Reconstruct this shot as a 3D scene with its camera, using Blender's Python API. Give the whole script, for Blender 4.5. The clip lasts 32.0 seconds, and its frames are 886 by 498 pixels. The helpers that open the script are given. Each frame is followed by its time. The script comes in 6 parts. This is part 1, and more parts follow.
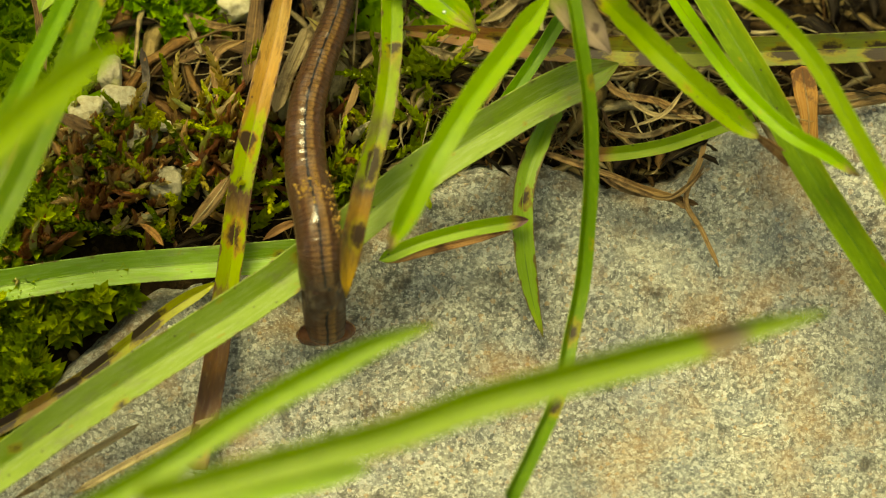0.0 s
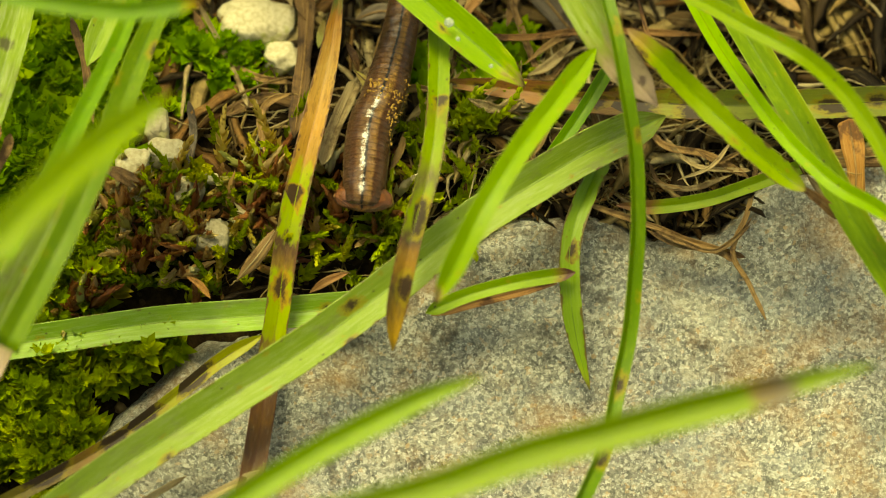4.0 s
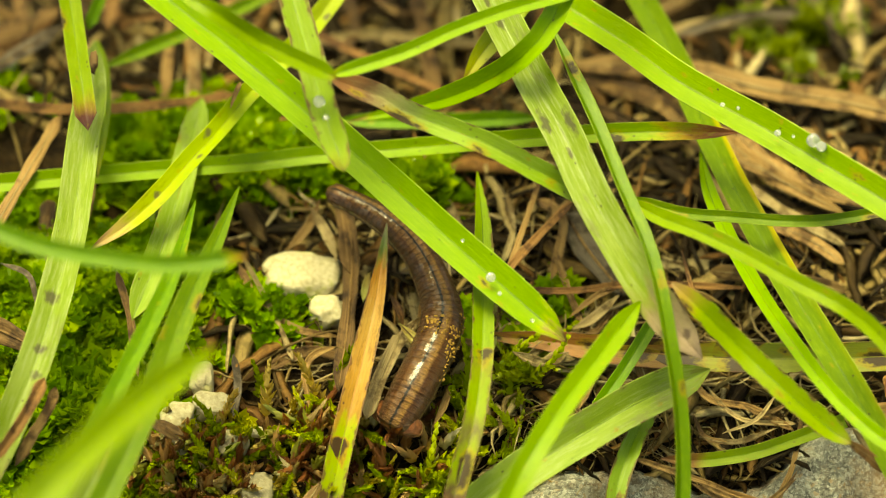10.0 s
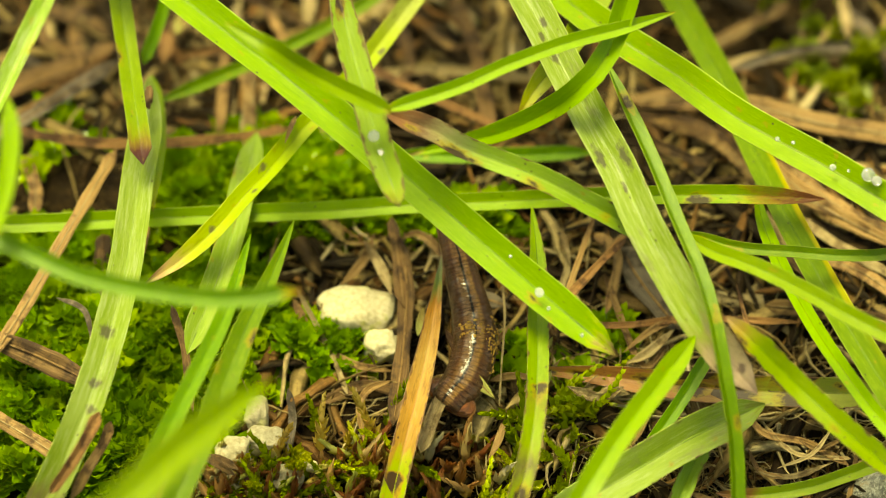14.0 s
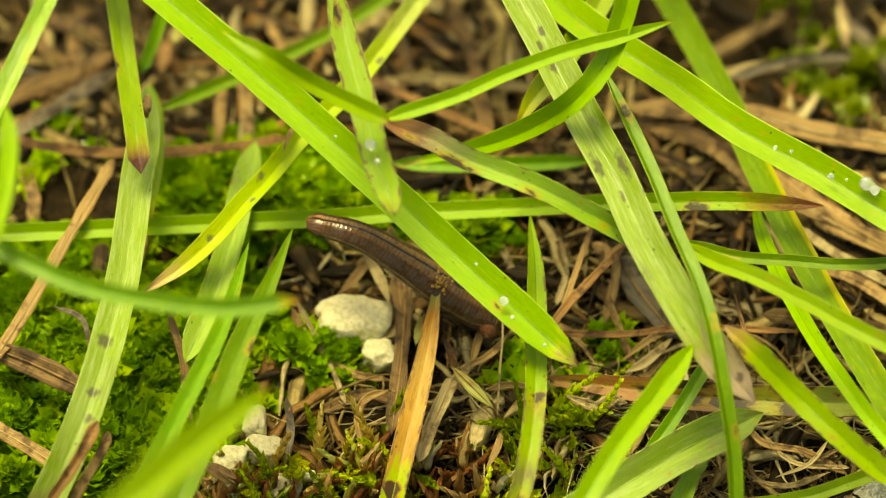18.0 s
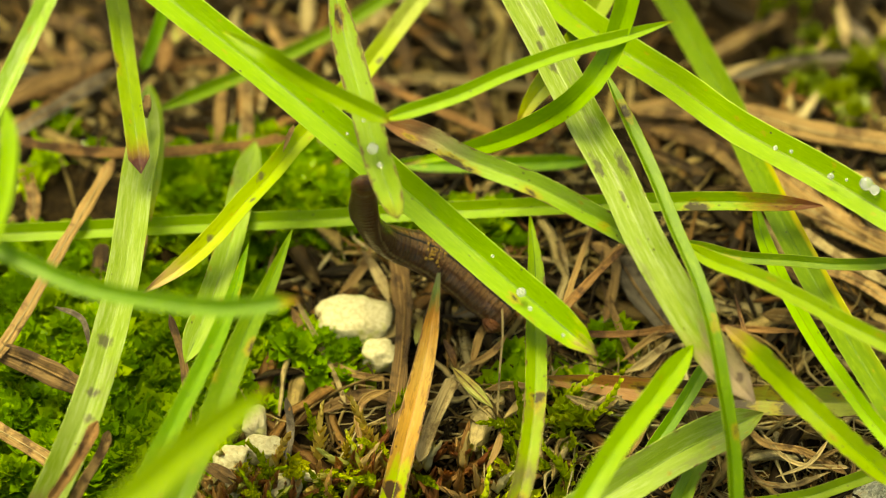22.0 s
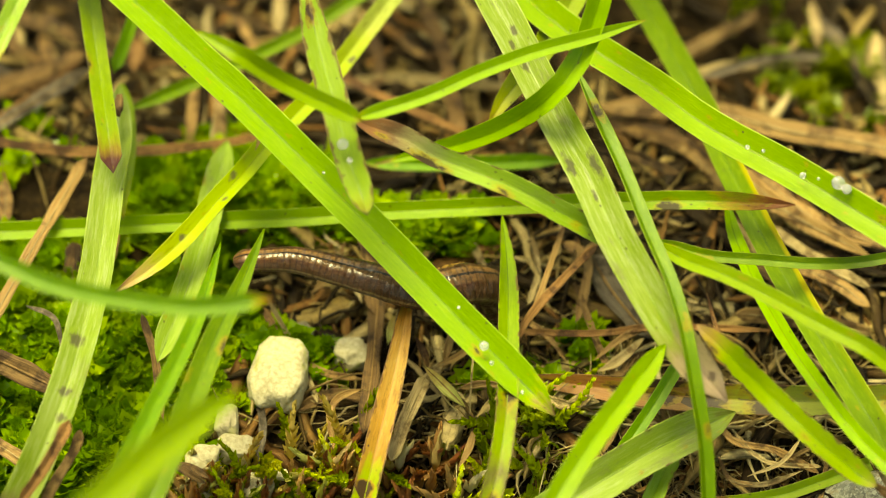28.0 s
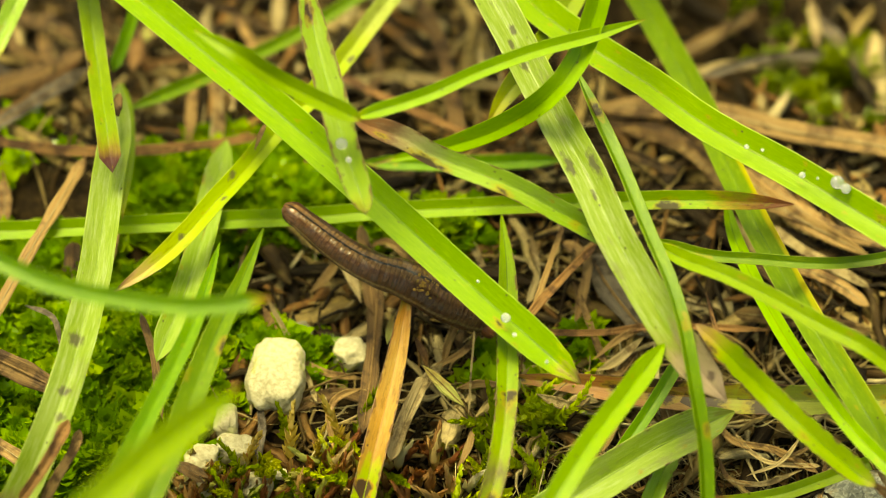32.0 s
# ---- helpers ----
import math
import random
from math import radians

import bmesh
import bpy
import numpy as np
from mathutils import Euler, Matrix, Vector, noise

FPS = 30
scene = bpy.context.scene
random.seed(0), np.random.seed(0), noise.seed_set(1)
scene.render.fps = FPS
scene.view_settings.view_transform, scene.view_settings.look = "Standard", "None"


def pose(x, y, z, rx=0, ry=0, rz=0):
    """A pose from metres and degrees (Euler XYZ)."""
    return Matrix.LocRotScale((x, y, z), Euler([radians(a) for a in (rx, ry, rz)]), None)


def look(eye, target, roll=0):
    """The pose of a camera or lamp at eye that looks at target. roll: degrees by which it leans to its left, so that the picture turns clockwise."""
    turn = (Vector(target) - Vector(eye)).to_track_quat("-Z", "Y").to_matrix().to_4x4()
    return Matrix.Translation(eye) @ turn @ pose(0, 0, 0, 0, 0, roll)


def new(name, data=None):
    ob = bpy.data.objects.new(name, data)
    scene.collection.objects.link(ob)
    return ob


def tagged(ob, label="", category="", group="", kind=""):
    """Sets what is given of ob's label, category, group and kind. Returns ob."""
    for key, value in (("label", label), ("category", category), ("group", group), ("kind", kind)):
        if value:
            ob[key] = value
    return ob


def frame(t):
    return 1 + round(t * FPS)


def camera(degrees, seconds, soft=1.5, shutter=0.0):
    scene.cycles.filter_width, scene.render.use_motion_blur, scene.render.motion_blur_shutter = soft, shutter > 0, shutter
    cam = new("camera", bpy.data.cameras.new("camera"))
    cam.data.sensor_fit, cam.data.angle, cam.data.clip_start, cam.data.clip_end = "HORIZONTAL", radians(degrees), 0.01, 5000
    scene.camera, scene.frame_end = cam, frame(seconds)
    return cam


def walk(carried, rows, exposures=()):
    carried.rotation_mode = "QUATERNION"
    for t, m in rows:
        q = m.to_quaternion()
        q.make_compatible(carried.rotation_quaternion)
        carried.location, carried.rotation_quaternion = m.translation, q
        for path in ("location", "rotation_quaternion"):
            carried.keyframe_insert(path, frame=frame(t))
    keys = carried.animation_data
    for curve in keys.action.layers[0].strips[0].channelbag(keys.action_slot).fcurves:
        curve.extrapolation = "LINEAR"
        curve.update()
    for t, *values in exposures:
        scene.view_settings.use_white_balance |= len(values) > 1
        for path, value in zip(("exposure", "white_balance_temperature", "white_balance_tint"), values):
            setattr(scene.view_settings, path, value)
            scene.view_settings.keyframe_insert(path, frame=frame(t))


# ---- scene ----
cam = camera(13.0, 32.0, soft=1.0)
# the lens is nearly closed-up on its subject: a shallow sharp zone lies on the leech
cam.data.dof.use_dof = True
cam.data.dof.focus_distance = 0.334
cam.data.dof.aperture_fstop = 19.0
EYE = Vector((0.0000, -0.2013, 0.2875))


def aim(rx, ry, rz):
    return pose(EYE.x, EYE.y, EYE.z, rx, ry, rz)


walk(cam, [
    (0.0, aim(29.873, -1.788, -1.136)), (0.5, aim(29.822, -1.741, -1.106)), (1.0, aim(29.861, -1.686, -1.072)),
    (1.5, aim(29.914, -1.649, -1.049)), (2.0, aim(30.097, -1.618, -1.033)), (2.5, aim(30.334, -1.400, -0.897)),
    (4.5, aim(30.977, -1.196, -0.777)), (5.0, aim(31.670, -1.253, -0.824)), (5.5, aim(32.187, -1.259, -0.836)),
    (6.0, aim(32.216, -1.253, -0.833)), (6.5, aim(32.236, -1.351, -0.898)), (7.0, aim(33.639, -1.356, -0.926)),
    (7.5, aim(34.142, -1.349, -0.930)), (8.0, aim(34.269, -1.252, -0.865)), (8.5, aim(34.549, -1.235, -0.858)),
    (9.0, aim(34.486, -1.143, -0.793)), (9.5, aim(34.403, -0.846, -0.586)), (10.0, aim(34.365, -0.637, -0.441)),
    (10.5, aim(34.395, -0.292, -0.202)), (11.0, aim(34.399, -0.050, -0.035)), (11.5, aim(34.403, 0.061, 0.042)),
    (12.0, aim(34.463, 0.110, 0.076)), (12.5, aim(34.540, 0.105, 0.073)), (13.0, aim(34.659, 0.104, 0.073)),
    (13.5, aim(34.653, 0.057, 0.040)), (14.0, aim(34.870, 0.025, 0.018)), (14.5, aim(34.974, -0.061, -0.043)),
    (16.5, aim(35.003, 0.001, 0.001)), (17.0, aim(35.003, 0.002, 0.002)), (24.0, aim(35.003, 0.001, 0.001)),
    (24.5, aim(34.987, -0.012, -0.008)), (25.0, aim(34.995, -0.055, -0.038)), (25.5, aim(34.982, -0.075, -0.052)),
    (26.0, aim(34.977, -0.228, -0.159)), (26.5, aim(34.980, -0.270, -0.189)), (28.5, aim(34.992, -0.343, -0.240)),
    (29.0, aim(34.992, -0.343, -0.240)), (30.0, aim(34.984, -0.343, -0.240)), (32.0, aim(34.984, -0.343, -0.240)),
], exposures=[
(0.0, 0.62, 11500, -17), (1.2, 0.72, 11500, -17), (2.5, 0.75, 11500, -17), (5.0, 0.88, 11500, -17), (9.0, 1.16, 11500, -17), (20.0, 1.18, 11500, -17), (22.5, 1.18, 11500, -17), (24.0, 1.26, 11500, -17), (26.5, 1.27, 11500, -17), (29.0, 1.21, 11500, -17), (32.0, 1.2, 11500, -17)
])

# ---- light: a bright overcast sky ----
SUN_EL, SUN_AZ = radians(70), radians(-35)
world = bpy.data.worlds.new("overcast_sky")
scene.world = world
world.use_nodes = True
wn = world.node_tree
sky = wn.nodes.new("ShaderNodeTexSky")
sky.sky_type = "NISHITA"
sky.sun_disc = False
sky.sun_elevation = SUN_EL
sky.sun_rotation = SUN_AZ
sky.air_density, sky.dust_density, sky.ozone_density = 1.0, 6.0, 1.0
wn.links.new(sky.outputs[0], wn.nodes["Background"].inputs[0])
wn.nodes["Background"].inputs[1].default_value = 0.115
sun = new("sun", bpy.data.lights.new("sun", "SUN"))
sun.data.energy, sun.data.angle, sun.data.color = 1.9, radians(24), (1.0, 0.965, 0.8)
sun.matrix_world = look((math.sin(SUN_AZ) * math.cos(SUN_EL), math.cos(SUN_AZ) * math.cos(SUN_EL), math.sin(SUN_EL)), (0, 0, 0))

# ---- materials ----
MM = 0.001


class Nodes:
    """A short hand for building one node material."""

    def __init__(self, name):
        self.mat = bpy.data.materials.new(name)
        self.mat.use_nodes = True
        self.tree = self.mat.node_tree
        self.bsdf = self.tree.nodes["Principled BSDF"]
        self.out = self.tree.nodes["Material Output"]

    def add(self, kind, **values):
        n = self.tree.nodes.new(kind)
        for k, v in values.items():
            n.inputs[k].default_value = v
        return n

    def link(self, a, b):
        self.tree.links.new(a, b)

    def put(self, value, socket):
        if isinstance(value, bpy.types.NodeSocket):
            self.link(value, socket)
        elif isinstance(value, tuple) and len(value) == 3:
            socket.default_value = (*value, 1)
        else:
            socket.default_value = value

    def mix(self, fac, a, b, blend="MIX"):
        n = self.tree.nodes.new("ShaderNodeMix")
        n.data_type, n.blend_type = "RGBA", blend
        self.put(fac, n.inputs[0]), self.put(a, n.inputs[6]), self.put(b, n.inputs[7])
        return n.outputs[2]

    def math(self, op, a, b=0.0, clamp=False):
        n = self.tree.nodes.new("ShaderNodeMath")
        n.operation, n.use_clamp = op, clamp
        self.put(a, n.inputs[0]), self.put(b, n.inputs[1])
        return n.outputs[0]

    def ramp(self, fac, stops):
        n = self.tree.nodes.new("ShaderNodeValToRGB")
        e = n.color_ramp.elements
        while len(e) < len(stops):
            e.new(0.5)
        for el, (p, c) in zip(e, stops):
            el.position = p
            el.color = (c, c, c, 1) if isinstance(c, (int, float)) else (*c, 1)
        self.put(fac, n.inputs[0])
        return n.outputs[0]

    def noise(self, vector, scale, detail=3.0, rough=0.55):
        n = self.add("ShaderNodeTexNoise", Scale=scale, Detail=detail, Roughness=rough)
        if vector is not None:
            self.link(vector, n.inputs["Vector"])
        return n.outputs[0]

    def scaled(self, vector, sx, sy, sz):
        n = self.tree.nodes.new("ShaderNodeVectorMath")
        n.operation = "MULTIPLY"
        self.link(vector, n.inputs[0])
        n.inputs[1].default_value = (sx, sy, sz)
        return n.outputs[0]

    def bump(self, height, strength, distance):
        n = self.add("ShaderNodeBump", Strength=strength, Distance=distance)
        self.link(height, n.inputs["Height"])
        self.link(n.outputs[0], self.bsdf.inputs["Normal"])
        return n.outputs[0]


BLOTCH = (0.03, 0.01, 0.014)


def leaf_material(name, green, light, along=(), blotches=0.0, halo=(0.42, 0.33, 0.02), gloss=0.36, edge=None, pale=0.0, wide=1.0, rim=0.0, spread=None, bruise=0.0, specks=0.02, marks=()):
    """A grass leaf. along: stops (0 to 1 from the first end to the last) of colour and cover that replace the green."""
    m = Nodes(name)
    tc = m.tree.nodes.new("ShaderNodeTexCoord")
    info = m.tree.nodes.new("ShaderNodeObjectInfo")
    sep = m.tree.nodes.new("ShaderNodeSeparateXYZ")
    m.link(tc.outputs["UV"], sep.inputs[0])
    u, v = sep.outputs[0], sep.outputs[1]
    flat = m.tree.nodes.new("ShaderNodeUVMap")
    flat.uv_map = "mm"
    shift = m.tree.nodes.new("ShaderNodeVectorMath")
    shift.operation = "ADD"
    m.link(flat.outputs[0], shift.inputs[0])
    m.link(m.math("MULTIPLY", info.outputs["Random"], 300.0), shift.inputs[1])
    real = shift.outputs[0]
    veins = m.noise(m.scaled(real, 8.0, 0.06, 1), 1.0, 2.0)
    coarse = m.noise(m.scaled(real, 0.42, 0.16, 1), 1.0, 4.0)
    fine = m.noise(tc.outputs["Object"], 1500, 3.0)
    col = m.mix(m.ramp(veins, [(0.3, 0.38), (0.7, 0.62)]), green, light)
    col = m.mix(m.ramp(coarse, [(0.35, 0.0), (0.75, 0.5)]), col, light)
    col = m.mix(m.ramp(fine, [(0.45, 0.0), (0.8, 0.25)]), col, green)
    # sky sheen painted as broken pale streaks, a thin dark fold and pale margins
    sheen_streaks = m.noise(m.scaled(real, 3.2, 0.55, 1), 1.0, 6.0, 0.75)
    col = m.mix(m.ramp(sheen_streaks, [(0.5, 0.0), (0.7, 0.45)]), col, (0.37, 0.52, 0.035))
    col = m.mix(m.ramp(sheen_streaks, [(0.3, 0.4), (0.45, 0.0)]), col, m.mix(0.5, col, (0.06, 0.14, 0.002)))
    middle = m.math("ABSOLUTE", m.math("SUBTRACT", u, 0.5))
    col = m.mix(m.ramp(middle, [(0.016, 0.8), (0.034, 0.0)]), col, (0.055, 0.13, 0.002))
    col = m.mix(m.ramp(middle, [(0.46, 0.0), (0.49, 0.45)]), col, (0.42, 0.54, 0.06))
    # pale leaves: whitish sky reflections painted as patches and lines along the veins
    if pale:
        col = m.mix(m.math("MULTIPLY", m.ramp(coarse, [(0.3, 0.2), (0.65, 1.0)]), pale), col, (0.4, 0.53, 0.13))
        lines = m.noise(m.scaled(real, 4.2, 0.28, 1), 1.0, 6.0, 0.75)
        col = m.mix(m.math("MULTIPLY", m.ramp(lines, [(0.5, 0.0), (0.62, 1.0)]), pale ** 1.5), col, (0.5, 0.6, 0.27))
        col = m.mix(m.math("MULTIPLY", m.ramp(lines, [(0.36, 0.7), (0.46, 0.0)]), pale * pale), col, (0.12, 0.25, 0.006))
    if bruise:
        cloud = m.noise(m.scaled(real, 0.55, 0.2, 1), 1.0, 6.0, 0.7)
        col = m.mix(m.math("MULTIPLY", m.ramp(cloud, [(0.54, 0.0), (0.66, 1.0)]), bruise), col, (0.2, 0.15, 0.13))
    if edge:
        far = m.math("MULTIPLY", m.ramp(m.math("ADD", m.math("SUBTRACT", 1.0, u), m.math("MULTIPLY", coarse, 0.2)), [(0.9, 0.0), (1.0, 1.0)]), m.ramp(v, [(0.3, 0.0), (0.4, 1.0), (0.55, 1.0), (0.62, 0.15)]))
        col = m.mix(far, col, edge)
    if along:
        place = m.math("ADD", v, m.math("MULTIPLY", m.math("SUBTRACT", m.noise(m.scaled(real, 1.3, 0.45, 1), 1.0, 4.0), 0.5), 0.13))
        dye = m.ramp(place, [(p, c) for p, c, _ in along])
        cover = m.ramp(place, [(p, k) for p, _, k in along])
        dye = m.mix(m.ramp(veins, [(0.35, 0.25), (0.6, 0.0)]), dye, m.mix(0.55, dye, (0.07, 0.03, 0.012)))
        dye = m.mix(m.ramp(sheen_streaks, [(0.36, 0.75), (0.48, 0.0)]), dye, m.mix(0.55, dye, (0.12, 0.035, 0.01)))
        dye = m.mix(m.ramp(sheen_streaks, [(0.55, 0.0), (0.68, 0.45)]), dye, m.mix(0.5, dye, (0.66, 0.55, 0.34)))
        col = m.mix(cover, col, dye)
    if blotches:
        vor = m.add("ShaderNodeTexVoronoi", Scale=0.42, Randomness=0.9)
        vor.voronoi_dimensions = "2D"
        m.link(m.scaled(real, 1.0, 0.5, 1), vor.inputs["Vector"])
        near = m.math("ADD", vor.outputs["Distance"], m.math("MULTIPLY", m.math("SUBTRACT", m.noise(m.scaled(real, 2.2, 1.1, 1), 1.0, 5.0, 0.65), 0.5), 0.6))
        pick = m.tree.nodes.new("ShaderNodeSeparateColor")
        m.link(vor.outputs["Color"], pick.inputs[0])
        size = m.math("SUBTRACT", m.math("MULTIPLY", m.ramp(pick.outputs[0], [(max(0.0, 1 - blotches), 0.0), (1.0, 1.0)]), 0.46 * wide), 0.06)
        if spread:
            size = m.math("SUBTRACT", size, m.ramp(v, [(spread[0], 0.7), (spread[0] + 0.02, 0.0), (spread[1] - 0.02, 0.0), (spread[1], 0.7)]))
        inside = m.math("SUBTRACT", size, near)
        col = m.mix(m.ramp(m.math("ADD", inside, 0.12), [(0.0, 0.0), (0.1, 0.7)]), col, halo)
        col = m.mix(m.ramp(m.math("ADD", inside, 0.02), [(0.0, 0.0), (0.13, 0.9)]), col, BLOTCH)
    for mu, mv, su, sv in marks:
        du = m.math("DIVIDE", m.math("SUBTRACT", u, mu), su)
        dv = m.math("DIVIDE", m.math("SUBTRACT", v, mv), sv)
        away = m.math("SQRT", m.math("ADD", m.math("MULTIPLY", du, du), m.math("MULTIPLY", dv, dv)))
        away = m.math("ADD", away, m.math("MULTIPLY", m.math("SUBTRACT", m.noise(m.scaled(real, 2.6, 1.2, 1), 1.0, 5.0, 0.65), 0.5), 2.2))
        col = m.mix(m.ramp(away, [(0.45, 0.75), (1.1, 0.0)]), col, (0.09, 0.055, 0.055))
    if rim:
        off = m.math("ABSOLUTE", m.math("SUBTRACT", u, 0.5))
        spotty = m.math("ADD", off, m.math("MULTIPLY", m.math("SUBTRACT", m.noise(m.scaled(real, 2.0, 0.9, 1), 1.0, 3.0), 0.5), 0.5))
        col = m.mix(m.ramp(spotty, [(0.6 - 0.32 * rim, 0.0), (0.67 - 0.32 * rim, 0.85)]), col, (0.16, 0.07, 0.035))
    if specks:
        dots = m.add("ShaderNodeTexVoronoi", Scale=2.6, Randomness=1.0)
        dots.voronoi_dimensions = "2D"
        m.link(m.scaled(real, 1.0, 0.7, 1), dots.inputs["Vector"])
        chosen = m.tree.nodes.new("ShaderNodeSeparateColor")
        m.link(dots.outputs["Color"], chosen.inputs[0])
        dot = m.math("MULTIPLY", m.ramp(chosen.outputs[0], [(1 - specks, 0.0), (1.0, 1.0)]), m.ramp(dots.outputs["Distance"], [(0.1, 1.0), (0.3, 0.0)]))
        col = m.mix(m.math("MULTIPLY", dot, 0.9), col, (0.07, 0.035, 0.02))
    hue = m.add("ShaderNodeHueSaturation", Saturation=1.0)
    m.put(m.math("ADD", m.math("MULTIPLY", info.outputs["Random"], 0.02), 0.49), hue.inputs["Hue"])
    m.put(m.math("ADD", m.math("MULTIPLY", info.outputs["Random"], 0.3), 0.86), hue.inputs["Value"])
    m.link(col, hue.inputs["Color"])
    col = hue.outputs[0]
    m.link(col, m.bsdf.inputs["Base Color"])
    m.put(m.math("ADD", m.math("MULTIPLY", coarse, 0.25), gloss - 0.12), m.bsdf.inputs["Roughness"])
    m.bsdf.inputs["Specular IOR Level"].default_value = 0.45
    normal = m.bump(m.math("ADD", m.math("MULTIPLY", veins, 0.35), m.math("ADD", m.math("MULTIPLY", fine, 0.35), m.math("MULTIPLY", sheen_streaks, 1.2))), 0.45, 0.0001)
    glow = m.tree.nodes.new("ShaderNodeBsdfTranslucent")
    m.link(m.mix(1.0, col, (1.0, 1.0, 0.55), "MULTIPLY"), glow.inputs["Color"])
    m.link(normal, glow.inputs["Normal"])
    both = m.add("ShaderNodeMixShader", Fac=0.36)
    m.link(m.bsdf.outputs[0], both.inputs[1]), m.link(glow.outputs[0], both.inputs[2])
    m.link(both.outputs[0], m.out.inputs["Surface"])
    return m.mat


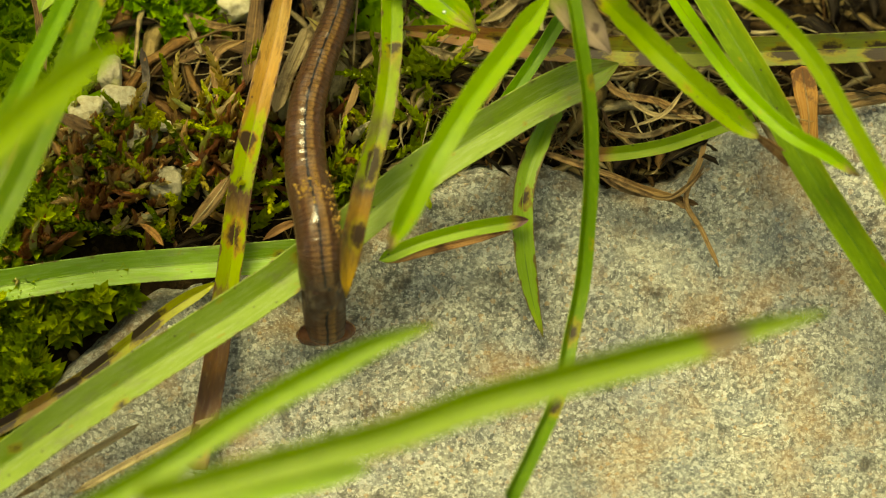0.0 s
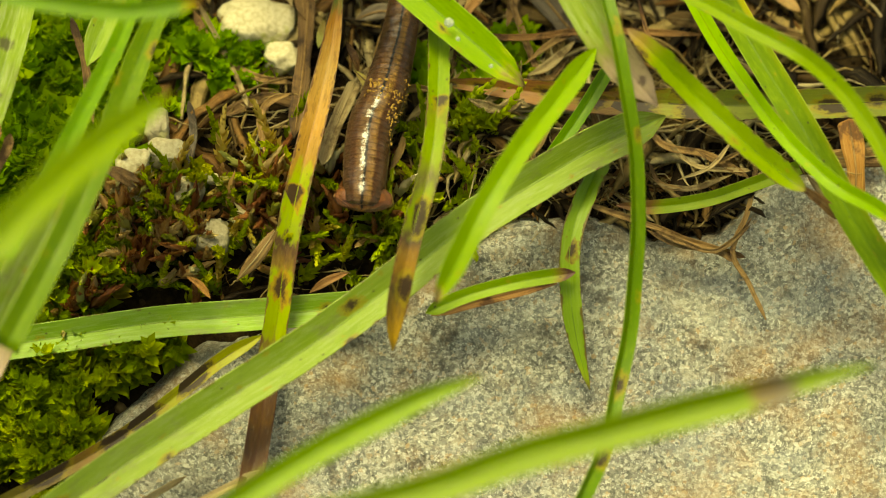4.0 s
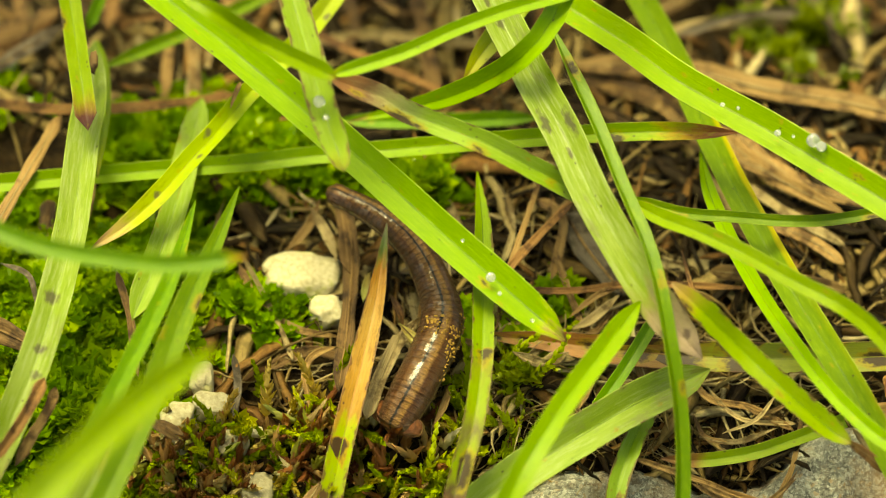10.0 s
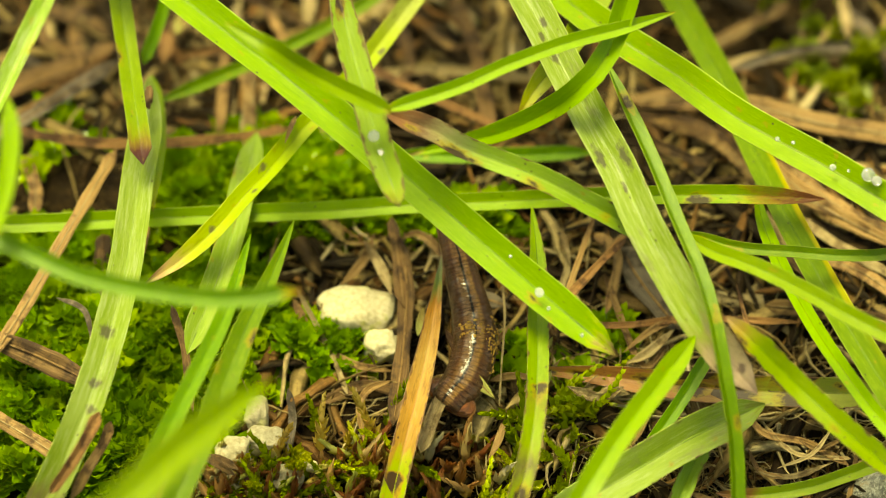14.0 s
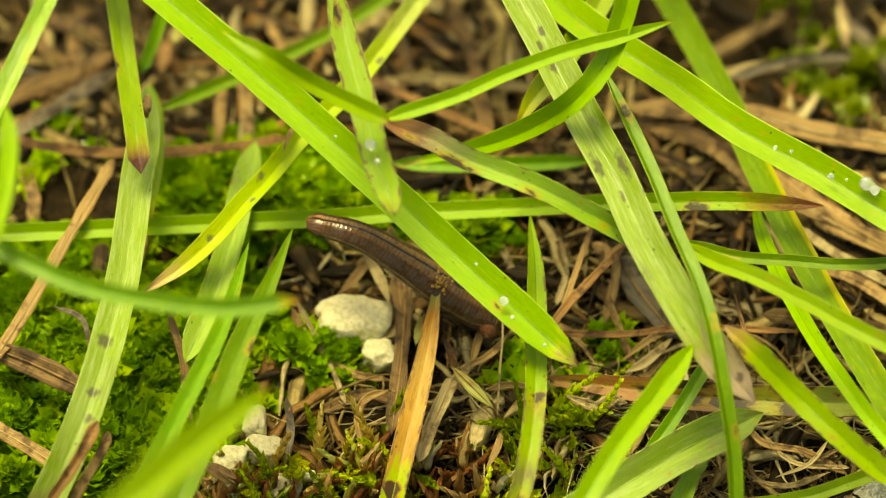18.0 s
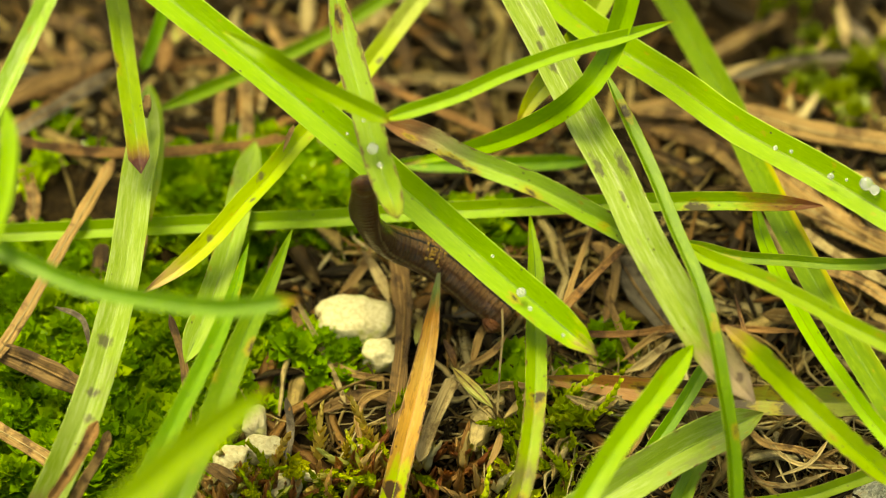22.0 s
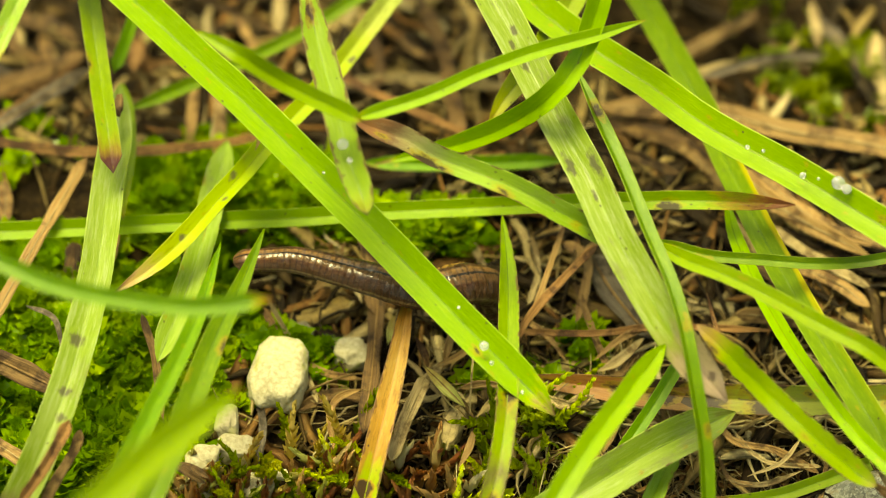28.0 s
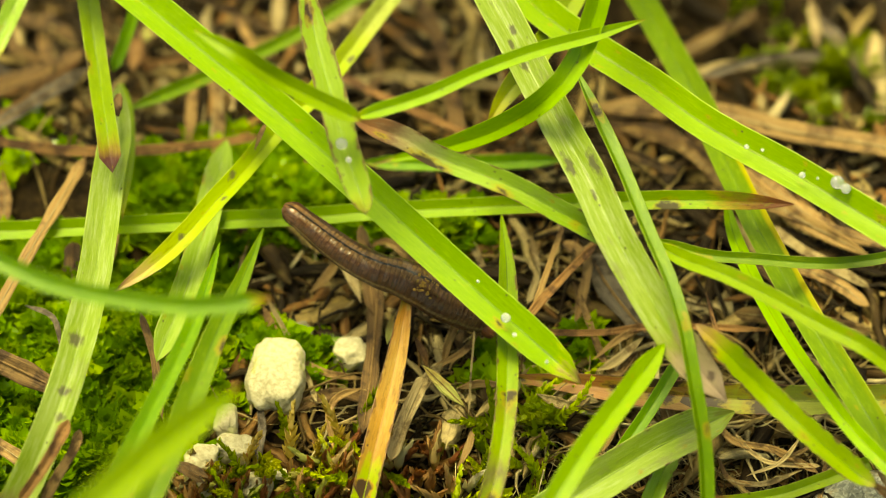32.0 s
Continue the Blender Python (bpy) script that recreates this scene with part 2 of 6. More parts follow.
GREEN, LIGHT = (0.178, 0.325, 0.003), (0.285, 0.445, 0.009)
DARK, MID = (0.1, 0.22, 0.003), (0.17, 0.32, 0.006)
TAN, BROWN, RUST, YELLOW = (0.42, 0.27, 0.12), (0.16, 0.075, 0.03), (0.36, 0.13, 0.03), (0.5, 0.54, 0.012)
LEAF = {
    "leaf_green": leaf_material("leaf_green", GREEN, LIGHT, [(0.945, YELLOW, 0.0), (0.965, YELLOW, 0.5), (0.98, TAN, 0.75), (1.0, BROWN, 1.0)], 0.06, wide=0.6, rim=0.12),
    "leaf_soft": leaf_material("leaf_soft", GREEN, LIGHT, [(0.0, RUST, 0.9), (0.02, YELLOW, 0.4), (0.06, YELLOW, 0.0), (0.95, YELLOW, 0.0), (1.0, RUST, 0.7)]),
    "leaf_arch": leaf_material("leaf_arch", (0.09, 0.21, 0.002), (0.15, 0.3, 0.004), [(0.93, YELLOW, 0.0), (0.96, (0.5, 0.34, 0.02), 0.8), (1.0, RUST, 1.0)]),
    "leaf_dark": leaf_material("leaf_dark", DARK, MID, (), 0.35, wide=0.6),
    "leaf_pale": leaf_material("leaf_pale", GREEN, LIGHT, [(0.0, BROWN, 0.4), (0.02, TAN, 0.0)], 0.2, pale=0.5, gloss=0.45, wide=0.6, rim=0.3, bruise=0.35, specks=0.02),
    "leaf_sheen": leaf_material("leaf_sheen", GREEN, LIGHT, [(0.0, YELLOW, 0.0), (0.86, TAN, 0.0), (0.92, (0.55, 0.42, 0.26), 0.8), (1.0, (0.6, 0.46, 0.33), 1.0)], 0.3, pale=0.75, gloss=0.33, wide=0.75, rim=0.2, bruise=0.5, specks=0.02),
    "leaf_sheath": leaf_material("leaf_sheath", GREEN, LIGHT, [(0.93, TAN, 0.0), (1.0, BROWN, 0.9)], pale=0.75, gloss=0.33, bruise=0.25, rim=0.12, marks=((0.62, 0.635, 0.26, 0.017), (0.5, 0.74, 0.22, 0.012), (0.35, 0.79, 0.2, 0.012))),
    "leaf_papery": leaf_material("leaf_papery", GREEN, LIGHT, [(0.84, TAN, 0.0), (0.9, (0.55, 0.42, 0.26), 0.8), (1.0, (0.62, 0.47, 0.36), 1.0)], pale=0.75, gloss=0.33, rim=0.2, bruise=0.45, specks=0.015, marks=((0.4, 0.22, 0.1, 0.015), (0.62, 0.245, 0.12, 0.012), (0.6, 0.29, 0.15, 0.02), (0.8, 0.5, 0.14, 0.03), (0.2, 0.52, 0.12, 0.035), (0.55, 0.57, 0.08, 0.015), (0.8, 0.93, 0.2, 0.012), (0.3, 0.95, 0.16, 0.01))),
    "leaf_spotted": leaf_material("leaf_spotted", GREEN, LIGHT, [(0.9, YELLOW, 0.0), (1.0, BROWN, 0.8)], 0.3, halo=(0.3, 0.14, 0.03), wide=0.7, rim=0.62, pale=0.3, spread=(0.0, 0.55)),
    "leaf_browned": leaf_material("leaf_browned", GREEN, LIGHT, [(0.0, (0.22, 0.09, 0.04), 1.0), (0.07, (0.36, 0.17, 0.07), 1.0), (0.13, (0.2, 0.1, 0.06), 0.95), (0.2, (0.46, 0.36, 0.2), 0.8), (0.3, (0.42, 0.4, 0.2), 0.35), (0.38, YELLOW, 0.0)], 0.55, pale=0.3, wide=1.1, rim=0.45, bruise=0.2, specks=0.06),
    "leaf_tipped": leaf_material("leaf_tipped", GREEN, LIGHT, [(0.82, YELLOW, 0.0), (0.9, RUST, 0.6), (0.95, (0.12, 0.04, 0.03), 1.0), (1.0, (0.2, 0.1, 0.08), 1.0)], 0.06),
    "leaf_browntip": leaf_material("leaf_browntip", GREEN, LIGHT, [(0.9, YELLOW, 0.0), (0.925, (0.5, 0.46, 0.02), 0.7), (0.945, (0.55, 0.3, 0.03), 0.9), (0.965, (0.38, 0.13, 0.03), 1.0), (1.0, (0.24, 0.08, 0.04), 1.0)], 0.3, halo=(0.4, 0.4, 0.015), wide=0.9, spread=(0.82, 1.0), specks=0.06),
    "leaf_yellow": leaf_material("leaf_yellow", (0.29, 0.45, 0.007), (0.41, 0.54, 0.015), [(0.0, (0.42, 0.5, 0.16), 0.7), (0.2, (0.46, 0.48, 0.12), 0.7), (0.34, YELLOW, 0.12), (0.46, YELLOW, 0.1), (0.75, YELLOW, 0.25), (0.87, (0.56, 0.56, 0.02), 0.5), (0.94, (0.62, 0.42, 0.16), 0.95), (1.0, BROWN, 1.0)], 0.1, rim=0.15, marks=((0.2, 0.29, 0.16, 0.014), (0.8, 0.36, 0.16, 0.012), (0.75, 0.65, 0.18, 0.016), (0.3, 0.7, 0.14, 0.01), (0.6, 0.82, 0.16, 0.012))),
    "leaf_yellowing": leaf_material("leaf_yellowing", (0.2, 0.33, 0.008), (0.32, 0.42, 0.02), [(0.7, YELLOW, 0.0), (0.9, YELLOW, 0.8), (1.0, RUST, 0.8)], 0.08),
    "leaf_lesion": leaf_material("leaf_lesion", (0.17, 0.31, 0.004), (0.27, 0.42, 0.008), [(0.44, YELLOW, 0.0), (0.5, (0.3, 0.1, 0.04), 0.35), (0.57, YELLOW, 0.1), (0.66, (0.14, 0.05, 0.05), 0.7), (0.71, YELLOW, 0.15), (0.77, (0.1, 0.04, 0.045), 0.9), (0.83, (0.45, 0.18, 0.03), 0.8), (0.88, (0.1, 0.04, 0.04), 0.85), (0.96, (0.62, 0.36, 0.03), 0.95), (1.0, (0.62, 0.4, 0.05), 1.0)], 0.6, wide=1.0, spread=(0.45, 0.95), rim=0.5),
    "leaf_lesion2": leaf_material("leaf_lesion2", (0.3, 0.34, 0.01), (0.42, 0.42, 0.03), [(0.0, YELLOW, 0.3), (0.3, YELLOW, 0.4), (0.45, BROWN, 0.5), (0.6, RUST, 0.7), (0.8, BROWN, 0.75), (1.0, (0.4, 0.3, 0.03), 0.5)], 0.9, wide=1.3),
    "leaf_orange": leaf_material("leaf_orange", (0.3, 0.42, 0.008), (0.42, 0.5, 0.02), [(0.0, (0.2, 0.18, 0.13), 1.0), (0.05, (0.17, 0.25, 0.06), 0.9), (0.1, (0.5, 0.22, 0.03), 1.0), (0.2, (0.62, 0.38, 0.1), 1.0), (0.3, (0.6, 0.32, 0.06), 1.0), (0.38, (0.5, 0.24, 0.04), 0.9), (0.42, YELLOW, 0.1), (0.49, YELLOW, 0.1), (0.51, (0.1, 0.04, 0.035), 0.95), (0.555, (0.3, 0.12, 0.04), 0.8), (0.585, YELLOW, 0.1), (0.67, YELLOW, 0.15), (0.7, (0.22, 0.08, 0.05), 0.75), (0.73, (0.3, 0.22, 0.03), 0.4), (0.77, (0.12, 0.04, 0.035), 0.95), (0.82, (0.26, 0.08, 0.03), 0.9), (0.88, (0.14, 0.05, 0.04), 0.95), (1.0, (0.35, 0.2, 0.1), 0.9)], 0.6, halo=(0.5, 0.22, 0.03), wide=1.15, spread=(0.4, 1.0), rim=0.6, bruise=0.25),
    "leaf_band": leaf_material("leaf_band", GREEN, LIGHT, [(0.11, GREEN, 0.0), (0.125, (0.2, 0.13, 0.1), 0.8), (0.155, (0.2, 0.13, 0.1), 0.9), (0.175, RUST, 0.6), (0.19, GREEN, 0.0)]),
    "leaf_orangebase": leaf_material("leaf_orangebase", (0.2, 0.36, 0.005), (0.3, 0.46, 0.012), [(0.0, (0.45, 0.28, 0.14), 0.9), (0.08, (0.5, 0.33, 0.05), 0.8), (0.2, YELLOW, 0.0), (0.92, YELLOW, 0.0), (1.0, TAN, 0.8)], 0.3, wide=0.5, rim=0.5, specks=0.05),
    "leaf_edge": leaf_material("leaf_edge", (0.12, 0.24, 0.003), (0.2, 0.34, 0.005), (), 0.05, gloss=0.5, edge=(0.55, 0.5, 0.02)),
    "leaf_halfdry": leaf_material("leaf_halfdry", (0.22, 0.3, 0.02), (0.33, 0.38, 0.05), [(0.0, (0.5, 0.26, 0.07), 1.0), (0.25, (0.46, 0.22, 0.05), 1.0), (0.4, (0.36, 0.2, 0.05), 0.85), (0.5, YELLOW, 0.2), (0.55, YELLOW, 0.0)], 0.95, wide=1.5, rim=0.4, bruise=0.3, specks=0.08),
    "leaf_drystart": leaf_material("leaf_drystart", GREEN, LIGHT, [(0.0, BROWN, 1.0), (0.18, RUST, 0.8), (0.28, YELLOW, 0.0)], 0.15),
}


def dry_material(name, base, light, dark):
    m = Nodes(name)
    tc = m.tree.nodes.new("ShaderNodeTexCoord")
    info = m.tree.nodes.new("ShaderNodeObjectInfo")
    flat = m.tree.nodes.new("ShaderNodeUVMap")
    flat.uv_map = "mm"
    fibres = m.noise(m.scaled(flat.outputs[0], 8.0, 0.26, 1), 1.0, 5.0, 0.72)
    stain = m.noise(tc.outputs["Object"], 330, 5.0, 0.65)
    col = m.mix(m.ramp(fibres, [(0.36, 0.0), (0.62, 1.0)]), base, light)
    col = m.mix(m.ramp(fibres, [(0.3, 0.6), (0.42, 0.0)]), col, dark)
    col = m.mix(m.ramp(stain, [(0.5, 0.0), (0.6, 0.85)]), col, dark)
    hue = m.add("ShaderNodeHueSaturation")
    m.put(m.math("ADD", m.math("MULTIPLY", info.outputs["Random"], 0.5), 0.75), hue.inputs["Value"])
    m.link(col, hue.inputs["Color"])
    m.link(hue.outputs[0], m.bsdf.inputs["Base Color"])
    m.bsdf.inputs["Roughness"].default_value = 0.6
    m.bsdf.inputs["Specular IOR Level"].default_value = 0.25
    m.bump(fibres, 0.8, 0.0002)
    return m.mat


DRY = {
    "tan": dry_material("dry_tan", (0.22, 0.12, 0.04), (0.38, 0.245, 0.1), (0.07, 0.034, 0.014)),
    "pale": dry_material("dry_pale", (0.3, 0.215, 0.095), (0.45, 0.35, 0.18), (0.12, 0.075, 0.03)),
    "brown": dry_material("dry_brown", (0.0912, 0.0494, 0.0182), (0.213, 0.125, 0.0494), (0.0304, 0.0152, 0.00684)),
    "red": dry_material("dry_red", (0.167, 0.0722, 0.0228), (0.334, 0.182, 0.0684), (0.0456, 0.019, 0.00912)),
    "grey": dry_material("dry_grey", (0.11, 0.085, 0.058), (0.21, 0.172, 0.125), (0.035, 0.025, 0.016)),
    "orange": dry_material("dry_orange", (0.289, 0.122, 0.0228), (0.38, 0.205, 0.0608), (0.0912, 0.038, 0.0152)),
    "bud": dry_material("dry_bud", (0.251, 0.258, 0.0456), (0.38, 0.365, 0.122), (0.228, 0.152, 0.0456)),
}


def litter_material(name, stops, rough, fibrous=False):
    m = Nodes(name)
    geo = m.tree.nodes.new("ShaderNodeNewGeometry")
    tc = m.tree.nodes.new("ShaderNodeTexCoord")
    col = m.ramp(geo.outputs["Random Per Island"], stops)
    grain = m.noise(tc.outputs["Object"], 1500, 4.0, 0.7)
    col = m.mix(m.ramp(grain, [(0.4, 0.0), (0.62, 0.8)]), col, m.mix(0.5, col, (0.02, 0.012, 0.008)))
    relief = grain
    if fibrous:
        shift = m.tree.nodes.new("ShaderNodeVectorMath")
        m.link(tc.outputs["UV"], shift.inputs[0])
        m.link(m.math("MULTIPLY", geo.outputs["Random Per Island"], 400.0), shift.inputs[1])
        fibre = m.noise(m.scaled(shift.outputs[0], 4.5, 0.35, 1), 1.0, 4.0, 0.7)
        col = m.mix(m.ramp(fibre, [(0.34, 0.8), (0.48, 0.0)]), col, m.mix(0.7, col, (0.02, 0.012, 0.006)))
        col = m.mix(m.ramp(fibre, [(0.56, 0.0), (0.7, 0.5)]), col, m.mix(0.35, col, (0.6, 0.45, 0.2)))
        relief = m.math("ADD", grain, m.math("MULTIPLY", fibre, 2.0))
    m.link(col, m.bsdf.inputs["Base Color"])
    m.bsdf.inputs["Roughness"].default_value = rough
    m.bsdf.inputs["Specular IOR Level"].default_value = 0.1 if fibrous else 0.08
    m.bump(relief, 0.6, 0.0002)
    return m.mat


def moss_material(name, stops, rough=0.35):
    m = Nodes(name)
    geo = m.tree.nodes.new("ShaderNodeNewGeometry")
    tc = m.tree.nodes.new("ShaderNodeTexCoord")
    col = m.ramp(geo.outputs["Random Per Island"], stops)
    patch = m.noise(tc.outputs["Object"], 120, 3.0)
    col = m.mix(m.ramp(patch, [(0.35, 0.0), (0.7, 0.45)]), col, stops[0][1])
    m.link(col, m.bsdf.inputs["Base Color"])
    m.bsdf.inputs["Roughness"].default_value = rough
    glow = m.tree.nodes.new("ShaderNodeBsdfTranslucent")
    m.link(m.mix(1.0, col, (1.0, 1.0, 0.5), "MULTIPLY"), glow.inputs["Color"])
    both = m.add("ShaderNodeMixShader", Fac=0.35)
    m.link(m.bsdf.outputs[0], both.inputs[1]), m.link(glow.outputs[0], both.inputs[2])
    m.link(both.outputs[0], m.out.inputs["Surface"])
    return m.mat


MOSS = {
    "leafy": moss_material("moss_leafy", [(0.0, (0.11, 0.22, 0.005)), (0.5, (0.24, 0.42, 0.008)), (1.0, (0.46, 0.6, 0.03))], 0.22),
    "shoot": moss_material("moss_shoot", [(0.0, (0.17, 0.24, 0.006)), (0.35, (0.32, 0.4, 0.01)), (0.78, (0.6, 0.62, 0.05)), (0.86, (0.42, 0.3, 0.05)), (1.0, (0.6, 0.42, 0.14))], 0.25),
    "spiky": moss_material("moss_spiky", [(0.0, (0.2, 0.29, 0.006)), (0.6, (0.37, 0.48, 0.01)), (0.93, (0.58, 0.64, 0.03)), (1.0, (0.45, 0.24, 0.06))], 0.28),
    "tips": moss_material("moss_tips", [(0.0, (0.2, 0.065, 0.024)), (0.35, (0.42, 0.18, 0.06)), (0.55, (0.58, 0.36, 0.14)), (0.75, (0.66, 0.5, 0.24)), (0.88, (0.42, 0.5, 0.06)), (1.0, (0.8, 0.74, 0.5))], 0.28),
    # darker moss greens with the shade at the back put into the colour
    "shaded": moss_material("moss_shaded", [(0.0, (0.08, 0.12, 0.004)), (0.5, (0.17, 0.22, 0.006)), (1.0, (0.3, 0.34, 0.014))], 0.45),
    "bright": moss_material("moss_bright", [(0.0, (0.24, 0.33, 0.008)), (0.6, (0.46, 0.56, 0.025)), (1.0, (0.62, 0.66, 0.06))], 0.28),
}
STRAW = litter_material("dead_straw", [(0.0, (0.012, 0.008, 0.003)), (0.38, (0.022, 0.013, 0.005)), (0.52, (0.06, 0.036, 0.012)), (0.6, (0.17, 0.08, 0.024)), (0.68, (0.27, 0.13, 0.04)), (0.77, (0.24, 0.165, 0.056)), (0.88, (0.42, 0.3, 0.12)), (1.0, (0.6, 0.48, 0.25))], 0.5, True)
BLEACHED = litter_material("bleached_straw", [(0.0, (0.07, 0.04, 0.014)), (0.35, (0.2, 0.13, 0.045)), (0.7, (0.4, 0.29, 0.12)), (1.0, (0.6, 0.5, 0.28))], 0.55, True)
CRUMB = litter_material("soil_crumb", [(0.0, (0.008, 0.005, 0.002)), (0.6, (0.03, 0.019, 0.007)), (0.93, (0.1, 0.063, 0.024)), (1.0, (0.35, 0.26, 0.12))], 0.8)


def soil_material():
    m = Nodes("dark_soil")
    tc = m.tree.nodes.new("ShaderNodeTexCoord")
    a, b = m.noise(tc.outputs["Object"], 90, 5.0, 0.65), m.noise(tc.outputs["Object"], 700, 4.0, 0.7)
    col = m.ramp(a, [(0.3, (0.005, 0.003, 0.0014)), (0.6, (0.015, 0.009, 0.0035)), (0.8, (0.042, 0.026, 0.01))])
    col = m.mix(m.ramp(b, [(0.4, 0.0), (0.75, 0.6)]), col, (0.07, 0.043, 0.016))
    m.link(col, m.bsdf.inputs["Base Color"])
    m.put(m.ramp(a, [(0.3, 0.6), (0.7, 0.9)]), m.bsdf.inputs["Roughness"])
    m.bsdf.inputs["Specular IOR Level"].default_value = 0.06
    m.bump(m.math("ADD", a, m.math("MULTIPLY", b, 0.5)), 0.9, 0.0012)
    return m.mat


def stone_material():
    m = Nodes("grey_schist")
    tc = m.tree.nodes.new("ShaderNodeTexCoord")
    o = tc.outputs["Object"]
    big, mid, fine = m.noise(o, 45, 4.0), m.noise(o, 800, 5.0, 0.75), m.noise(o, 3600, 3.0, 0.8)
    col = m.ramp(mid, [(0.3, (0.15, 0.137, 0.108)), (0.45, (0.27, 0.25, 0.205)), (0.6, (0.4, 0.37, 0.295)), (0.75, (0.58, 0.53, 0.42))])
    grain = m.add("ShaderNodeTexVoronoi", Scale=3000)
    m.link(o, grain.inputs["Vector"])
    crystal = m.tree.nodes.new("ShaderNodeSeparateColor")
    m.link(grain.outputs["Color"], crystal.inputs[0])
    tints = m.ramp(crystal.outputs[0], [(0.0, (0.1, 0.095, 0.085)), (0.25, (0.24, 0.23, 0.2)), (0.55, (0.39, 0.36, 0.29)), (0.75, (0.54, 0.49, 0.39)), (0.88, (0.8, 0.75, 0.64)), (0.94, (0.55, 0.33, 0.15)), (1.0, (0.85, 0.81, 0.74))])
    col = m.mix(0.7, col, tints)
    col = m.mix(m.ramp(fine, [(0.36, 0.8), (0.44, 0.0)]), col, (0.05, 0.045, 0.037))
    # white specks: pale crystals, and wet glints painted along with them
    col = m.mix(m.ramp(fine, [(0.56, 0.0), (0.61, 0.85)]), col, (0.82, 0.78, 0.68))
    col = m.mix(m.ramp(big, [(0.45, 0.0), (0.75, 0.2)]), col, (0.2, 0.19, 0.16))
    blue = m.noise(m.scaled(o, 1.0, 2.2, 1.0), 110, 6.0, 0.7)
    col = m.mix(m.ramp(blue, [(0.5, 0.0), (0.62, 0.4)]), col, m.mix(0.75, col, (0.27, 0.3, 0.32)))
    pits = m.noise(o, 330, 5.0, 0.75)
    col = m.mix(m.ramp(pits, [(0.34, 0.8), (0.44, 0.0)]), col, (0.06, 0.052, 0.04))
    col = m.mix(m.ramp(pits, [(0.58, 0.0), (0.68, 0.5)]), col, (0.6, 0.53, 0.4))
    rust = m.noise(o, 130, 5.0, 0.7)
    col = m.mix(m.ramp(rust, [(0.5, 0.0), (0.68, 0.6)]), col, (0.42, 0.23, 0.09))
    lichen = m.noise(o, 75, 5.0, 0.7)
    col = m.mix(m.ramp(lichen, [(0.55, 0.0), (0.68, 0.25)]), col, (0.42, 0.38, 0.29))
    col = m.mix(m.ramp(lichen, [(0.3, 0.4), (0.42, 0.0)]), col, (0.09, 0.088, 0.08))
    col = m.mix(1.0, col, (0.82, 0.86, 0.83), "MULTIPLY")
    m.link(col, m.bsdf.inputs["Base Color"])
    m.put(m.ramp(fine, [(0.4, 0.75), (0.7, 0.42)]), m.bsdf.inputs["Roughness"])
    m.bump(m.math("ADD", mid, m.math("MULTIPLY", fine, 0.5)), 0.65, 0.0006)
    return m.mat


def pebble_material(name, shade):
    m = Nodes(name)
    tc = m.tree.nodes.new("ShaderNodeTexCoord")
    info = m.tree.nodes.new("ShaderNodeObjectInfo")
    a, b = m.noise(tc.outputs["Object"], 330, 4.0), m.noise(tc.outputs["Object"], 2300, 3.0)
    col = m.ramp(b, [(0.35, (0.52, 0.45, 0.25)), (0.6, (0.7, 0.63, 0.4))])
    col = m.mix(m.ramp(a, [(0.6, 0.0), (0.68, 0.75)]), col, (0.5, 0.52, 0.08))
    col = m.mix(m.ramp(b, [(0.68, 0.0), (0.76, 0.6)]), col, (0.15, 0.1, 0.05))
    hue = m.add("ShaderNodeHueSaturation")
    m.put(m.math("ADD", m.math("MULTIPLY", info.outputs["Random"], 0.25), shade), hue.inputs["Value"])
    m.link(col, hue.inputs["Color"])
    m.link(hue.outputs[0], m.bsdf.inputs["Base Color"])
    m.bsdf.inputs["Roughness"].default_value = 0.7
    m.bump(b, 0.6, 0.0003)
    return m.mat


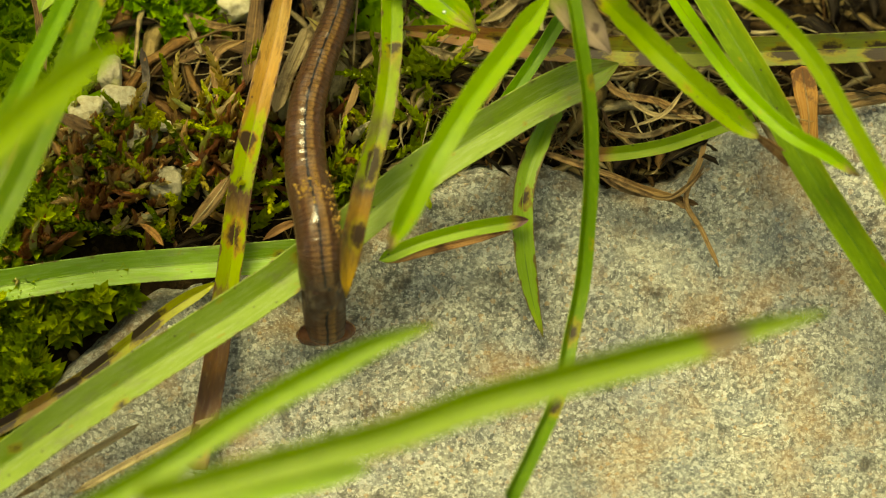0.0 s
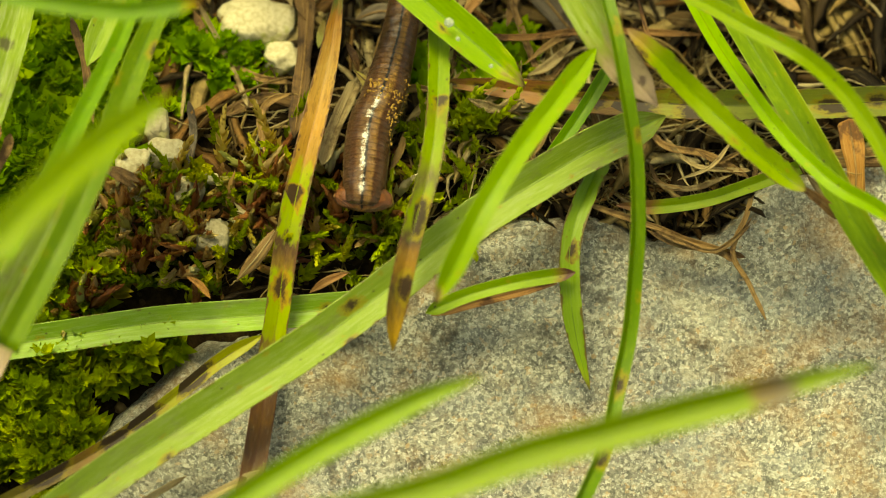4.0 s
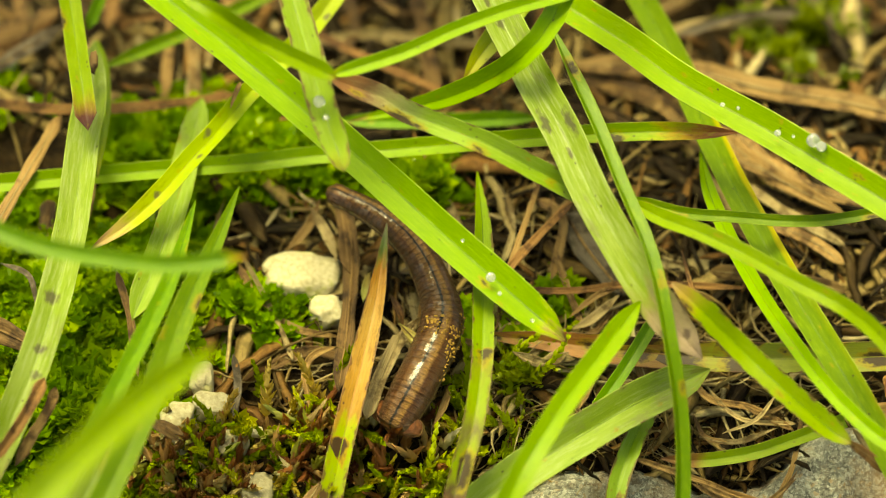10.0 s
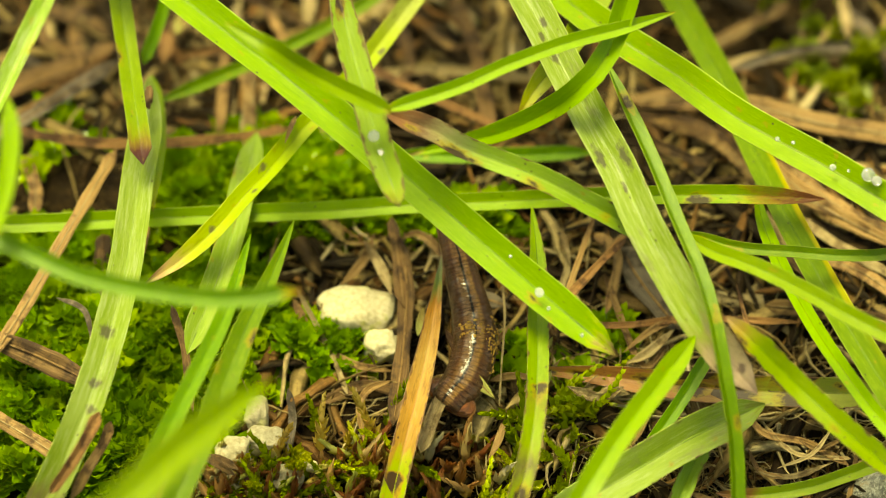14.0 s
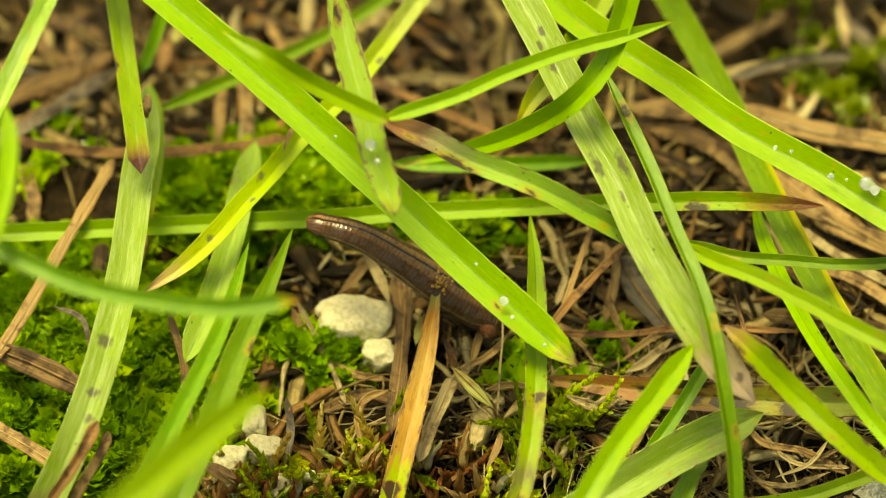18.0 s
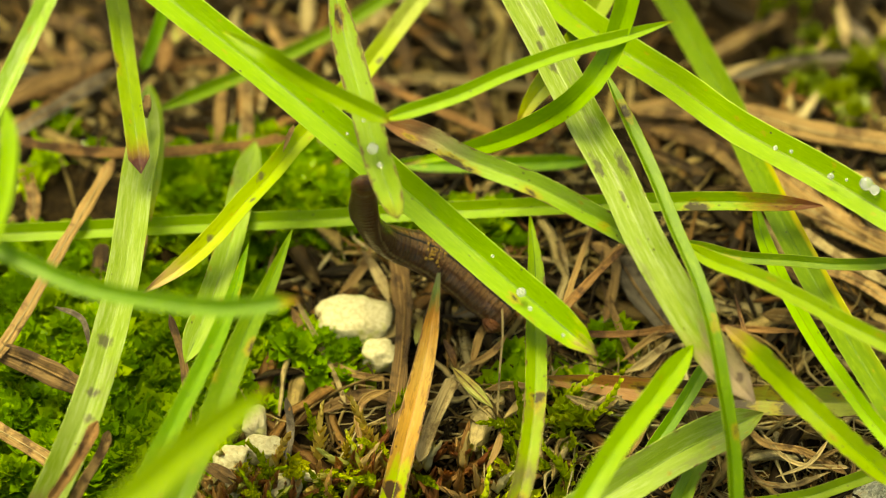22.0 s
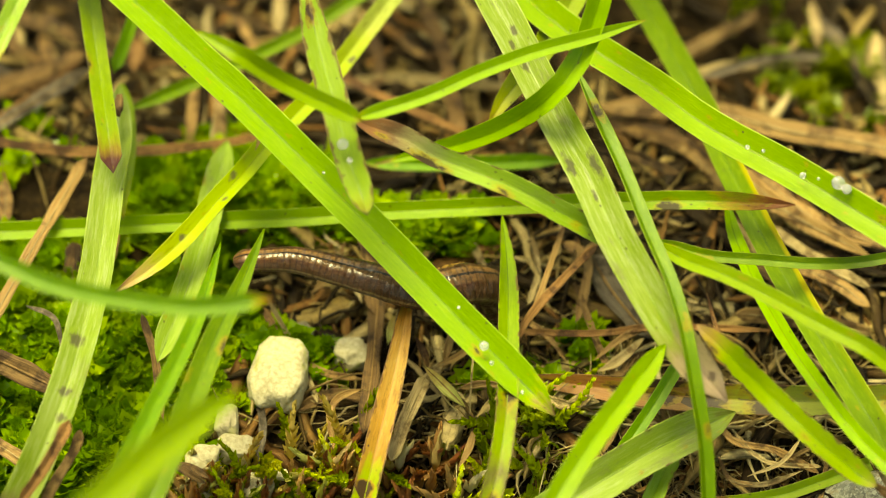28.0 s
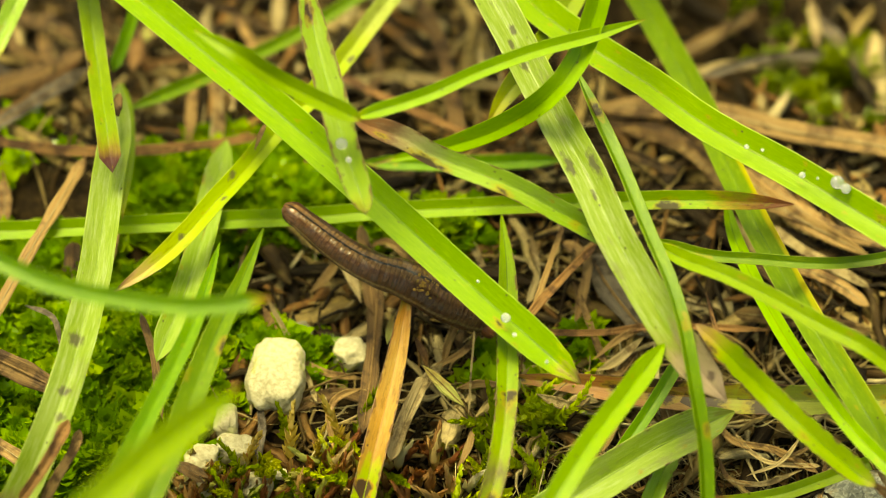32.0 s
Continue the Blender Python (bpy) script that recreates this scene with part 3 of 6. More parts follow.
def leech_material(name, tint=(1.0, 1.0, 1.0)):
    """Wet brown skin: fine rings, a dark line along the back, ochre lines at the flanks."""
    m = Nodes(name)
    tc = m.tree.nodes.new("ShaderNodeTexCoord")
    sep = m.tree.nodes.new("ShaderNodeSeparateXYZ")
    m.link(tc.outputs["UV"], sep.inputs[0])
    u, v = sep.outputs[0], sep.outputs[1]
    mottle = m.noise(m.scaled(tc.outputs["UV"], 22, 3, 1), 1.0, 4.0)
    wob = m.math("ADD", u, m.math("MULTIPLY", m.math("SUBTRACT", mottle, 0.5), 0.03))
    side, back, ochre, line = (0.095, 0.033, 0.009), (0.2, 0.1, 0.038), (0.34, 0.18, 0.05), (0.004, 0.0025, 0.002)
    band = m.ramp(wob, [(0.0, side), (0.025, (0.3, 0.2, 0.09)), (0.05, side), (0.115, (0.1, 0.045, 0.016)), (0.165, side), (0.19, back), (0.237, back), (0.244, line), (0.257, line), (0.264, back), (0.305, ochre), (0.33, side), (0.39, (0.1, 0.045, 0.016)), (0.45, side), (0.475, (0.3, 0.2, 0.09)), (0.5, side)])
    col = m.mix(m.ramp(mottle, [(0.5, 0.0), (0.72, 0.6)]), band, (0.018, 0.008, 0.004))
    flecks = m.noise(m.scaled(tc.outputs["UV"], 42, 5.5, 1), 1.0, 5.0, 0.7)
    col = m.mix(m.ramp(flecks, [(0.6, 0.0), (0.7, 0.6)]), col, (0.3, 0.16, 0.055))
    grooves = m.math("SINE", m.math("MULTIPLY", m.math("ADD", v, m.math("MULTIPLY", mottle, 0.16)), 2 * math.pi * 8 / 3))
    groove = m.math("MULTIPLY", m.math("ADD", grooves, 1.0), 0.5)
    col = m.mix(m.ramp(groove, [(0.0, 0.4), (0.3, 0.0)]), col, (0.02, 0.006, 0.003))
    col = m.mix(1.0, col, tint, "MULTIPLY")
    m.link(col, m.bsdf.inputs["Base Color"])
    m.bsdf.inputs["Roughness"].default_value = 0.38
    m.bsdf.inputs["Specular IOR Level"].default_value = 0.3
    m.put(m.ramp(m.noise(m.scaled(tc.outputs["UV"], 9, 1.3, 1), 1.0, 3.0), [(0.42, 0.1), (0.6, 1.0)]), m.bsdf.inputs["Coat Weight"])
    m.put(m.ramp(flecks, [(0.35, 0.06), (0.65, 0.22)]), m.bsdf.inputs["Coat Roughness"])
    ridges = m.ramp(groove, [(0.0, 0.0), (0.3, 0.7), (1.0, 1.0)])
    m.bump(m.math("ADD", m.math("MULTIPLY", ridges, 0.4), m.math("ADD", m.math("MULTIPLY", mottle, 2.2), m.math("MULTIPLY", flecks, 2.0))), 1.0, 0.0002)
    return m.mat


SOIL, STONE = soil_material(), stone_material()
# DULL: chalk with both its dirt and the shade it lies in coloured in
CHALK, DULL, EARTHY = pebble_material("chalky_pebble", 0.78), pebble_material("dirty_shaded_pebble", 0.44), pebble_material("earthy_pebble", 0.24)
FACE = leech_material("leech_head_skin", (1.2, 1.15, 1.2))
SKIN, SUCKER = leech_material("leech_skin"), leech_material("leech_sucker", (1.9, 1.45, 1.1))
dew = Nodes("dew_water")
# a quarter opaque white, so the sky's glint is in the body colour
dew.bsdf.inputs["Transmission Weight"].default_value = 0.75
dew.bsdf.inputs["Roughness"].default_value = 0.02
dew.bsdf.inputs["IOR"].default_value = 1.33
DEW = dew.mat

# ---- shape helpers ----


def ease(x):
    x = max(0.0, min(1.0, x))
    return x * x * (3 - 2 * x)


def settle(p):
    """The lie of the land (mm): the ground falls away gently toward the stone in front and again at the back; blades above it keep their height, the tallest stand higher still."""
    p = Vector(p)
    eye = EYE / MM
    foot = eye.y + (p.y - eye.y) * eye.z / (eye.z - min(p.z, 60.0))
    near = 0.036 * ease((-18 - foot) / 38) * (1 - ease((p.z - 13) / 8))
    far = 0.03 * ease((foot - 4) / 22) * (1 - ease((p.z - 7) / 6))
    return eye + (p - eye) * (1 + near + far - 0.05 * ease((p.z - 29) / 8))



def mesh_from(name, verts, faces, mat, uvs=None, smooth=True, size=(1.0, 1.0)):
    me = bpy.data.meshes.new(name)
    me.from_pydata([tuple(v) for v in verts], [], faces)
    me.materials.append(mat)
    if smooth:
        me.polygons.foreach_set("use_smooth", [True] * len(me.polygons))
    if uvs is not None:
        layer = me.uv_layers.new(name="UVMap")
        idx = np.empty(len(me.loops), dtype=np.int32)
        me.loops.foreach_get("vertex_index", idx)
        flat = np.asarray(uvs, dtype=np.float32)[idx]
        layer.data.foreach_set("uv", flat.ravel())
        # the same map in millimetres
        true = me.uv_layers.new(name="mm")
        true.data.foreach_set("uv", (flat * np.array(size, dtype=np.float32)).ravel())
    me.update()
    return me


def part(name, me, parent, label=""):
    ob = new(name, me)
    ob.parent = parent
    return tagged(ob, label) if label else ob


def spline(points, n):
    """n points evenly along a Catmull-Rom curve through the points."""
    p = [Vector(q) for q in points]
    p = [p[0] * 2 - p[1]] + p + [p[-1] * 2 - p[-2]]
    raw = []
    for i in range(1, len(p) - 2):
        a, b, c, d = p[i - 1:i + 3]
        for k in range(12):
            t = k / 12
            raw.append(0.5 * (2 * b + (c - a) * t + (2 * a - 5 * b + 4 * c - d) * t * t + (3 * b - a - 3 * c + d) * t ** 3))
    raw.append(p[-2])
    run = [0.0]
    for a, b in zip(raw, raw[1:]):
        run.append(run[-1] + (b - a).length)
    s = np.linspace(0, run[-1], n)
    arr = np.array(raw)
    return [Vector((np.interp(x, run, arr[:, 0]), np.interp(x, run, arr[:, 1]), np.interp(x, run, arr[:, 2]))) for x in s], run[-1]


UPWARD = Vector((0, -0.45, 0.89))


def rooted(tip, root):
    """The hidden way of a blade from where it leaves the view down into the soil."""
    if not root:
        return []
    a, b = Vector(tip), Vector(root)
    return [Vector((*a.lerp(b, f).xy, a.z + (b.z - a.z) * f ** 1.7)) for f in (0.15, 0.35, 0.6, 0.8, 1.0)]


def strip(name, points, width, taper, mat, fold=0.16, thick=0.22, turn=0.0, steps=44, seed=0, ragged=0.03, lift=0.0, point=0.85, roots=(None, None), across=(-1, -0.93, -0.5, -0.1, 0, 0.1, 0.5, 0.93, 1)):
    """A leaf-like strip through points (mm) with a folded section, real thickness, tapered ends. Returns its mesh and its first point."""
    points = [settle(q) for q in points]
    roots = [settle(q) if q else None for q in roots]
    base = Vector(points[0])
    before = (Vector(roots[0]) - base).length if roots[0] else 0.0
    after = (Vector(roots[1]) - Vector(points[-1])).length if roots[1] else 0.0
    steps += 8 * bool(before) + 8 * bool(after)
    path, whole = spline([*rooted(points[0], roots[0])[::-1], *points, *rooted(points[-1], roots[1])], steps)
    length = whole - before - after
    verts, uvs = [], []
    k = len(across)
    for i, q in enumerate(path):
        s = (whole * i / (steps - 1) - before) / length
        w = width / 2
        if taper[0] and not before and s < taper[0]:
            w *= 0.05 + 0.95 * math.sin(max(s, 0.0) / taper[0] * math.pi / 2) ** point
        if taper[1] and not after and s > 1 - taper[1]:
            w *= 0.05 + 0.95 * math.sin(max(1 - s, 0.0) / taper[1] * math.pi / 2) ** point
        w *= 1 + ragged * noise.noise(Vector((s * length * 0.35, seed * 7.3, 0)))
        tan = (path[min(i + 1, steps - 1)] - path[max(i - 1, 0)]).normalized()
        side = tan.cross(UPWARD).normalized()
        nor = side.cross(tan)
        a = radians(turn) + 0.16 * noise.noise(Vector((s * 2.2, seed * 3.1, 5)))
        side, nor = side * math.cos(a) + nor * math.sin(a), nor * math.cos(a) - side * math.sin(a)
        for low in (0, 1):
            for x in (across if not low else across[::-1]):
                h = fold * w * 2 * abs(x) ** 1.1 - fold * w + lift - low * thick * (1.15 - 0.75 * abs(x))
                wav = ragged * width * 0.5 * noise.noise(Vector((s * length * 0.5, x, seed)))
                verts.append((q - base + side * (w * x) + nor * (h + wav)) * MM)
                uvs.append((x / 2 + 0.5, s))
    faces = []
    for i in range(steps - 1):
        for j in range(2 * k):
            a, b = i * 2 * k + j, i * 2 * k + (j + 1) % (2 * k)
            faces.append((a, b, b + 2 * k, a + 2 * k))
    faces.append(tuple(range(2 * k))[::-1])
    faces.append(tuple(range((steps - 1) * 2 * k, steps * 2 * k)))
    return mesh_from(name, verts, faces, mat, uvs, size=(width, length)), base * MM


count = 0


def blade(label, mat, width, taper, points, turn=0.0, fold=0.27, point=0.85, roots=(None, None)):
    """A grass blade: the leaf and its raised midrib."""
    global count
    count += 1
    me, base = strip("grass_blade", points, width, taper, LEAF.get(mat) or DRY["red"], fold=fold, turn=turn, seed=count, roots=roots, point=point)
    ob = tagged(new("grass_blade", me), label, "grass blade", "grass blades")
    ob.location = base
    if width > 0.9 and mat != "dry_red":
        rib, _ = strip("midrib", points, width * 0.045, taper, LEAF[mat], fold=-0.25, thick=0.08, turn=turn, seed=count, steps=44, roots=roots, lift=-fold * width / 2 + 0.02, across=(-1, 0, 1))
        part("midrib", rib, ob)
    return ob


def stalk(tone, width, points):
    """A dead, curled leaf or straw."""
    global count
    count += 1
    rng = random.Random(count)
    short = 0.3 if (Vector(points[0]) - Vector(points[-1])).length < 7 else 0.0
    me, base = strip("dry_stalk", points, width * rng.uniform(0.8, 1.0), (short + rng.uniform(0.04, 0.2), short + rng.uniform(0.04, 0.2)), DRY[tone], point=1.0, fold=rng.uniform(0.03, 0.2) if width > 1.1 else rng.uniform(0.15, 0.5), thick=0.16, turn=rng.uniform(-25, 25), seed=count, steps=30, ragged=0.28, across=(-1, -0.5, 0, 0.5, 1))
    words = {"tan": "tan dried grass stalk on the soil", "pale": "pale bleached straw lying on the soil", "brown": "dark brown rotting grass blade", "red": "reddish brown dried grass stem", "grey": "grey weathered piece of dead stalk", "orange": "orange-brown withered leaf on the soil", "bud": "small yellow-green sprouting bud"}
    ob = tagged(new("leaf_bud" if tone == "bud" else "dry_stalk", me), words[tone], "bud" if tone == "bud" else "dry stalk", "" if tone == "bud" else "dry stalks")
    ob.location = base
    if width > 1.1:
        vein, _ = strip("vein", points, width * 0.09, (0.3, 0.3), DRY["pale" if tone in ("tan", "pale") else "tan"], fold=-0.4, thick=0.08, seed=count, steps=30, ragged=0.1, lift=0.06, across=(-1, 0, 1))
        part("vein", vein, ob)
    return ob


# ---- ground and stone ----


def bumps(x, y):
    """Height of the soil in mm at a place in mm."""
    v = Vector((x, y, 0))
    return 1.1 * noise.noise(v * 0.06) + 0.7 * noise.noise(v * 0.25) + 0.3 * noise.noise(v * 0.8)


def build_ground():
    n = 300
    s = np.linspace(-1, 1, n)
    line = np.sign(s) * (np.abs(s) * 100 + np.abs(s) ** 40 * 4.0e5)
    xs, ys = line, line + 2
    verts = []
    for y in ys:
        for x in xs:
            near = abs(x) < 110 and abs(y) < 110
            verts.append(settle((x, y, bumps(x, y) if near else 0.0)) * MM)
    faces = [(i * n + j, i * n + j + 1, (i + 1) * n + j + 1, (i + 1) * n + j) for i in range(n - 1) for j in range(n - 1)]
    tagged(new("ground", mesh_from("ground", verts, faces, SOIL)), "dark brown damp soil", "soil", kind="structure")


# the stone's upper edge, from its far left to its far right (mm)
RIM_X = (-24.6, -21.1, -18.0, -13.8, -6.8, -0.1, 4.6, 9.4, 13.3, 15.8, 21.1, 26.3, 31.7, 34.1, 36.8, 41.7, 50.1, 54.6)
RIM_Y = (-54.4, -49.7, -45.3, -41.5, -39.1, -36.3, -34.1, -31.4, -29.4, -28.6, -28.3, -30.5, -29.4, -27.4, -24.3, -22.9, -21.4, -20.6)


def build_stone():
    nx, ny = 300, 240
    x0, x1, y0, y1 = RIM_X[0] - 6, 95.0, -125.0, 22.0
    verts, top = [], {}
    for j in range(ny):
        for i in range(nx):
            x, y = x0 + (x1 - x0) * i / (nx - 1), y0 + (y1 - y0) * j / (ny - 1)
            p = Vector((x, y, 0))
            rim = np.interp(x, RIM_X, RIM_Y) + 2.0 * noise.noise(p * 0.12) + 0.35 * noise.noise(p * 0.6)
            inside = min(rim - y, (x - RIM_X[0]) * 0.9, x1 - x - 1, y - y0 - 1)
            k = max(0.0, min(1.0, (inside + 6.0) / 9.0))
            k = k * k * (3 - 2 * k)
            crease = (y + 24 - 0.33 * (x - 20)) * 0.5
            facet = 0.9 * math.tanh(crease * 0.35)
            h = 2.9 + facet + 1.0 * noise.noise(p * 0.09) + 0.45 * noise.noise(p * 0.3) + 0.2 * noise.noise(p * 0.9) + 0.1 * noise.noise(p * 2.1)
            q = 2.6 * noise.noise(p * 0.11 + Vector((0, 0, 9))) + 0.5 * noise.noise(p * 0.5)
            ledge = q - math.floor(q)
            h += 0.28 * (math.floor(q) + min(1.0, ledge * 5))
            verts.append(settle((x, y, -5.0 + k * (h + 5.0))) * MM)
    faces = [(j * nx + i, j * nx + i + 1, (j + 1) * nx + i + 1, (j + 1) * nx + i) for j in range(ny - 1) for i in range(nx - 1)]
    ring = [i for i in range(nx)] + [j * nx + nx - 1 for j in range(1, ny)] + [(ny - 1) * nx + i for i in range(nx - 2, -1, -1)] + [j * nx for j in range(ny - 2, 0, -1)]
    low = len(verts)
    for r in ring:
        verts.append((verts[r][0], verts[r][1], -22 * MM))
    for a in range(len(ring)):
        b = (a + 1) % len(ring)
        faces.append((ring[a], low + a, low + b, ring[b]))
    faces.append(tuple(range(low, low + len(ring)))[::-1])
    tagged(new("stone_slab", mesh_from("stone_slab", verts, faces, STONE)), "flat grey-brown speckled stone slab set in the soil", "stone")


build_ground()
build_stone()

# ---- grass blades ----
moved_blade = blade("long bright green grass blade with a browned tip and dew", "leaf_green", 3.19, (0, 0.11), [(-29.9, 15.6, 24.0), (-23.8, 11.0, 23.0), (-18.8, 7.2, 22.0), (-13.9, 3.6, 21.0), (-4.1, -4.4, 19.0), (5.6, -12.7, 17.0), (10.3, -16.5, 16.0), (14.9, -20.3, 15.0)], point=0.55, roots=((-61.5, 39.4, -0.8), None))
nudged_blade = blade("short green grass blade with freckled brown edges", "leaf_spotted", 2.45, (0.35, 0.22), [(-9.4, 6.6, 30.0), (-8.2, 0.7, 29.0), (-6.8, -4.5, 28.0), (-5.7, -9.1, 27.0), (-4.6, -12.4, 26.0), (-4.0, -14.7, 26.0)], point=0.42)
blade("narrow green grass blade bent over", "leaf_soft", 1.60, (0.35, 0.1), [(-18.4, -0.2, 32.0), (-14.7, -2.7, 32.0), (-10.5, -5.2, 31.0), (-4.4, -8.1, 30.0)])
blade("slender green grass blade with a fine point", "leaf_soft", 1.29, (0.1, 0.25), [(-5.3, -7.2, 29.0), (0.8, -4.8, 29.0), (5.5, -2.2, 29.0), (10.3, -0.0, 29.0), (15.1, 1.6, 29.0), (19.5, 3.3, 29.0)])
blade("green grass blade dried brown at its end", "leaf_browned", 2.00, (0.12, 0), [(-5.2, -4.3, 25.0), (-1.1, -5.4, 24.0), (1.7, -6.6, 23.0), (7.9, -8.9, 22.0), (12.2, -10.2, 20.0), (15.2, -10.7, 18.0), (17.6, -10.9, 16.0)])
blade("broad pale green grass blade with a withered papery end", "leaf_papery", 3.24, (0, 0.1), [(4.3, 15.2, 24.0), (6.8, 9.5, 24.0), (9.1, 4.7, 23.0), (11.9, -1.5, 22.0), (14.7, -7.3, 21.0), (16.9, -12.8, 20.0), (19.5, -17.5, 18.5), (21.8, -21.1, 17.0), (23.9, -23.5, 15.6), (26.0, -25.8, 14.6)], point=0.6, roots=((-11.7, 51.5, -0.8), None))
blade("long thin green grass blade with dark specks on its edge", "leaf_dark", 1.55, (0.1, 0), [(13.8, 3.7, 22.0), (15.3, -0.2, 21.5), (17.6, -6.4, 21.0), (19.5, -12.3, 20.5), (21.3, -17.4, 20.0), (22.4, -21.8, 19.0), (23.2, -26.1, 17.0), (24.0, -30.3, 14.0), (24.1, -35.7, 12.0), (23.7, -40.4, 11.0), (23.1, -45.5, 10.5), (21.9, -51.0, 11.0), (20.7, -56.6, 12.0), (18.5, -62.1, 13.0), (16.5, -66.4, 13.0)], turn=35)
dewy_blade = blade("broad green grass blade wet with dew", "leaf_green", 3.00, (0, 0), [(7.4, 19.0, 17.0), (10.8, 13.4, 18.0), (15.4, 8.6, 18.5), (20.4, 4.1, 19.0), (25.1, -0.7, 19.5), (32.1, -6.0, 20.0), (37.5, -10.2, 20.0), (43.4, -14.8, 20.0), (47.9, -18.3, 20.0), (52.4, -21.2, 19.0)], roots=((-8.1, 44.5, -0.8), (80.0, -38.6, -0.8)))
blade("dark green curled grass blade", "leaf_green", 2.04, (0, 0.4), [(16.4, 7.6, 31.0), (14.9, 2.5, 29.0), (13.3, -0.5, 27.0), (10.9, -2.3, 25.0), (8.1, -0.9, 20.0), (4.8, 2.5, 13.0), (0.8, 4.1, 9.0), (-3.7, 4.3, 7.0)], roots=((30.2, 55.0, -0.8), None))
blade("light green grass blade yellowing at its tip", "leaf_yellowing", 2.19, (0, 0.35), [(15.2, 17.7, 17.0), (12.5, 12.0, 17.0), (10.0, 7.5, 17.0), (7.7, 4.6, 16.0), (6.3, 2.3, 15.0)], roots=((27.6, 44.8, -0.8), None))
blade("dull green grass blade lying low", "leaf_dark", 1.37, (0.2, 0.2), [(-4.8, 5.9, 5.0), (3.4, 5.8, 5.0), (13.5, 6.2, 5.0)])
blade("green grass blade ending in a brown point", "leaf_tipped", 1.90, (0, 0.065), [(-29.7, 18.2, 18.0), (-28.9, 14.3, 18.0), (-27.9, 8.2, 17.0), (-26.8, 1.3, 17.0), (-26.1, -3.2, 16.0)], roots=((-35.5, 48.9, -0.8), None))
blade("broad pale green grass sheath with a dark blotch", "leaf_sheath", 2.91, (0.2, 0), [(-26.4, 10.3, 11.0), (-26.4, 3.2, 12.0), (-26.7, -1.8, 13.0), (-27.0, -6.7, 13.0), (-27.5, -12.6, 13.0), (-28.8, -20.7, 13.0), (-30.5, -26.8, 12.0), (-32.2, -31.2, 11.0), (-34.0, -35.0, 10.0)])
blade("narrow green grass blade", "leaf_dark", 1.13, (0, 0.1), [(-24.6, 21.1, 12.0), (-25.9, 16.0, 11.0), (-27.2, 12.3, 10.0)], roots=((-19.0, 43.2, -0.8), None))
blade("thin yellow-green leaf sheath", "leaf_yellowing", 1.11, (0.3, 0.5), [(-26.3, 11.1, 10.0), (-25.6, 7.8, 10.0), (-25.4, 3.6, 9.0), (-25.8, -2.5, 8.0)])
pulled_blade = blade("straight green grass blade lying flat with a brown tip", "leaf_browntip", 1.65, (0, 0.07), [(-44.6, -3.2, 7.0), (-39.1, -3.2, 7.0), (-26.7, -2.5, 7.0), (-16.7, -1.9, 7.0), (-9.2, -1.5, 7.0), (-4.2, -1.0, 7.0), (3.3, -1.3, 8.0), (10.7, -2.3, 10.0), (20.5, -3.7, 12.5), (26.3, -4.4, 13.5), (32.9, -5.2, 14.0)], roots=((-60.4, -3.2, -0.8), None))
blade("yellow spotted grass blade with a withered point", "leaf_yellow", 1.85, (0, 0.18), [(0.3, 22.3, 13.0), (-2.5, 18.0, 13.0), (-4.8, 14.1, 13.0), (-7.2, 10.1, 13.0), (-9.7, 6.5, 13.0), (-12.6, 2.8, 13.0), (-15.0, -0.9, 13.0), (-17.4, -4.2, 13.0), (-19.7, -7.6, 13.0), (-22.5, -10.9, 13.0), (-25.8, -13.8, 13.0)], roots=((13.6, 42.5, -0.8), None))
blade("arching green grass blade with an orange tip", "leaf_arch", 1.49, (0, 0.08), [(-38.3, -21.1, 33.0), (-35.4, -23.2, 33.0), (-32.6, -24.7, 33.0), (-28.4, -26.8, 33.0), (-23.4, -28.0, 33.0), (-17.2, -28.8, 33.0), (-11.3, -27.9, 33.0)], roots=((-80.3, 9.8, -0.8), None))
blade("short pale green grass blade", "leaf_pale", 2.38, (0.2, 0.12), [(-16.8, 6.2, 8.0), (-17.7, 1.2, 8.0), (-18.8, -6.2, 9.0), (-20.2, -12.9, 10.0), (-22.0, -18.8, 10.0)])
# the darker leaf colour stands in for the shade on these two blades
blade("narrow green grass blade", "leaf_dark", 1.58, (0.4, 0), [(-16.6, -10.6, 16.0), (-18.4, -20.1, 18.0), (-21.1, -28.3, 19.0), (-23.9, -36.0, 20.0), (-27.2, -43.6, 20.0)])
blade("green grass blade standing up", "leaf_dark", 2.21, (0.45, 0), [(-12.9, -9.1, 16.0), (-14.7, -15.6, 17.0), (-16.7, -21.8, 18.0), (-19.9, -33.5, 19.0), (-23.2, -42.5, 19.0), (-27.0, -50.7, 18.0)])
blade("wide pale green grass blade", "leaf_sheen", 3.68, (0.5, 0), [(-21.2, -29.9, 16.0), (-23.2, -35.9, 16.0), (-26.0, -42.2, 15.0), (-28.7, -49.0, 14.0)], roots=(None, (-38.2, -72.7, -0.8)))
blade("green grass blade bent toward the light", "leaf_soft", 2.66, (0.35, 0), [(-13.2, -38.3, 36.0), (-16.6, -41.8, 37.0), (-19.8, -45.6, 38.0), (-23.0, -49.9, 39.0), (-27.3, -55.3, 39.0)], roots=(None, (-65.5, -102.4, -0.8)))
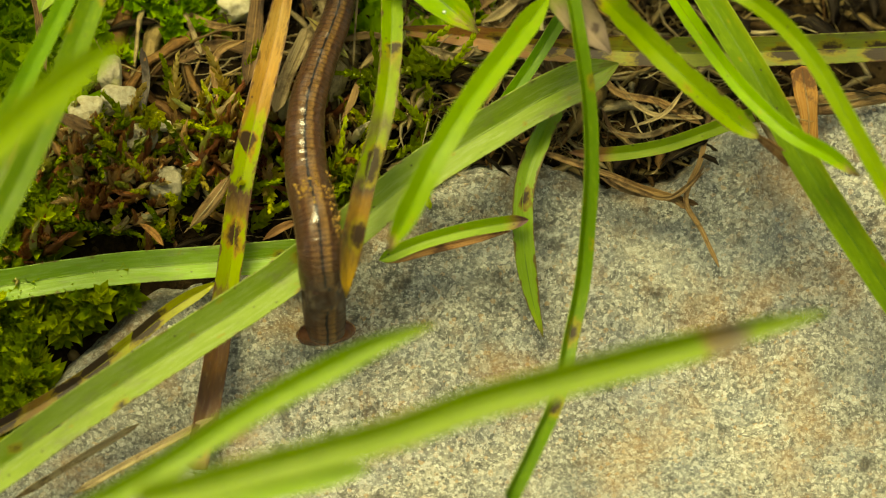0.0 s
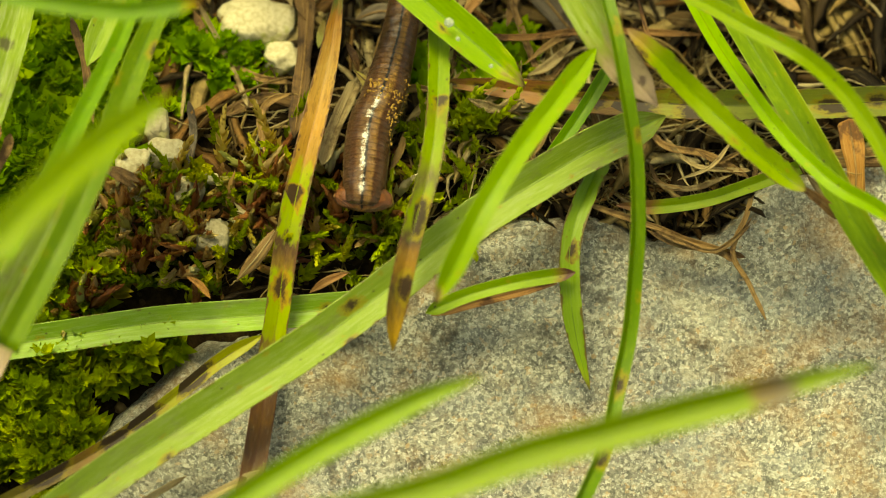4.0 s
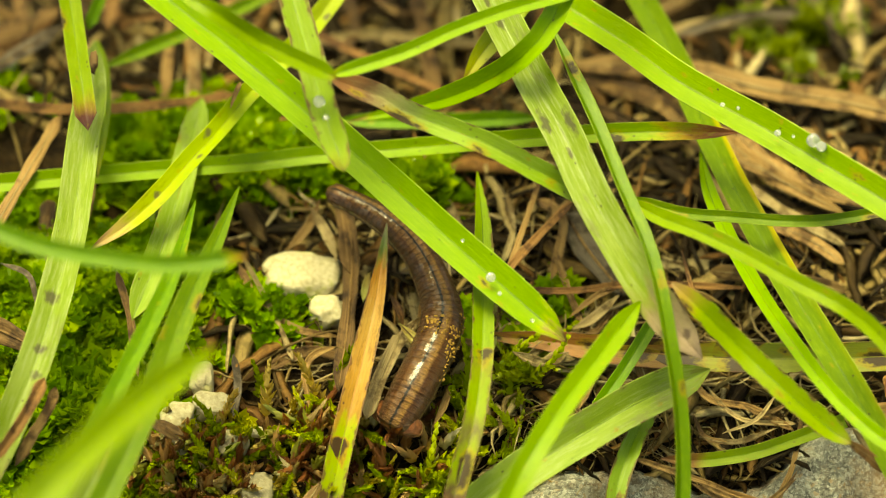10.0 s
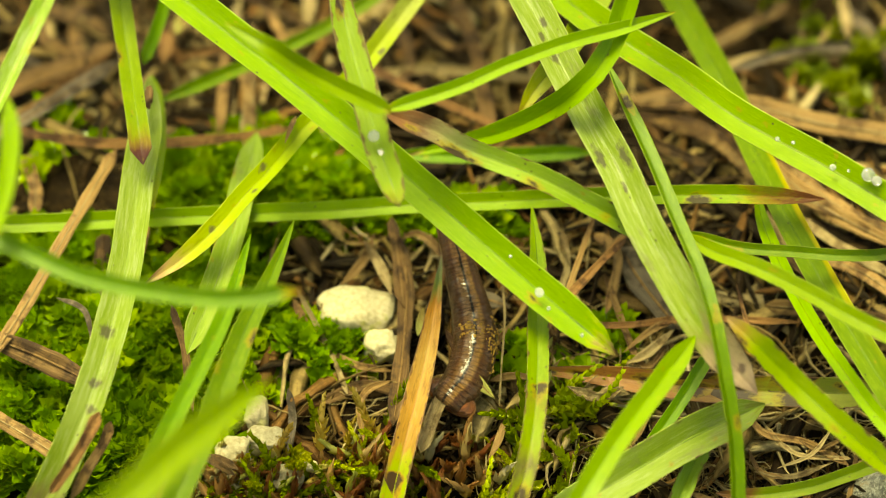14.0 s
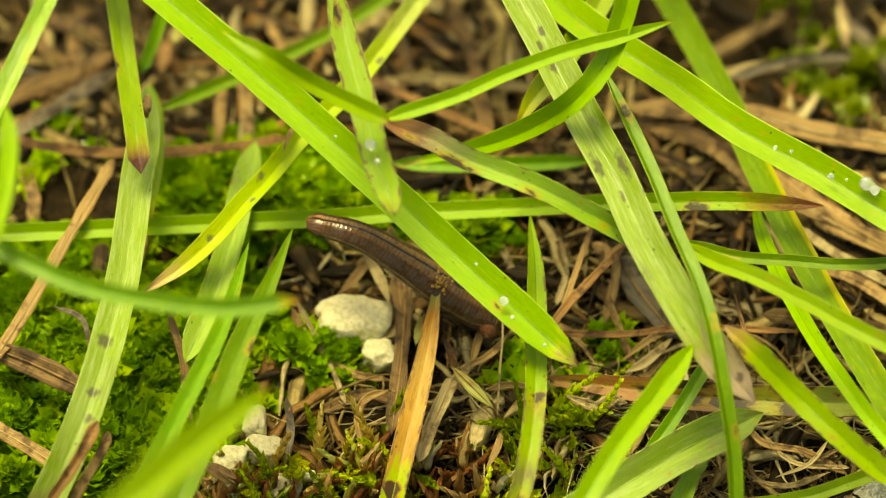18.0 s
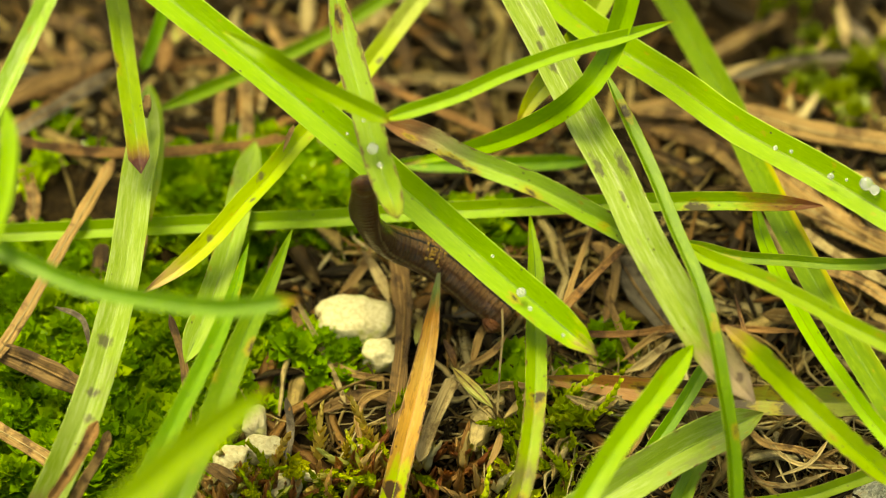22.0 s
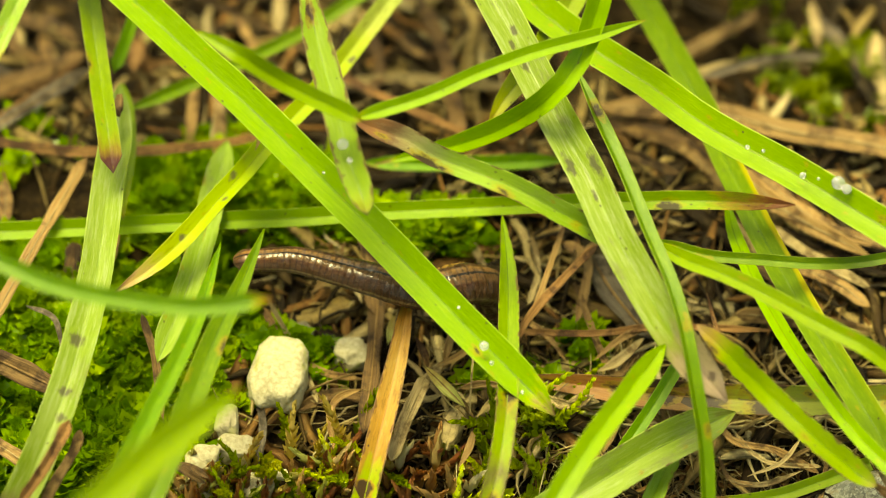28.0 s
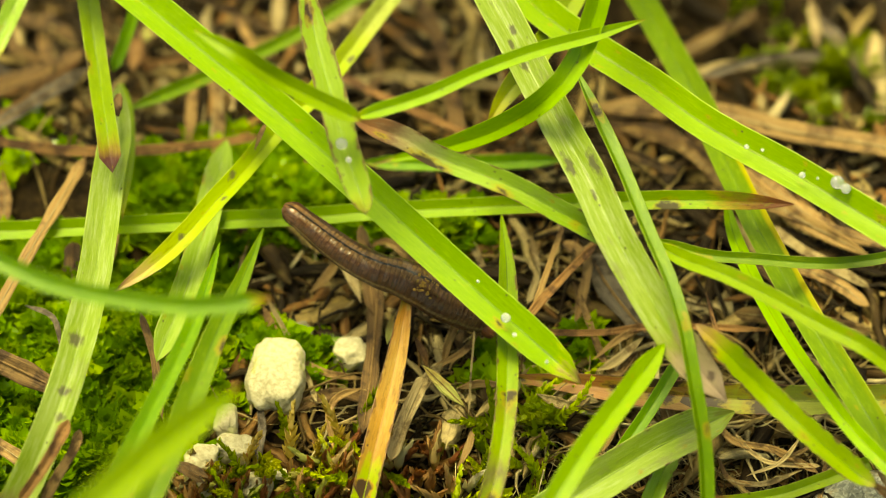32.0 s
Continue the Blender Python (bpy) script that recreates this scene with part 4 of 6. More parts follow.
blade("green grass blade with an orange and black diseased end", "leaf_lesion", 1.84, (0.3, 0.12), [(7.6, -3.3, 10.0), (8.0, -10.0, 11.0), (7.9, -17.7, 12.0), (7.7, -24.6, 12.0), (6.9, -30.7, 12.0), (5.7, -35.7, 12.0), (4.7, -40.5, 12.0), (4.0, -44.2, 11.0), (3.8, -46.6, 10.0)])
blade("smooth green grass blade leaning over the moss", "leaf_green", 2.01, (0.15, 0.15), [(20.9, -21.6, 17.0), (17.5, -27.3, 18.0), (14.1, -33.0, 19.0), (11.2, -38.3, 19.0), (9.1, -42.4, 18.0), (7.1, -46.3, 17.0)])
blade("small narrow green grass blade", "leaf_dark", 1.26, (0.1, 0.2), [(22.7, -18.1, 9.0), (20.6, -21.5, 8.0), (18.6, -24.3, 7.0), (16.6, -27.4, 7.0)])
blade("broad pale green grass blade lying across the stone", "leaf_pale", 3.53, (0.06, 0), [(27.4, -22.0, 7.0), (21.9, -24.8, 7.0), (17.1, -28.2, 7.5), (10.2, -33.5, 8.0), (3.6, -39.5, 8.0), (-2.5, -44.9, 8.5), (-10.2, -50.9, 9.0), (-17.4, -56.2, 9.0), (-23.9, -61.5, 9.0), (-30.4, -66.7, 9.0)], roots=(None, (-44.9, -78.3, -0.8)))
blade("flat green grass blade crossing the moss", "leaf_pale", 2.75, (0, 0.1), [(-32.1, -43.3, 4.0), (-25.5, -42.2, 4.0), (-16.2, -40.6, 4.0), (-8.2, -39.9, 4.0), (-0.6, -39.2, 4.0), (3.1, -38.6, 4.0)], roots=((-43.5, -45.2, -0.8), None))
blade("small green grass blade with a dark red tip", "leaf_tipped", 1.27, (0.1, 0.12), [(6.6, -41.4, 7.0), (10.1, -39.7, 7.0), (14.4, -38.4, 7.0), (19.2, -37.5, 7.0)])
blade("withered brown blade edge", "dry_red", 0.81, (0.2, 0.4), [(7.1, -40.5, 5.0), (11.1, -39.2, 5.0), (17.8, -37.4, 5.0)])
blade("pale green grass blade hanging on the stone with a dry tip", "leaf_spotted", 1.80, (0, 0.35), [(22.9, -22.7, 4.5), (20.2, -29.5, 5.5), (18.9, -34.3, 6.0), (18.8, -39.7, 6.0), (19.4, -44.0, 5.0), (20.2, -47.3, 4.5)])
blade("dying orange and green grass blade with black blotches", "leaf_orange", 2.09, (0.3, 0), [(-0.3, -8.0, 9.0), (-0.9, -13.1, 8.5), (-1.7, -18.0, 8.0), (-3.3, -25.4, 7.0), (-4.5, -31.2, 6.5), (-5.2, -35.9, 6.0), (-5.7, -40.6, 5.6), (-6.3, -44.5, 5.0), (-6.9, -49.8, 5.0), (-7.7, -55.4, 5.0), (-8.5, -59.5, 5.0)])
blade("narrow yellow grass blade with rows of dark spots", "leaf_lesion2", 1.26, (0.1, 0), [(-6.9, -42.3, 5.0), (-10.5, -44.8, 5.0), (-13.6, -47.7, 5.0), (-17.7, -51.3, 5.0), (-20.9, -53.6, 5.0), (-24.8, -56.1, 5.0), (-29.8, -59.0, 5.0)], roots=(None, (-41.0, -65.6, -0.8)))
blade("curving green grass blade with a reddish tip", "leaf_soft", 2.04, (0.3, 0), [(10.4, -58.9, 28.0), (6.2, -60.6, 28.0), (2.4, -62.7, 28.0), (-1.9, -65.2, 28.0), (-6.0, -68.0, 28.0), (-11.0, -71.6, 28.0), (-15.9, -74.7, 28.0)], roots=(None, (-54.1, -99.0, -0.8)))
blade("long green grass blade with a brown band near its tip", "leaf_band", 2.53, (0.3, 0), [(40.0, -60.1, 32.0), (34.3, -61.6, 32.0), (29.7, -63.0, 32.0), (24.1, -64.6, 32.0), (19.1, -66.1, 32.0), (13.1, -67.9, 32.0), (6.5, -70.5, 32.0), (-1.8, -73.0, 32.0), (-11.6, -76.0, 32.0)])
blade("green grass blade tip", "leaf_soft", 1.77, (0.3, 0), [(5.4, -71.1, 28.0), (0.7, -72.2, 28.0), (-7.6, -74.3, 28.0)], roots=(None, (-51.5, -85.2, -0.8)))
blade("green grass blade with an orange base and freckled tip", "leaf_orangebase", 2.13, (0.22, 0.15), [(23.5, -20.4, 18.0), (25.7, -22.5, 17.5), (29.0, -24.8, 15.0), (32.7, -28.4, 14.0), (36.3, -31.5, 13.0), (38.2, -33.2, 13.0)], point=0.7)
blade("slim green grass blade with an orange point", "leaf_green", 1.39, (0.2, 0.08), [(27.4, -0.1, 9.0), (27.8, -5.1, 10.0), (29.1, -10.6, 11.0), (31.1, -16.6, 12.0), (33.2, -21.8, 13.0), (36.5, -28.4, 14.0), (40.2, -33.7, 15.0), (43.3, -35.8, 15.0), (46.1, -38.2, 15.0)])
blade("long broad green grass blade with a yellow edge", "leaf_edge", 2.50, (0, 0), [(18.1, 27.6, 9.0), (22.3, 16.8, 10.0), (25.6, 8.5, 10.0), (27.8, 1.6, 10.0), (30.3, -6.4, 11.0), (32.4, -11.8, 11.0), (35.4, -18.8, 11.0), (38.8, -26.2, 11.0), (42.4, -35.1, 11.0), (47.1, -44.7, 11.0), (49.5, -49.4, 11.0)], roots=((11.2, 44.8, -0.8), (59.2, -68.5, -0.8)))
blade("arching green grass blade", "leaf_green", 1.50, (0.1, 0), [(20.1, -12.5, 19.0), (22.5, -15.1, 20.0), (25.7, -17.3, 21.0), (29.8, -19.8, 21.0), (33.4, -22.3, 21.0), (37.0, -24.6, 21.0), (39.7, -26.4, 20.0), (42.4, -29.6, 19.0), (44.9, -34.4, 18.0), (48.1, -41.3, 17.0)], roots=(None, (60.7, -68.3, -0.8)))
blade("dark green narrow grass blade", "leaf_dark", 1.02, (0.1, 0), [(20.6, -8.9, 14.0), (25.0, -10.5, 14.0), (29.8, -11.0, 14.0), (34.6, -11.4, 14.0), (39.5, -11.0, 14.0), (47.4, -8.9, 14.0)])
blade("spotted grass blade half dried to brown", "leaf_halfdry", 2.65, (0.35, 0), [(7.2, -16.5, 4.0), (13.1, -17.1, 4.0), (20.4, -18.5, 4.5), (27.6, -19.4, 5.0), (34.9, -19.6, 5.0), (42.3, -19.4, 5.0), (52.5, -18.9, 5.0)], roots=(None, (65.5, -18.4, -0.8)))
blade("thin green grass blade on the stone's edge", "leaf_drystart", 1.26, (0.2, 0), [(23.0, -29.4, 4.5), (26.2, -29.6, 4.5), (30.6, -29.2, 5.0), (34.4, -27.8, 5.0), (38.9, -25.9, 5.0)])
blade("green grass blade hanging down", "leaf_dark", 2.47, (0, 0.15), [(45.3, 17.2, 16.0), (45.6, 8.3, 16.0), (45.7, -2.8, 16.0), (45.6, -9.3, 16.0)], roots=((44.2, 45.6, -0.8), None))
blade("pale glossy grass blade", "leaf_sheen", 1.80, (0, 0), [(-34.2, 19.8, 16.0), (-37.0, 10.8, 16.0), (-38.8, 5.2, 16.0), (-40.9, -1.0, 16.0)], roots=((-25.9, 47.0, -0.8), (-49.9, -27.9, -0.8)))
blade("dark green grass blade in the shade", "leaf_dark", 1.28, (0, 0.15), [(-2.8, 23.9, 9.0), (-9.5, 18.3, 9.0), (-14.5, 15.0, 9.0), (-19.6, 12.1, 9.0), (-25.8, 8.8, 9.0)], roots=((11.4, 35.9, -0.8), None))
blade("green grass blade close by", "leaf_soft", 1.46, (0.3, 0), [(-35.8, -9.4, 34.0), (-35.2, -13.7, 34.0), (-35.3, -18.2, 34.0), (-36.2, -23.2, 34.0)])

# ---- dead stalks and straws ----
stalk("grey", 1.73, [(-42.0, 6.8, 5.0), (-35.2, 12.3, 5.0), (-29.8, 16.7, 5.0)])
stalk("red", 1.12, [(-39.5, 8.4, 6.0), (-36.9, 7.4, 6.0), (-31.2, 6.5, 6.0), (-24.6, 6.5, 6.0), (-18.5, 7.2, 6.0), (-13.9, 8.1, 6.0)])
stalk("tan", 1.22, [(-29.3, 4.4, 8.0), (-31.7, -1.3, 8.0), (-33.9, -6.4, 8.0), (-36.6, -12.0, 7.0), (-39.7, -17.6, 6.0)])
stalk("brown", 2.24, [(-40.0, -14.3, 6.0), (-35.4, -16.4, 6.0), (-30.6, -19.1, 6.0)])
stalk("tan", 1.43, [(-39.4, -22.2, 6.0), (-35.4, -24.8, 6.0), (-32.3, -27.1, 6.0)])
stalk("red", 1.43, [(-41.5, 13.3, 4.0), (-35.5, 15.6, 4.0), (-30.9, 19.0, 4.0)])
stalk("pale", 1.33, [(-12.5, 28.4, 3.0), (-12.8, 21.7, 3.0)])
stalk("brown", 1.73, [(-0.2, 26.9, 4.0), (2.4, 19.4, 5.0), (3.4, 13.6, 5.0), (4.0, 9.7, 4.0)])
stalk("red", 0.77, [(-8.5, 16.8, 5.0), (-4.3, 13.4, 6.0), (0.8, 10.5, 6.0), (5.7, 8.6, 5.0)])
stalk("tan", 2.86, [(16.3, 12.1, 5.0), (21.4, 12.1, 5.0), (28.0, 11.3, 5.0), (34.1, 9.4, 5.0), (41.7, 7.8, 5.0), (48.6, 5.6, 5.0)])
stalk("tan", 1.53, [(24.6, 10.8, 4.0), (28.9, 6.0, 4.0), (33.7, 1.0, 4.0), (40.5, -3.7, 4.0)])
stalk("tan", 1.33, [(26.3, 4.1, 4.0), (31.2, 2.2, 4.0), (36.2, -0.3, 4.0), (43.0, -3.0, 4.0)])
stalk("pale", 0.51, [(-13.1, -8.6, 5.0), (-11.1, -11.4, 2.5), (-9.6, -14.6, 2.0), (-8.5, -17.9, 2.0)])
stalk("tan", 0.82, [(-13.4, -8.4, 3.0), (-11.4, -12.2, 2.0), (-8.1, -14.6, 2.0), (-4.5, -15.4, 2.0)])
stalk("red", 0.82, [(15.9, -5.2, 8.0), (12.6, -9.2, 8.0), (9.6, -13.3, 8.0), (7.8, -17.0, 7.0)])
stalk("tan", 0.61, [(13.2, -2.3, 7.0), (11.3, -8.5, 7.0), (9.9, -12.3, 6.0)])
stalk("brown", 1.63, [(-4.2, -1.4, 3.0), (-3.4, -6.9, 3.0), (-3.7, -14.1, 3.0), (-4.5, -21.7, 3.0)])
stalk("red", 0.71, [(8.5, -11.7, 4.0), (15.7, -11.9, 4.0), (21.6, -11.2, 4.0), (31.5, -11.6, 4.0)])
stalk("tan", 1.73, [(28.2, -9.1, 3.0), (34.7, -9.9, 3.0), (40.1, -11.3, 3.0)])
stalk("red", 0.92, [(0.0, -13.6, 6.0), (0.8, -15.5, 6.0), (1.1, -16.3, 5.0)])
stalk("bud", 1.12, [(0.7, -16.6, 6.0), (2.5, -18.7, 6.0), (4.3, -20.2, 5.0)])
stalk("tan", 0.61, [(20.7, -29.4, 4.6), (26.6, -31.8, 4.6), (29.4, -33.0, 4.4), (33.9, -34.3, 4.0)])
stalk("tan", 0.51, [(35.3, -25.1, 4.5), (34.2, -30.2, 4.8), (32.7, -34.2, 4.8), (34.0, -37.0, 4.2), (35.3, -40.4, 4.0)])
stalk("tan", 0.51, [(34.5, -31.0, 5.0), (33.2, -32.8, 5.0), (31.3, -34.0, 4.6)])
stalk("pale", 0.66, [(-13.0, -55.2, 4.5), (-17.9, -58.5, 4.5), (-23.3, -62.3, 4.5)])
stalk("pale", 0.77, [(-6.9, -54.9, 5.0), (-12.9, -58.5, 5.0), (-18.3, -61.9, 5.0)])
stalk("tan", 1.12, [(-9.2, -37.1, 5.0), (-7.3, -35.1, 6.0), (-5.8, -32.5, 6.0)])
stalk("pale", 1.43, [(-2.1, -25.7, 5.0), (-0.7, -21.3, 5.0), (0.9, -17.1, 5.0)])
stalk("red", 1.12, [(37.4, -32.2, 12.6), (39.4, -33.1, 11.5), (40.7, -33.7, 10.5), (42.2, -33.7, 9.0)])
stalk("tan", 1.73, [(41.0, -24.5, 4.0), (46.4, -24.1, 4.0), (51.3, -22.9, 4.0)])
stalk("orange", 1.84, [(43.4, -21.0, 5.0), (43.7, -25.8, 5.0), (43.5, -29.3, 4.0)])
stalk("brown", 0.87, [(-20.7, -28.2, 9.0), (-18.9, -29.5, 9.0), (-17.6, -29.8, 8.0)])
stalk("brown", 0.82, [(-23.9, -11.1, 6.0), (-22.5, -16.1, 6.0), (-21.7, -21.5, 5.0)])
stalk("grey", 0.61, [(-34.2, -9.6, 5.0), (-31.5, -11.7, 6.0), (-30.7, -14.6, 5.0)])
stalk("red", 0.8, [(-3.1, -37.7, 4.0), (-1.6, -36.9, 4.5), (0.3, -35.7, 4.0)])
stalk("brown", 0.61, [(-21.2, 25.4, 5.0), (-14.8, 21.3, 6.0), (-11.6, 19.0, 6.0), (-8.2, 17.3, 5.0)])
stalk("pale", 1.33, [(37.0, 26.2, 4.0), (37.3, 19.9, 4.0)])
stalk("grey", 0.92, [(26.3, 16.3, 4.0), (32.1, 18.6, 4.0), (38.4, 19.0, 4.0)])
stalk("brown", 1.02, [(13.1, 9.2, 4.0), (18.7, 7.9, 4.0), (23.8, 5.4, 4.0)])
stalk("tan", 1.12, [(18.9, 11.2, 3.0), (24.0, 9.3, 3.0), (27.9, 4.8, 3.0), (31.2, -0.2, 3.0)])
stalk("pale", 1.02, [(-7.3, -2.0, 3.0), (-5.7, -5.1, 3.0), (-4.7, -8.1, 3.0)])
stalk("tan", 0.92, [(4.8, -9.3, 3.0), (3.3, -11.8, 4.0), (2.3, -15.3, 3.0)])
stalk("tan", 0.71, [(15.6, -14.1, 3.0), (18.1, -12.4, 4.0), (21.2, -10.2, 3.0)])
stalk("red", 0.51, [(25.3, -11.0, 9.0), (26.1, -15.2, 9.0), (27.7, -15.9, 7.0)])
stalk("brown", 1.33, [(28.0, -3.3, 3.0), (31.0, -4.5, 3.0), (34.3, -8.1, 3.0)])
stalk("pale", 0.92, [(10.5, -18.9, 5.0), (13.5, -20.1, 5.0), (15.5, -18.3, 4.0)])
stalk("brown", 2.04, [(-30.6, -1.1, 2.5), (-30.5, -6.6, 2.5), (-31.1, -11.4, 2.5)])
stalk("brown", 1.53, [(-37.6, 24.3, 3.0), (-32.2, 22.3, 3.0), (-27.4, 19.0, 3.0)])
stalk("tan", 1.22, [(-19.0, 18.3, 3.0), (-17.8, 12.5, 3.0), (-18.1, 4.8, 3.0)])
stalk("tan", 1.22, [(-4.4, 23.7, 3.0), (-7.5, 19.0, 3.0), (-8.5, 15.1, 3.0)])
stalk("brown", 1.1, [(-11.0, -18.5, 1.6), (-7.1, -16.7, 1.7), (-4.1, -17.3, 1.6)])
stalk("pale", 0.20, [(5.0, -8.8, 7.0), (5.2, -12.6, 6.0), (4.9, -16.6, 5.0), (4.7, -19.7, 3.0)])
stalk("red", 1.53, [(-26.0, 21.6, 6.0), (-25.5, 18.0, 6.0), (-25.1, 16.8, 5.0)])
stalk("red", 0.61, [(-25.3, 16.6, 6.0), (-22.4, 16.7, 6.0), (-19.7, 17.9, 5.0)])
stalk("bud", 1.02, [(-24.1, 20.0, 8.0), (-24.4, 17.4, 8.0)])
stalk("red", 1.02, [(-32.7, -34.0, 12.0), (-31.1, -31.9, 13.0), (-29.8, -29.5, 13.5), (-28.9, -26.6, 13.0)])
stalk("tan", 0.92, [(-31.2, -33.4, 10.0), (-29.9, -31.2, 11.0), (-28.6, -28.4, 11.0), (-28.2, -25.6, 10.0)])
stalk("bud", 0.71, [(-1.9, -10.0, 4.0), (-2.4, -13.0, 4.0)])
stalk("bud", 0.46, [(8.7, -19.6, 6.0), (9.1, -18.6, 7.0)])
stalk("bud", 0.51, [(8.6, -16.1, 6.0), (9.3, -15.1, 7.0)])
stalk("grey", 0.8, [(-13.7, -17.3, 2.2), (-13.2, -20.8, 2.5), (-13.6, -24.8, 2.5)])

stalk("tan", 1.10, [(-20.2, 20.0, 3.0), (-20.4, 14.5, 3.0), (-20.5, 8.3, 3.0)])
stalk("pale", 1.00, [(-17.8, 17.1, 3.0), (-18.0, 13.2, 3.0), (-18.3, 9.2, 3.0)])
stalk("pale", 1.00, [(-7.0, 16.4, 3.0), (-1.2, 17.1, 3.0), (5.0, 16.4, 3.0), (9.1, 16.1, 3.0)])
stalk("tan", 1.50, [(30.3, 7.4, 3.0), (33.9, 3.0, 3.0), (39.6, -2.0, 3.0)])
stalk("pale", 1.20, [(31.2, 0.8, 3.0), (35.1, -2.6, 3.0), (40.4, -6.4, 3.0)])
stalk("tan", 1.40, [(33.1, -3.5, 2.5), (37.0, -5.2, 2.5), (40.3, -8.1, 2.5)])
stalk("brown", 1.60, [(17.4, 12.3, 3.0), (23.0, 10.3, 3.0), (28.4, 6.1, 3.0)])
stalk("pale", 1.10, [(25.8, 17.6, 3.0), (30.1, 18.5, 3.0), (38.5, 19.2, 3.0)])
stalk("tan", 1.60, [(23.3, 19.0, 3.0), (27.1, 21.4, 3.0), (32.0, 25.0, 3.0)])
stalk("grey", 1.20, [(36.7, 25.0, 3.0), (39.6, 21.0, 3.0), (41.4, 16.4, 3.0)])
stalk("tan", 1.00, [(13.3, -1.4, 3.0), (15.3, -3.9, 3.0), (14.2, -10.0, 3.0)])
stalk("grey", 2.40, [(15.7, -2.6, 2.5), (17.6, -6.6, 2.5), (20.7, -11.4, 2.5)])
stalk("tan", 0.90, [(12.8, -6.4, 4.0), (14.6, -4.1, 4.0), (16.7, -1.4, 4.0)])
stalk("tan", 0.70, [(25.8, -19.9, 3.0), (27.6, -22.5, 3.0), (31.0, -23.4, 3.0), (34.7, -25.7, 3.0)])
stalk("pale", 0.60, [(26.5, -26.3, 3.0), (29.8, -26.8, 3.0), (33.3, -25.4, 3.0)])
stalk("tan", 0.70, [(-7.0, -23.4, 3.0), (-7.4, -19.7, 3.0), (-6.6, -17.9, 3.0), (-4.6, -17.0, 3.0)])
stalk("pale", 1.30, [(-1.9, -24.0, 4.0), (0.0, -18.6, 4.0), (2.5, -14.7, 4.0)])
stalk("tan", 0.70, [(1.5, -15.6, 4.0), (4.2, -13.9, 4.0), (5.7, -11.8, 4.0)])
stalk("tan", 0.90, [(5.3, -20.2, 3.5), (4.7, -23.2, 3.5), (3.6, -25.7, 3.5)])
stalk("tan", 0.80, [(3.7, -17.7, 4.0), (5.7, -17.2, 4.0), (7.9, -17.4, 4.0)])
stalk("tan", 0.70, [(14.1, -5.7, 3.0), (17.1, -15.3, 3.0), (19.6, -13.2, 3.0)])
stalk("pale", 1.00, [(15.8, -15.6, 3.5), (17.8, -14.4, 3.5), (20.1, -12.0, 3.5)])
stalk("red", 1.60, [(-25.6, 13.9, 8.0), (-25.3, 16.1, 8.0), (-25.2, 18.4, 8.0)])
stalk("red", 0.90, [(-24.9, 15.3, 7.0), (-22.4, 16.1, 7.0), (-18.8, 16.3, 7.0)])
stalk("tan", 0.90, [(-4.2, -1.7, 2.5), (-2.5, -1.0, 2.5), (-0.7, -2.6, 2.5), (0.8, -5.3, 2.5)])
stalk("tan", 1.00, [(-9.2, -6.6, 2.5), (-7.3, -4.1, 2.5), (-6.3, -1.0, 2.5)])
stalk("brown", 1.40, [(-4.8, 0.5, 3.0), (-4.2, -3.9, 3.0), (-3.6, -9.3, 3.0)])
stalk("grey", 1.50, [(0.8, -9.0, 2.5), (3.3, -8.1, 2.5), (5.8, -9.0, 2.5)])
stalk("pale", 0.80, [(2.3, 0.8, 2.5), (4.9, -1.0, 2.5), (6.6, -5.3, 2.5)])
stalk("tan", 0.80, [(8.8, -9.0, 2.5), (11.3, -10.8, 2.5), (13.2, -13.8, 2.5)])
stalk("pale", 0.70, [(10.4, -0.8, 3.0), (10.9, -4.5, 3.0), (10.0, -8.1, 3.0)])
stalk("pale", 0.90, [(11.1, -19.7, 3.5), (13.1, -17.4, 3.5), (15.1, -16.2, 3.5)])
stalk("tan", 1.30, [(-38.2, 7.7, 2.5), (-37.0, 4.0, 2.5), (-37.0, 0.8, 2.5)])
stalk("pale", 0.80, [(-23.4, 9.4, 2.0), (-22.2, 5.6, 2.0), (-22.4, 2.4, 2.0)])
stalk("tan", 1.20, [(-28.3, 5.2, 2.5), (-27.1, 0.8, 2.5), (-27.4, -3.5, 2.5)])
stalk("tan", 1.00, [(-17.1, 25.0, 3.0), (-14.9, 20.4, 3.0), (-13.7, 16.4, 3.0)])
stalk("brown", 1.30, [(-4.4, 22.4, 3.0), (-3.3, 18.4, 3.0), (-4.4, 14.5, 3.0)])
stalk("tan", 0.90, [(-2.3, 22.4, 3.0), (0.8, 19.7, 3.0), (3.5, 20.4, 3.0)])
stalk("brown", 1.50, [(-34.0, 25.4, 2.5), (-34.3, 21.4, 2.5), (-33.0, 16.8, 2.5)])
stalk("tan", 1.20, [(-36.4, 20.8, 2.5), (-34.1, 18.1, 2.5), (-30.3, 13.5, 2.5)])
stalk("pale", 0.80, [(-18.1, 22.4, 3.0), (-16.4, 17.7, 3.0), (-16.8, 13.2, 3.0)])
stalk("tan", 0.45, [(25.5, -31.9, 4.6), (28.1, -33.4, 4.6), (31.4, -34.1, 4.6), (32.8, -35.1, 4.6)])
stalk("tan", 0.45, [(25.9, -32.0, 5.0), (28.5, -33.4, 5.0), (31.3, -34.2, 5.0), (34.4, -31.7, 5.0)])
stalk("pale", 0.45, [(27.7, -21.7, 3.0), (29.1, -23.7, 3.0), (31.0, -24.8, 3.0), (34.9, -25.0, 3.0)])
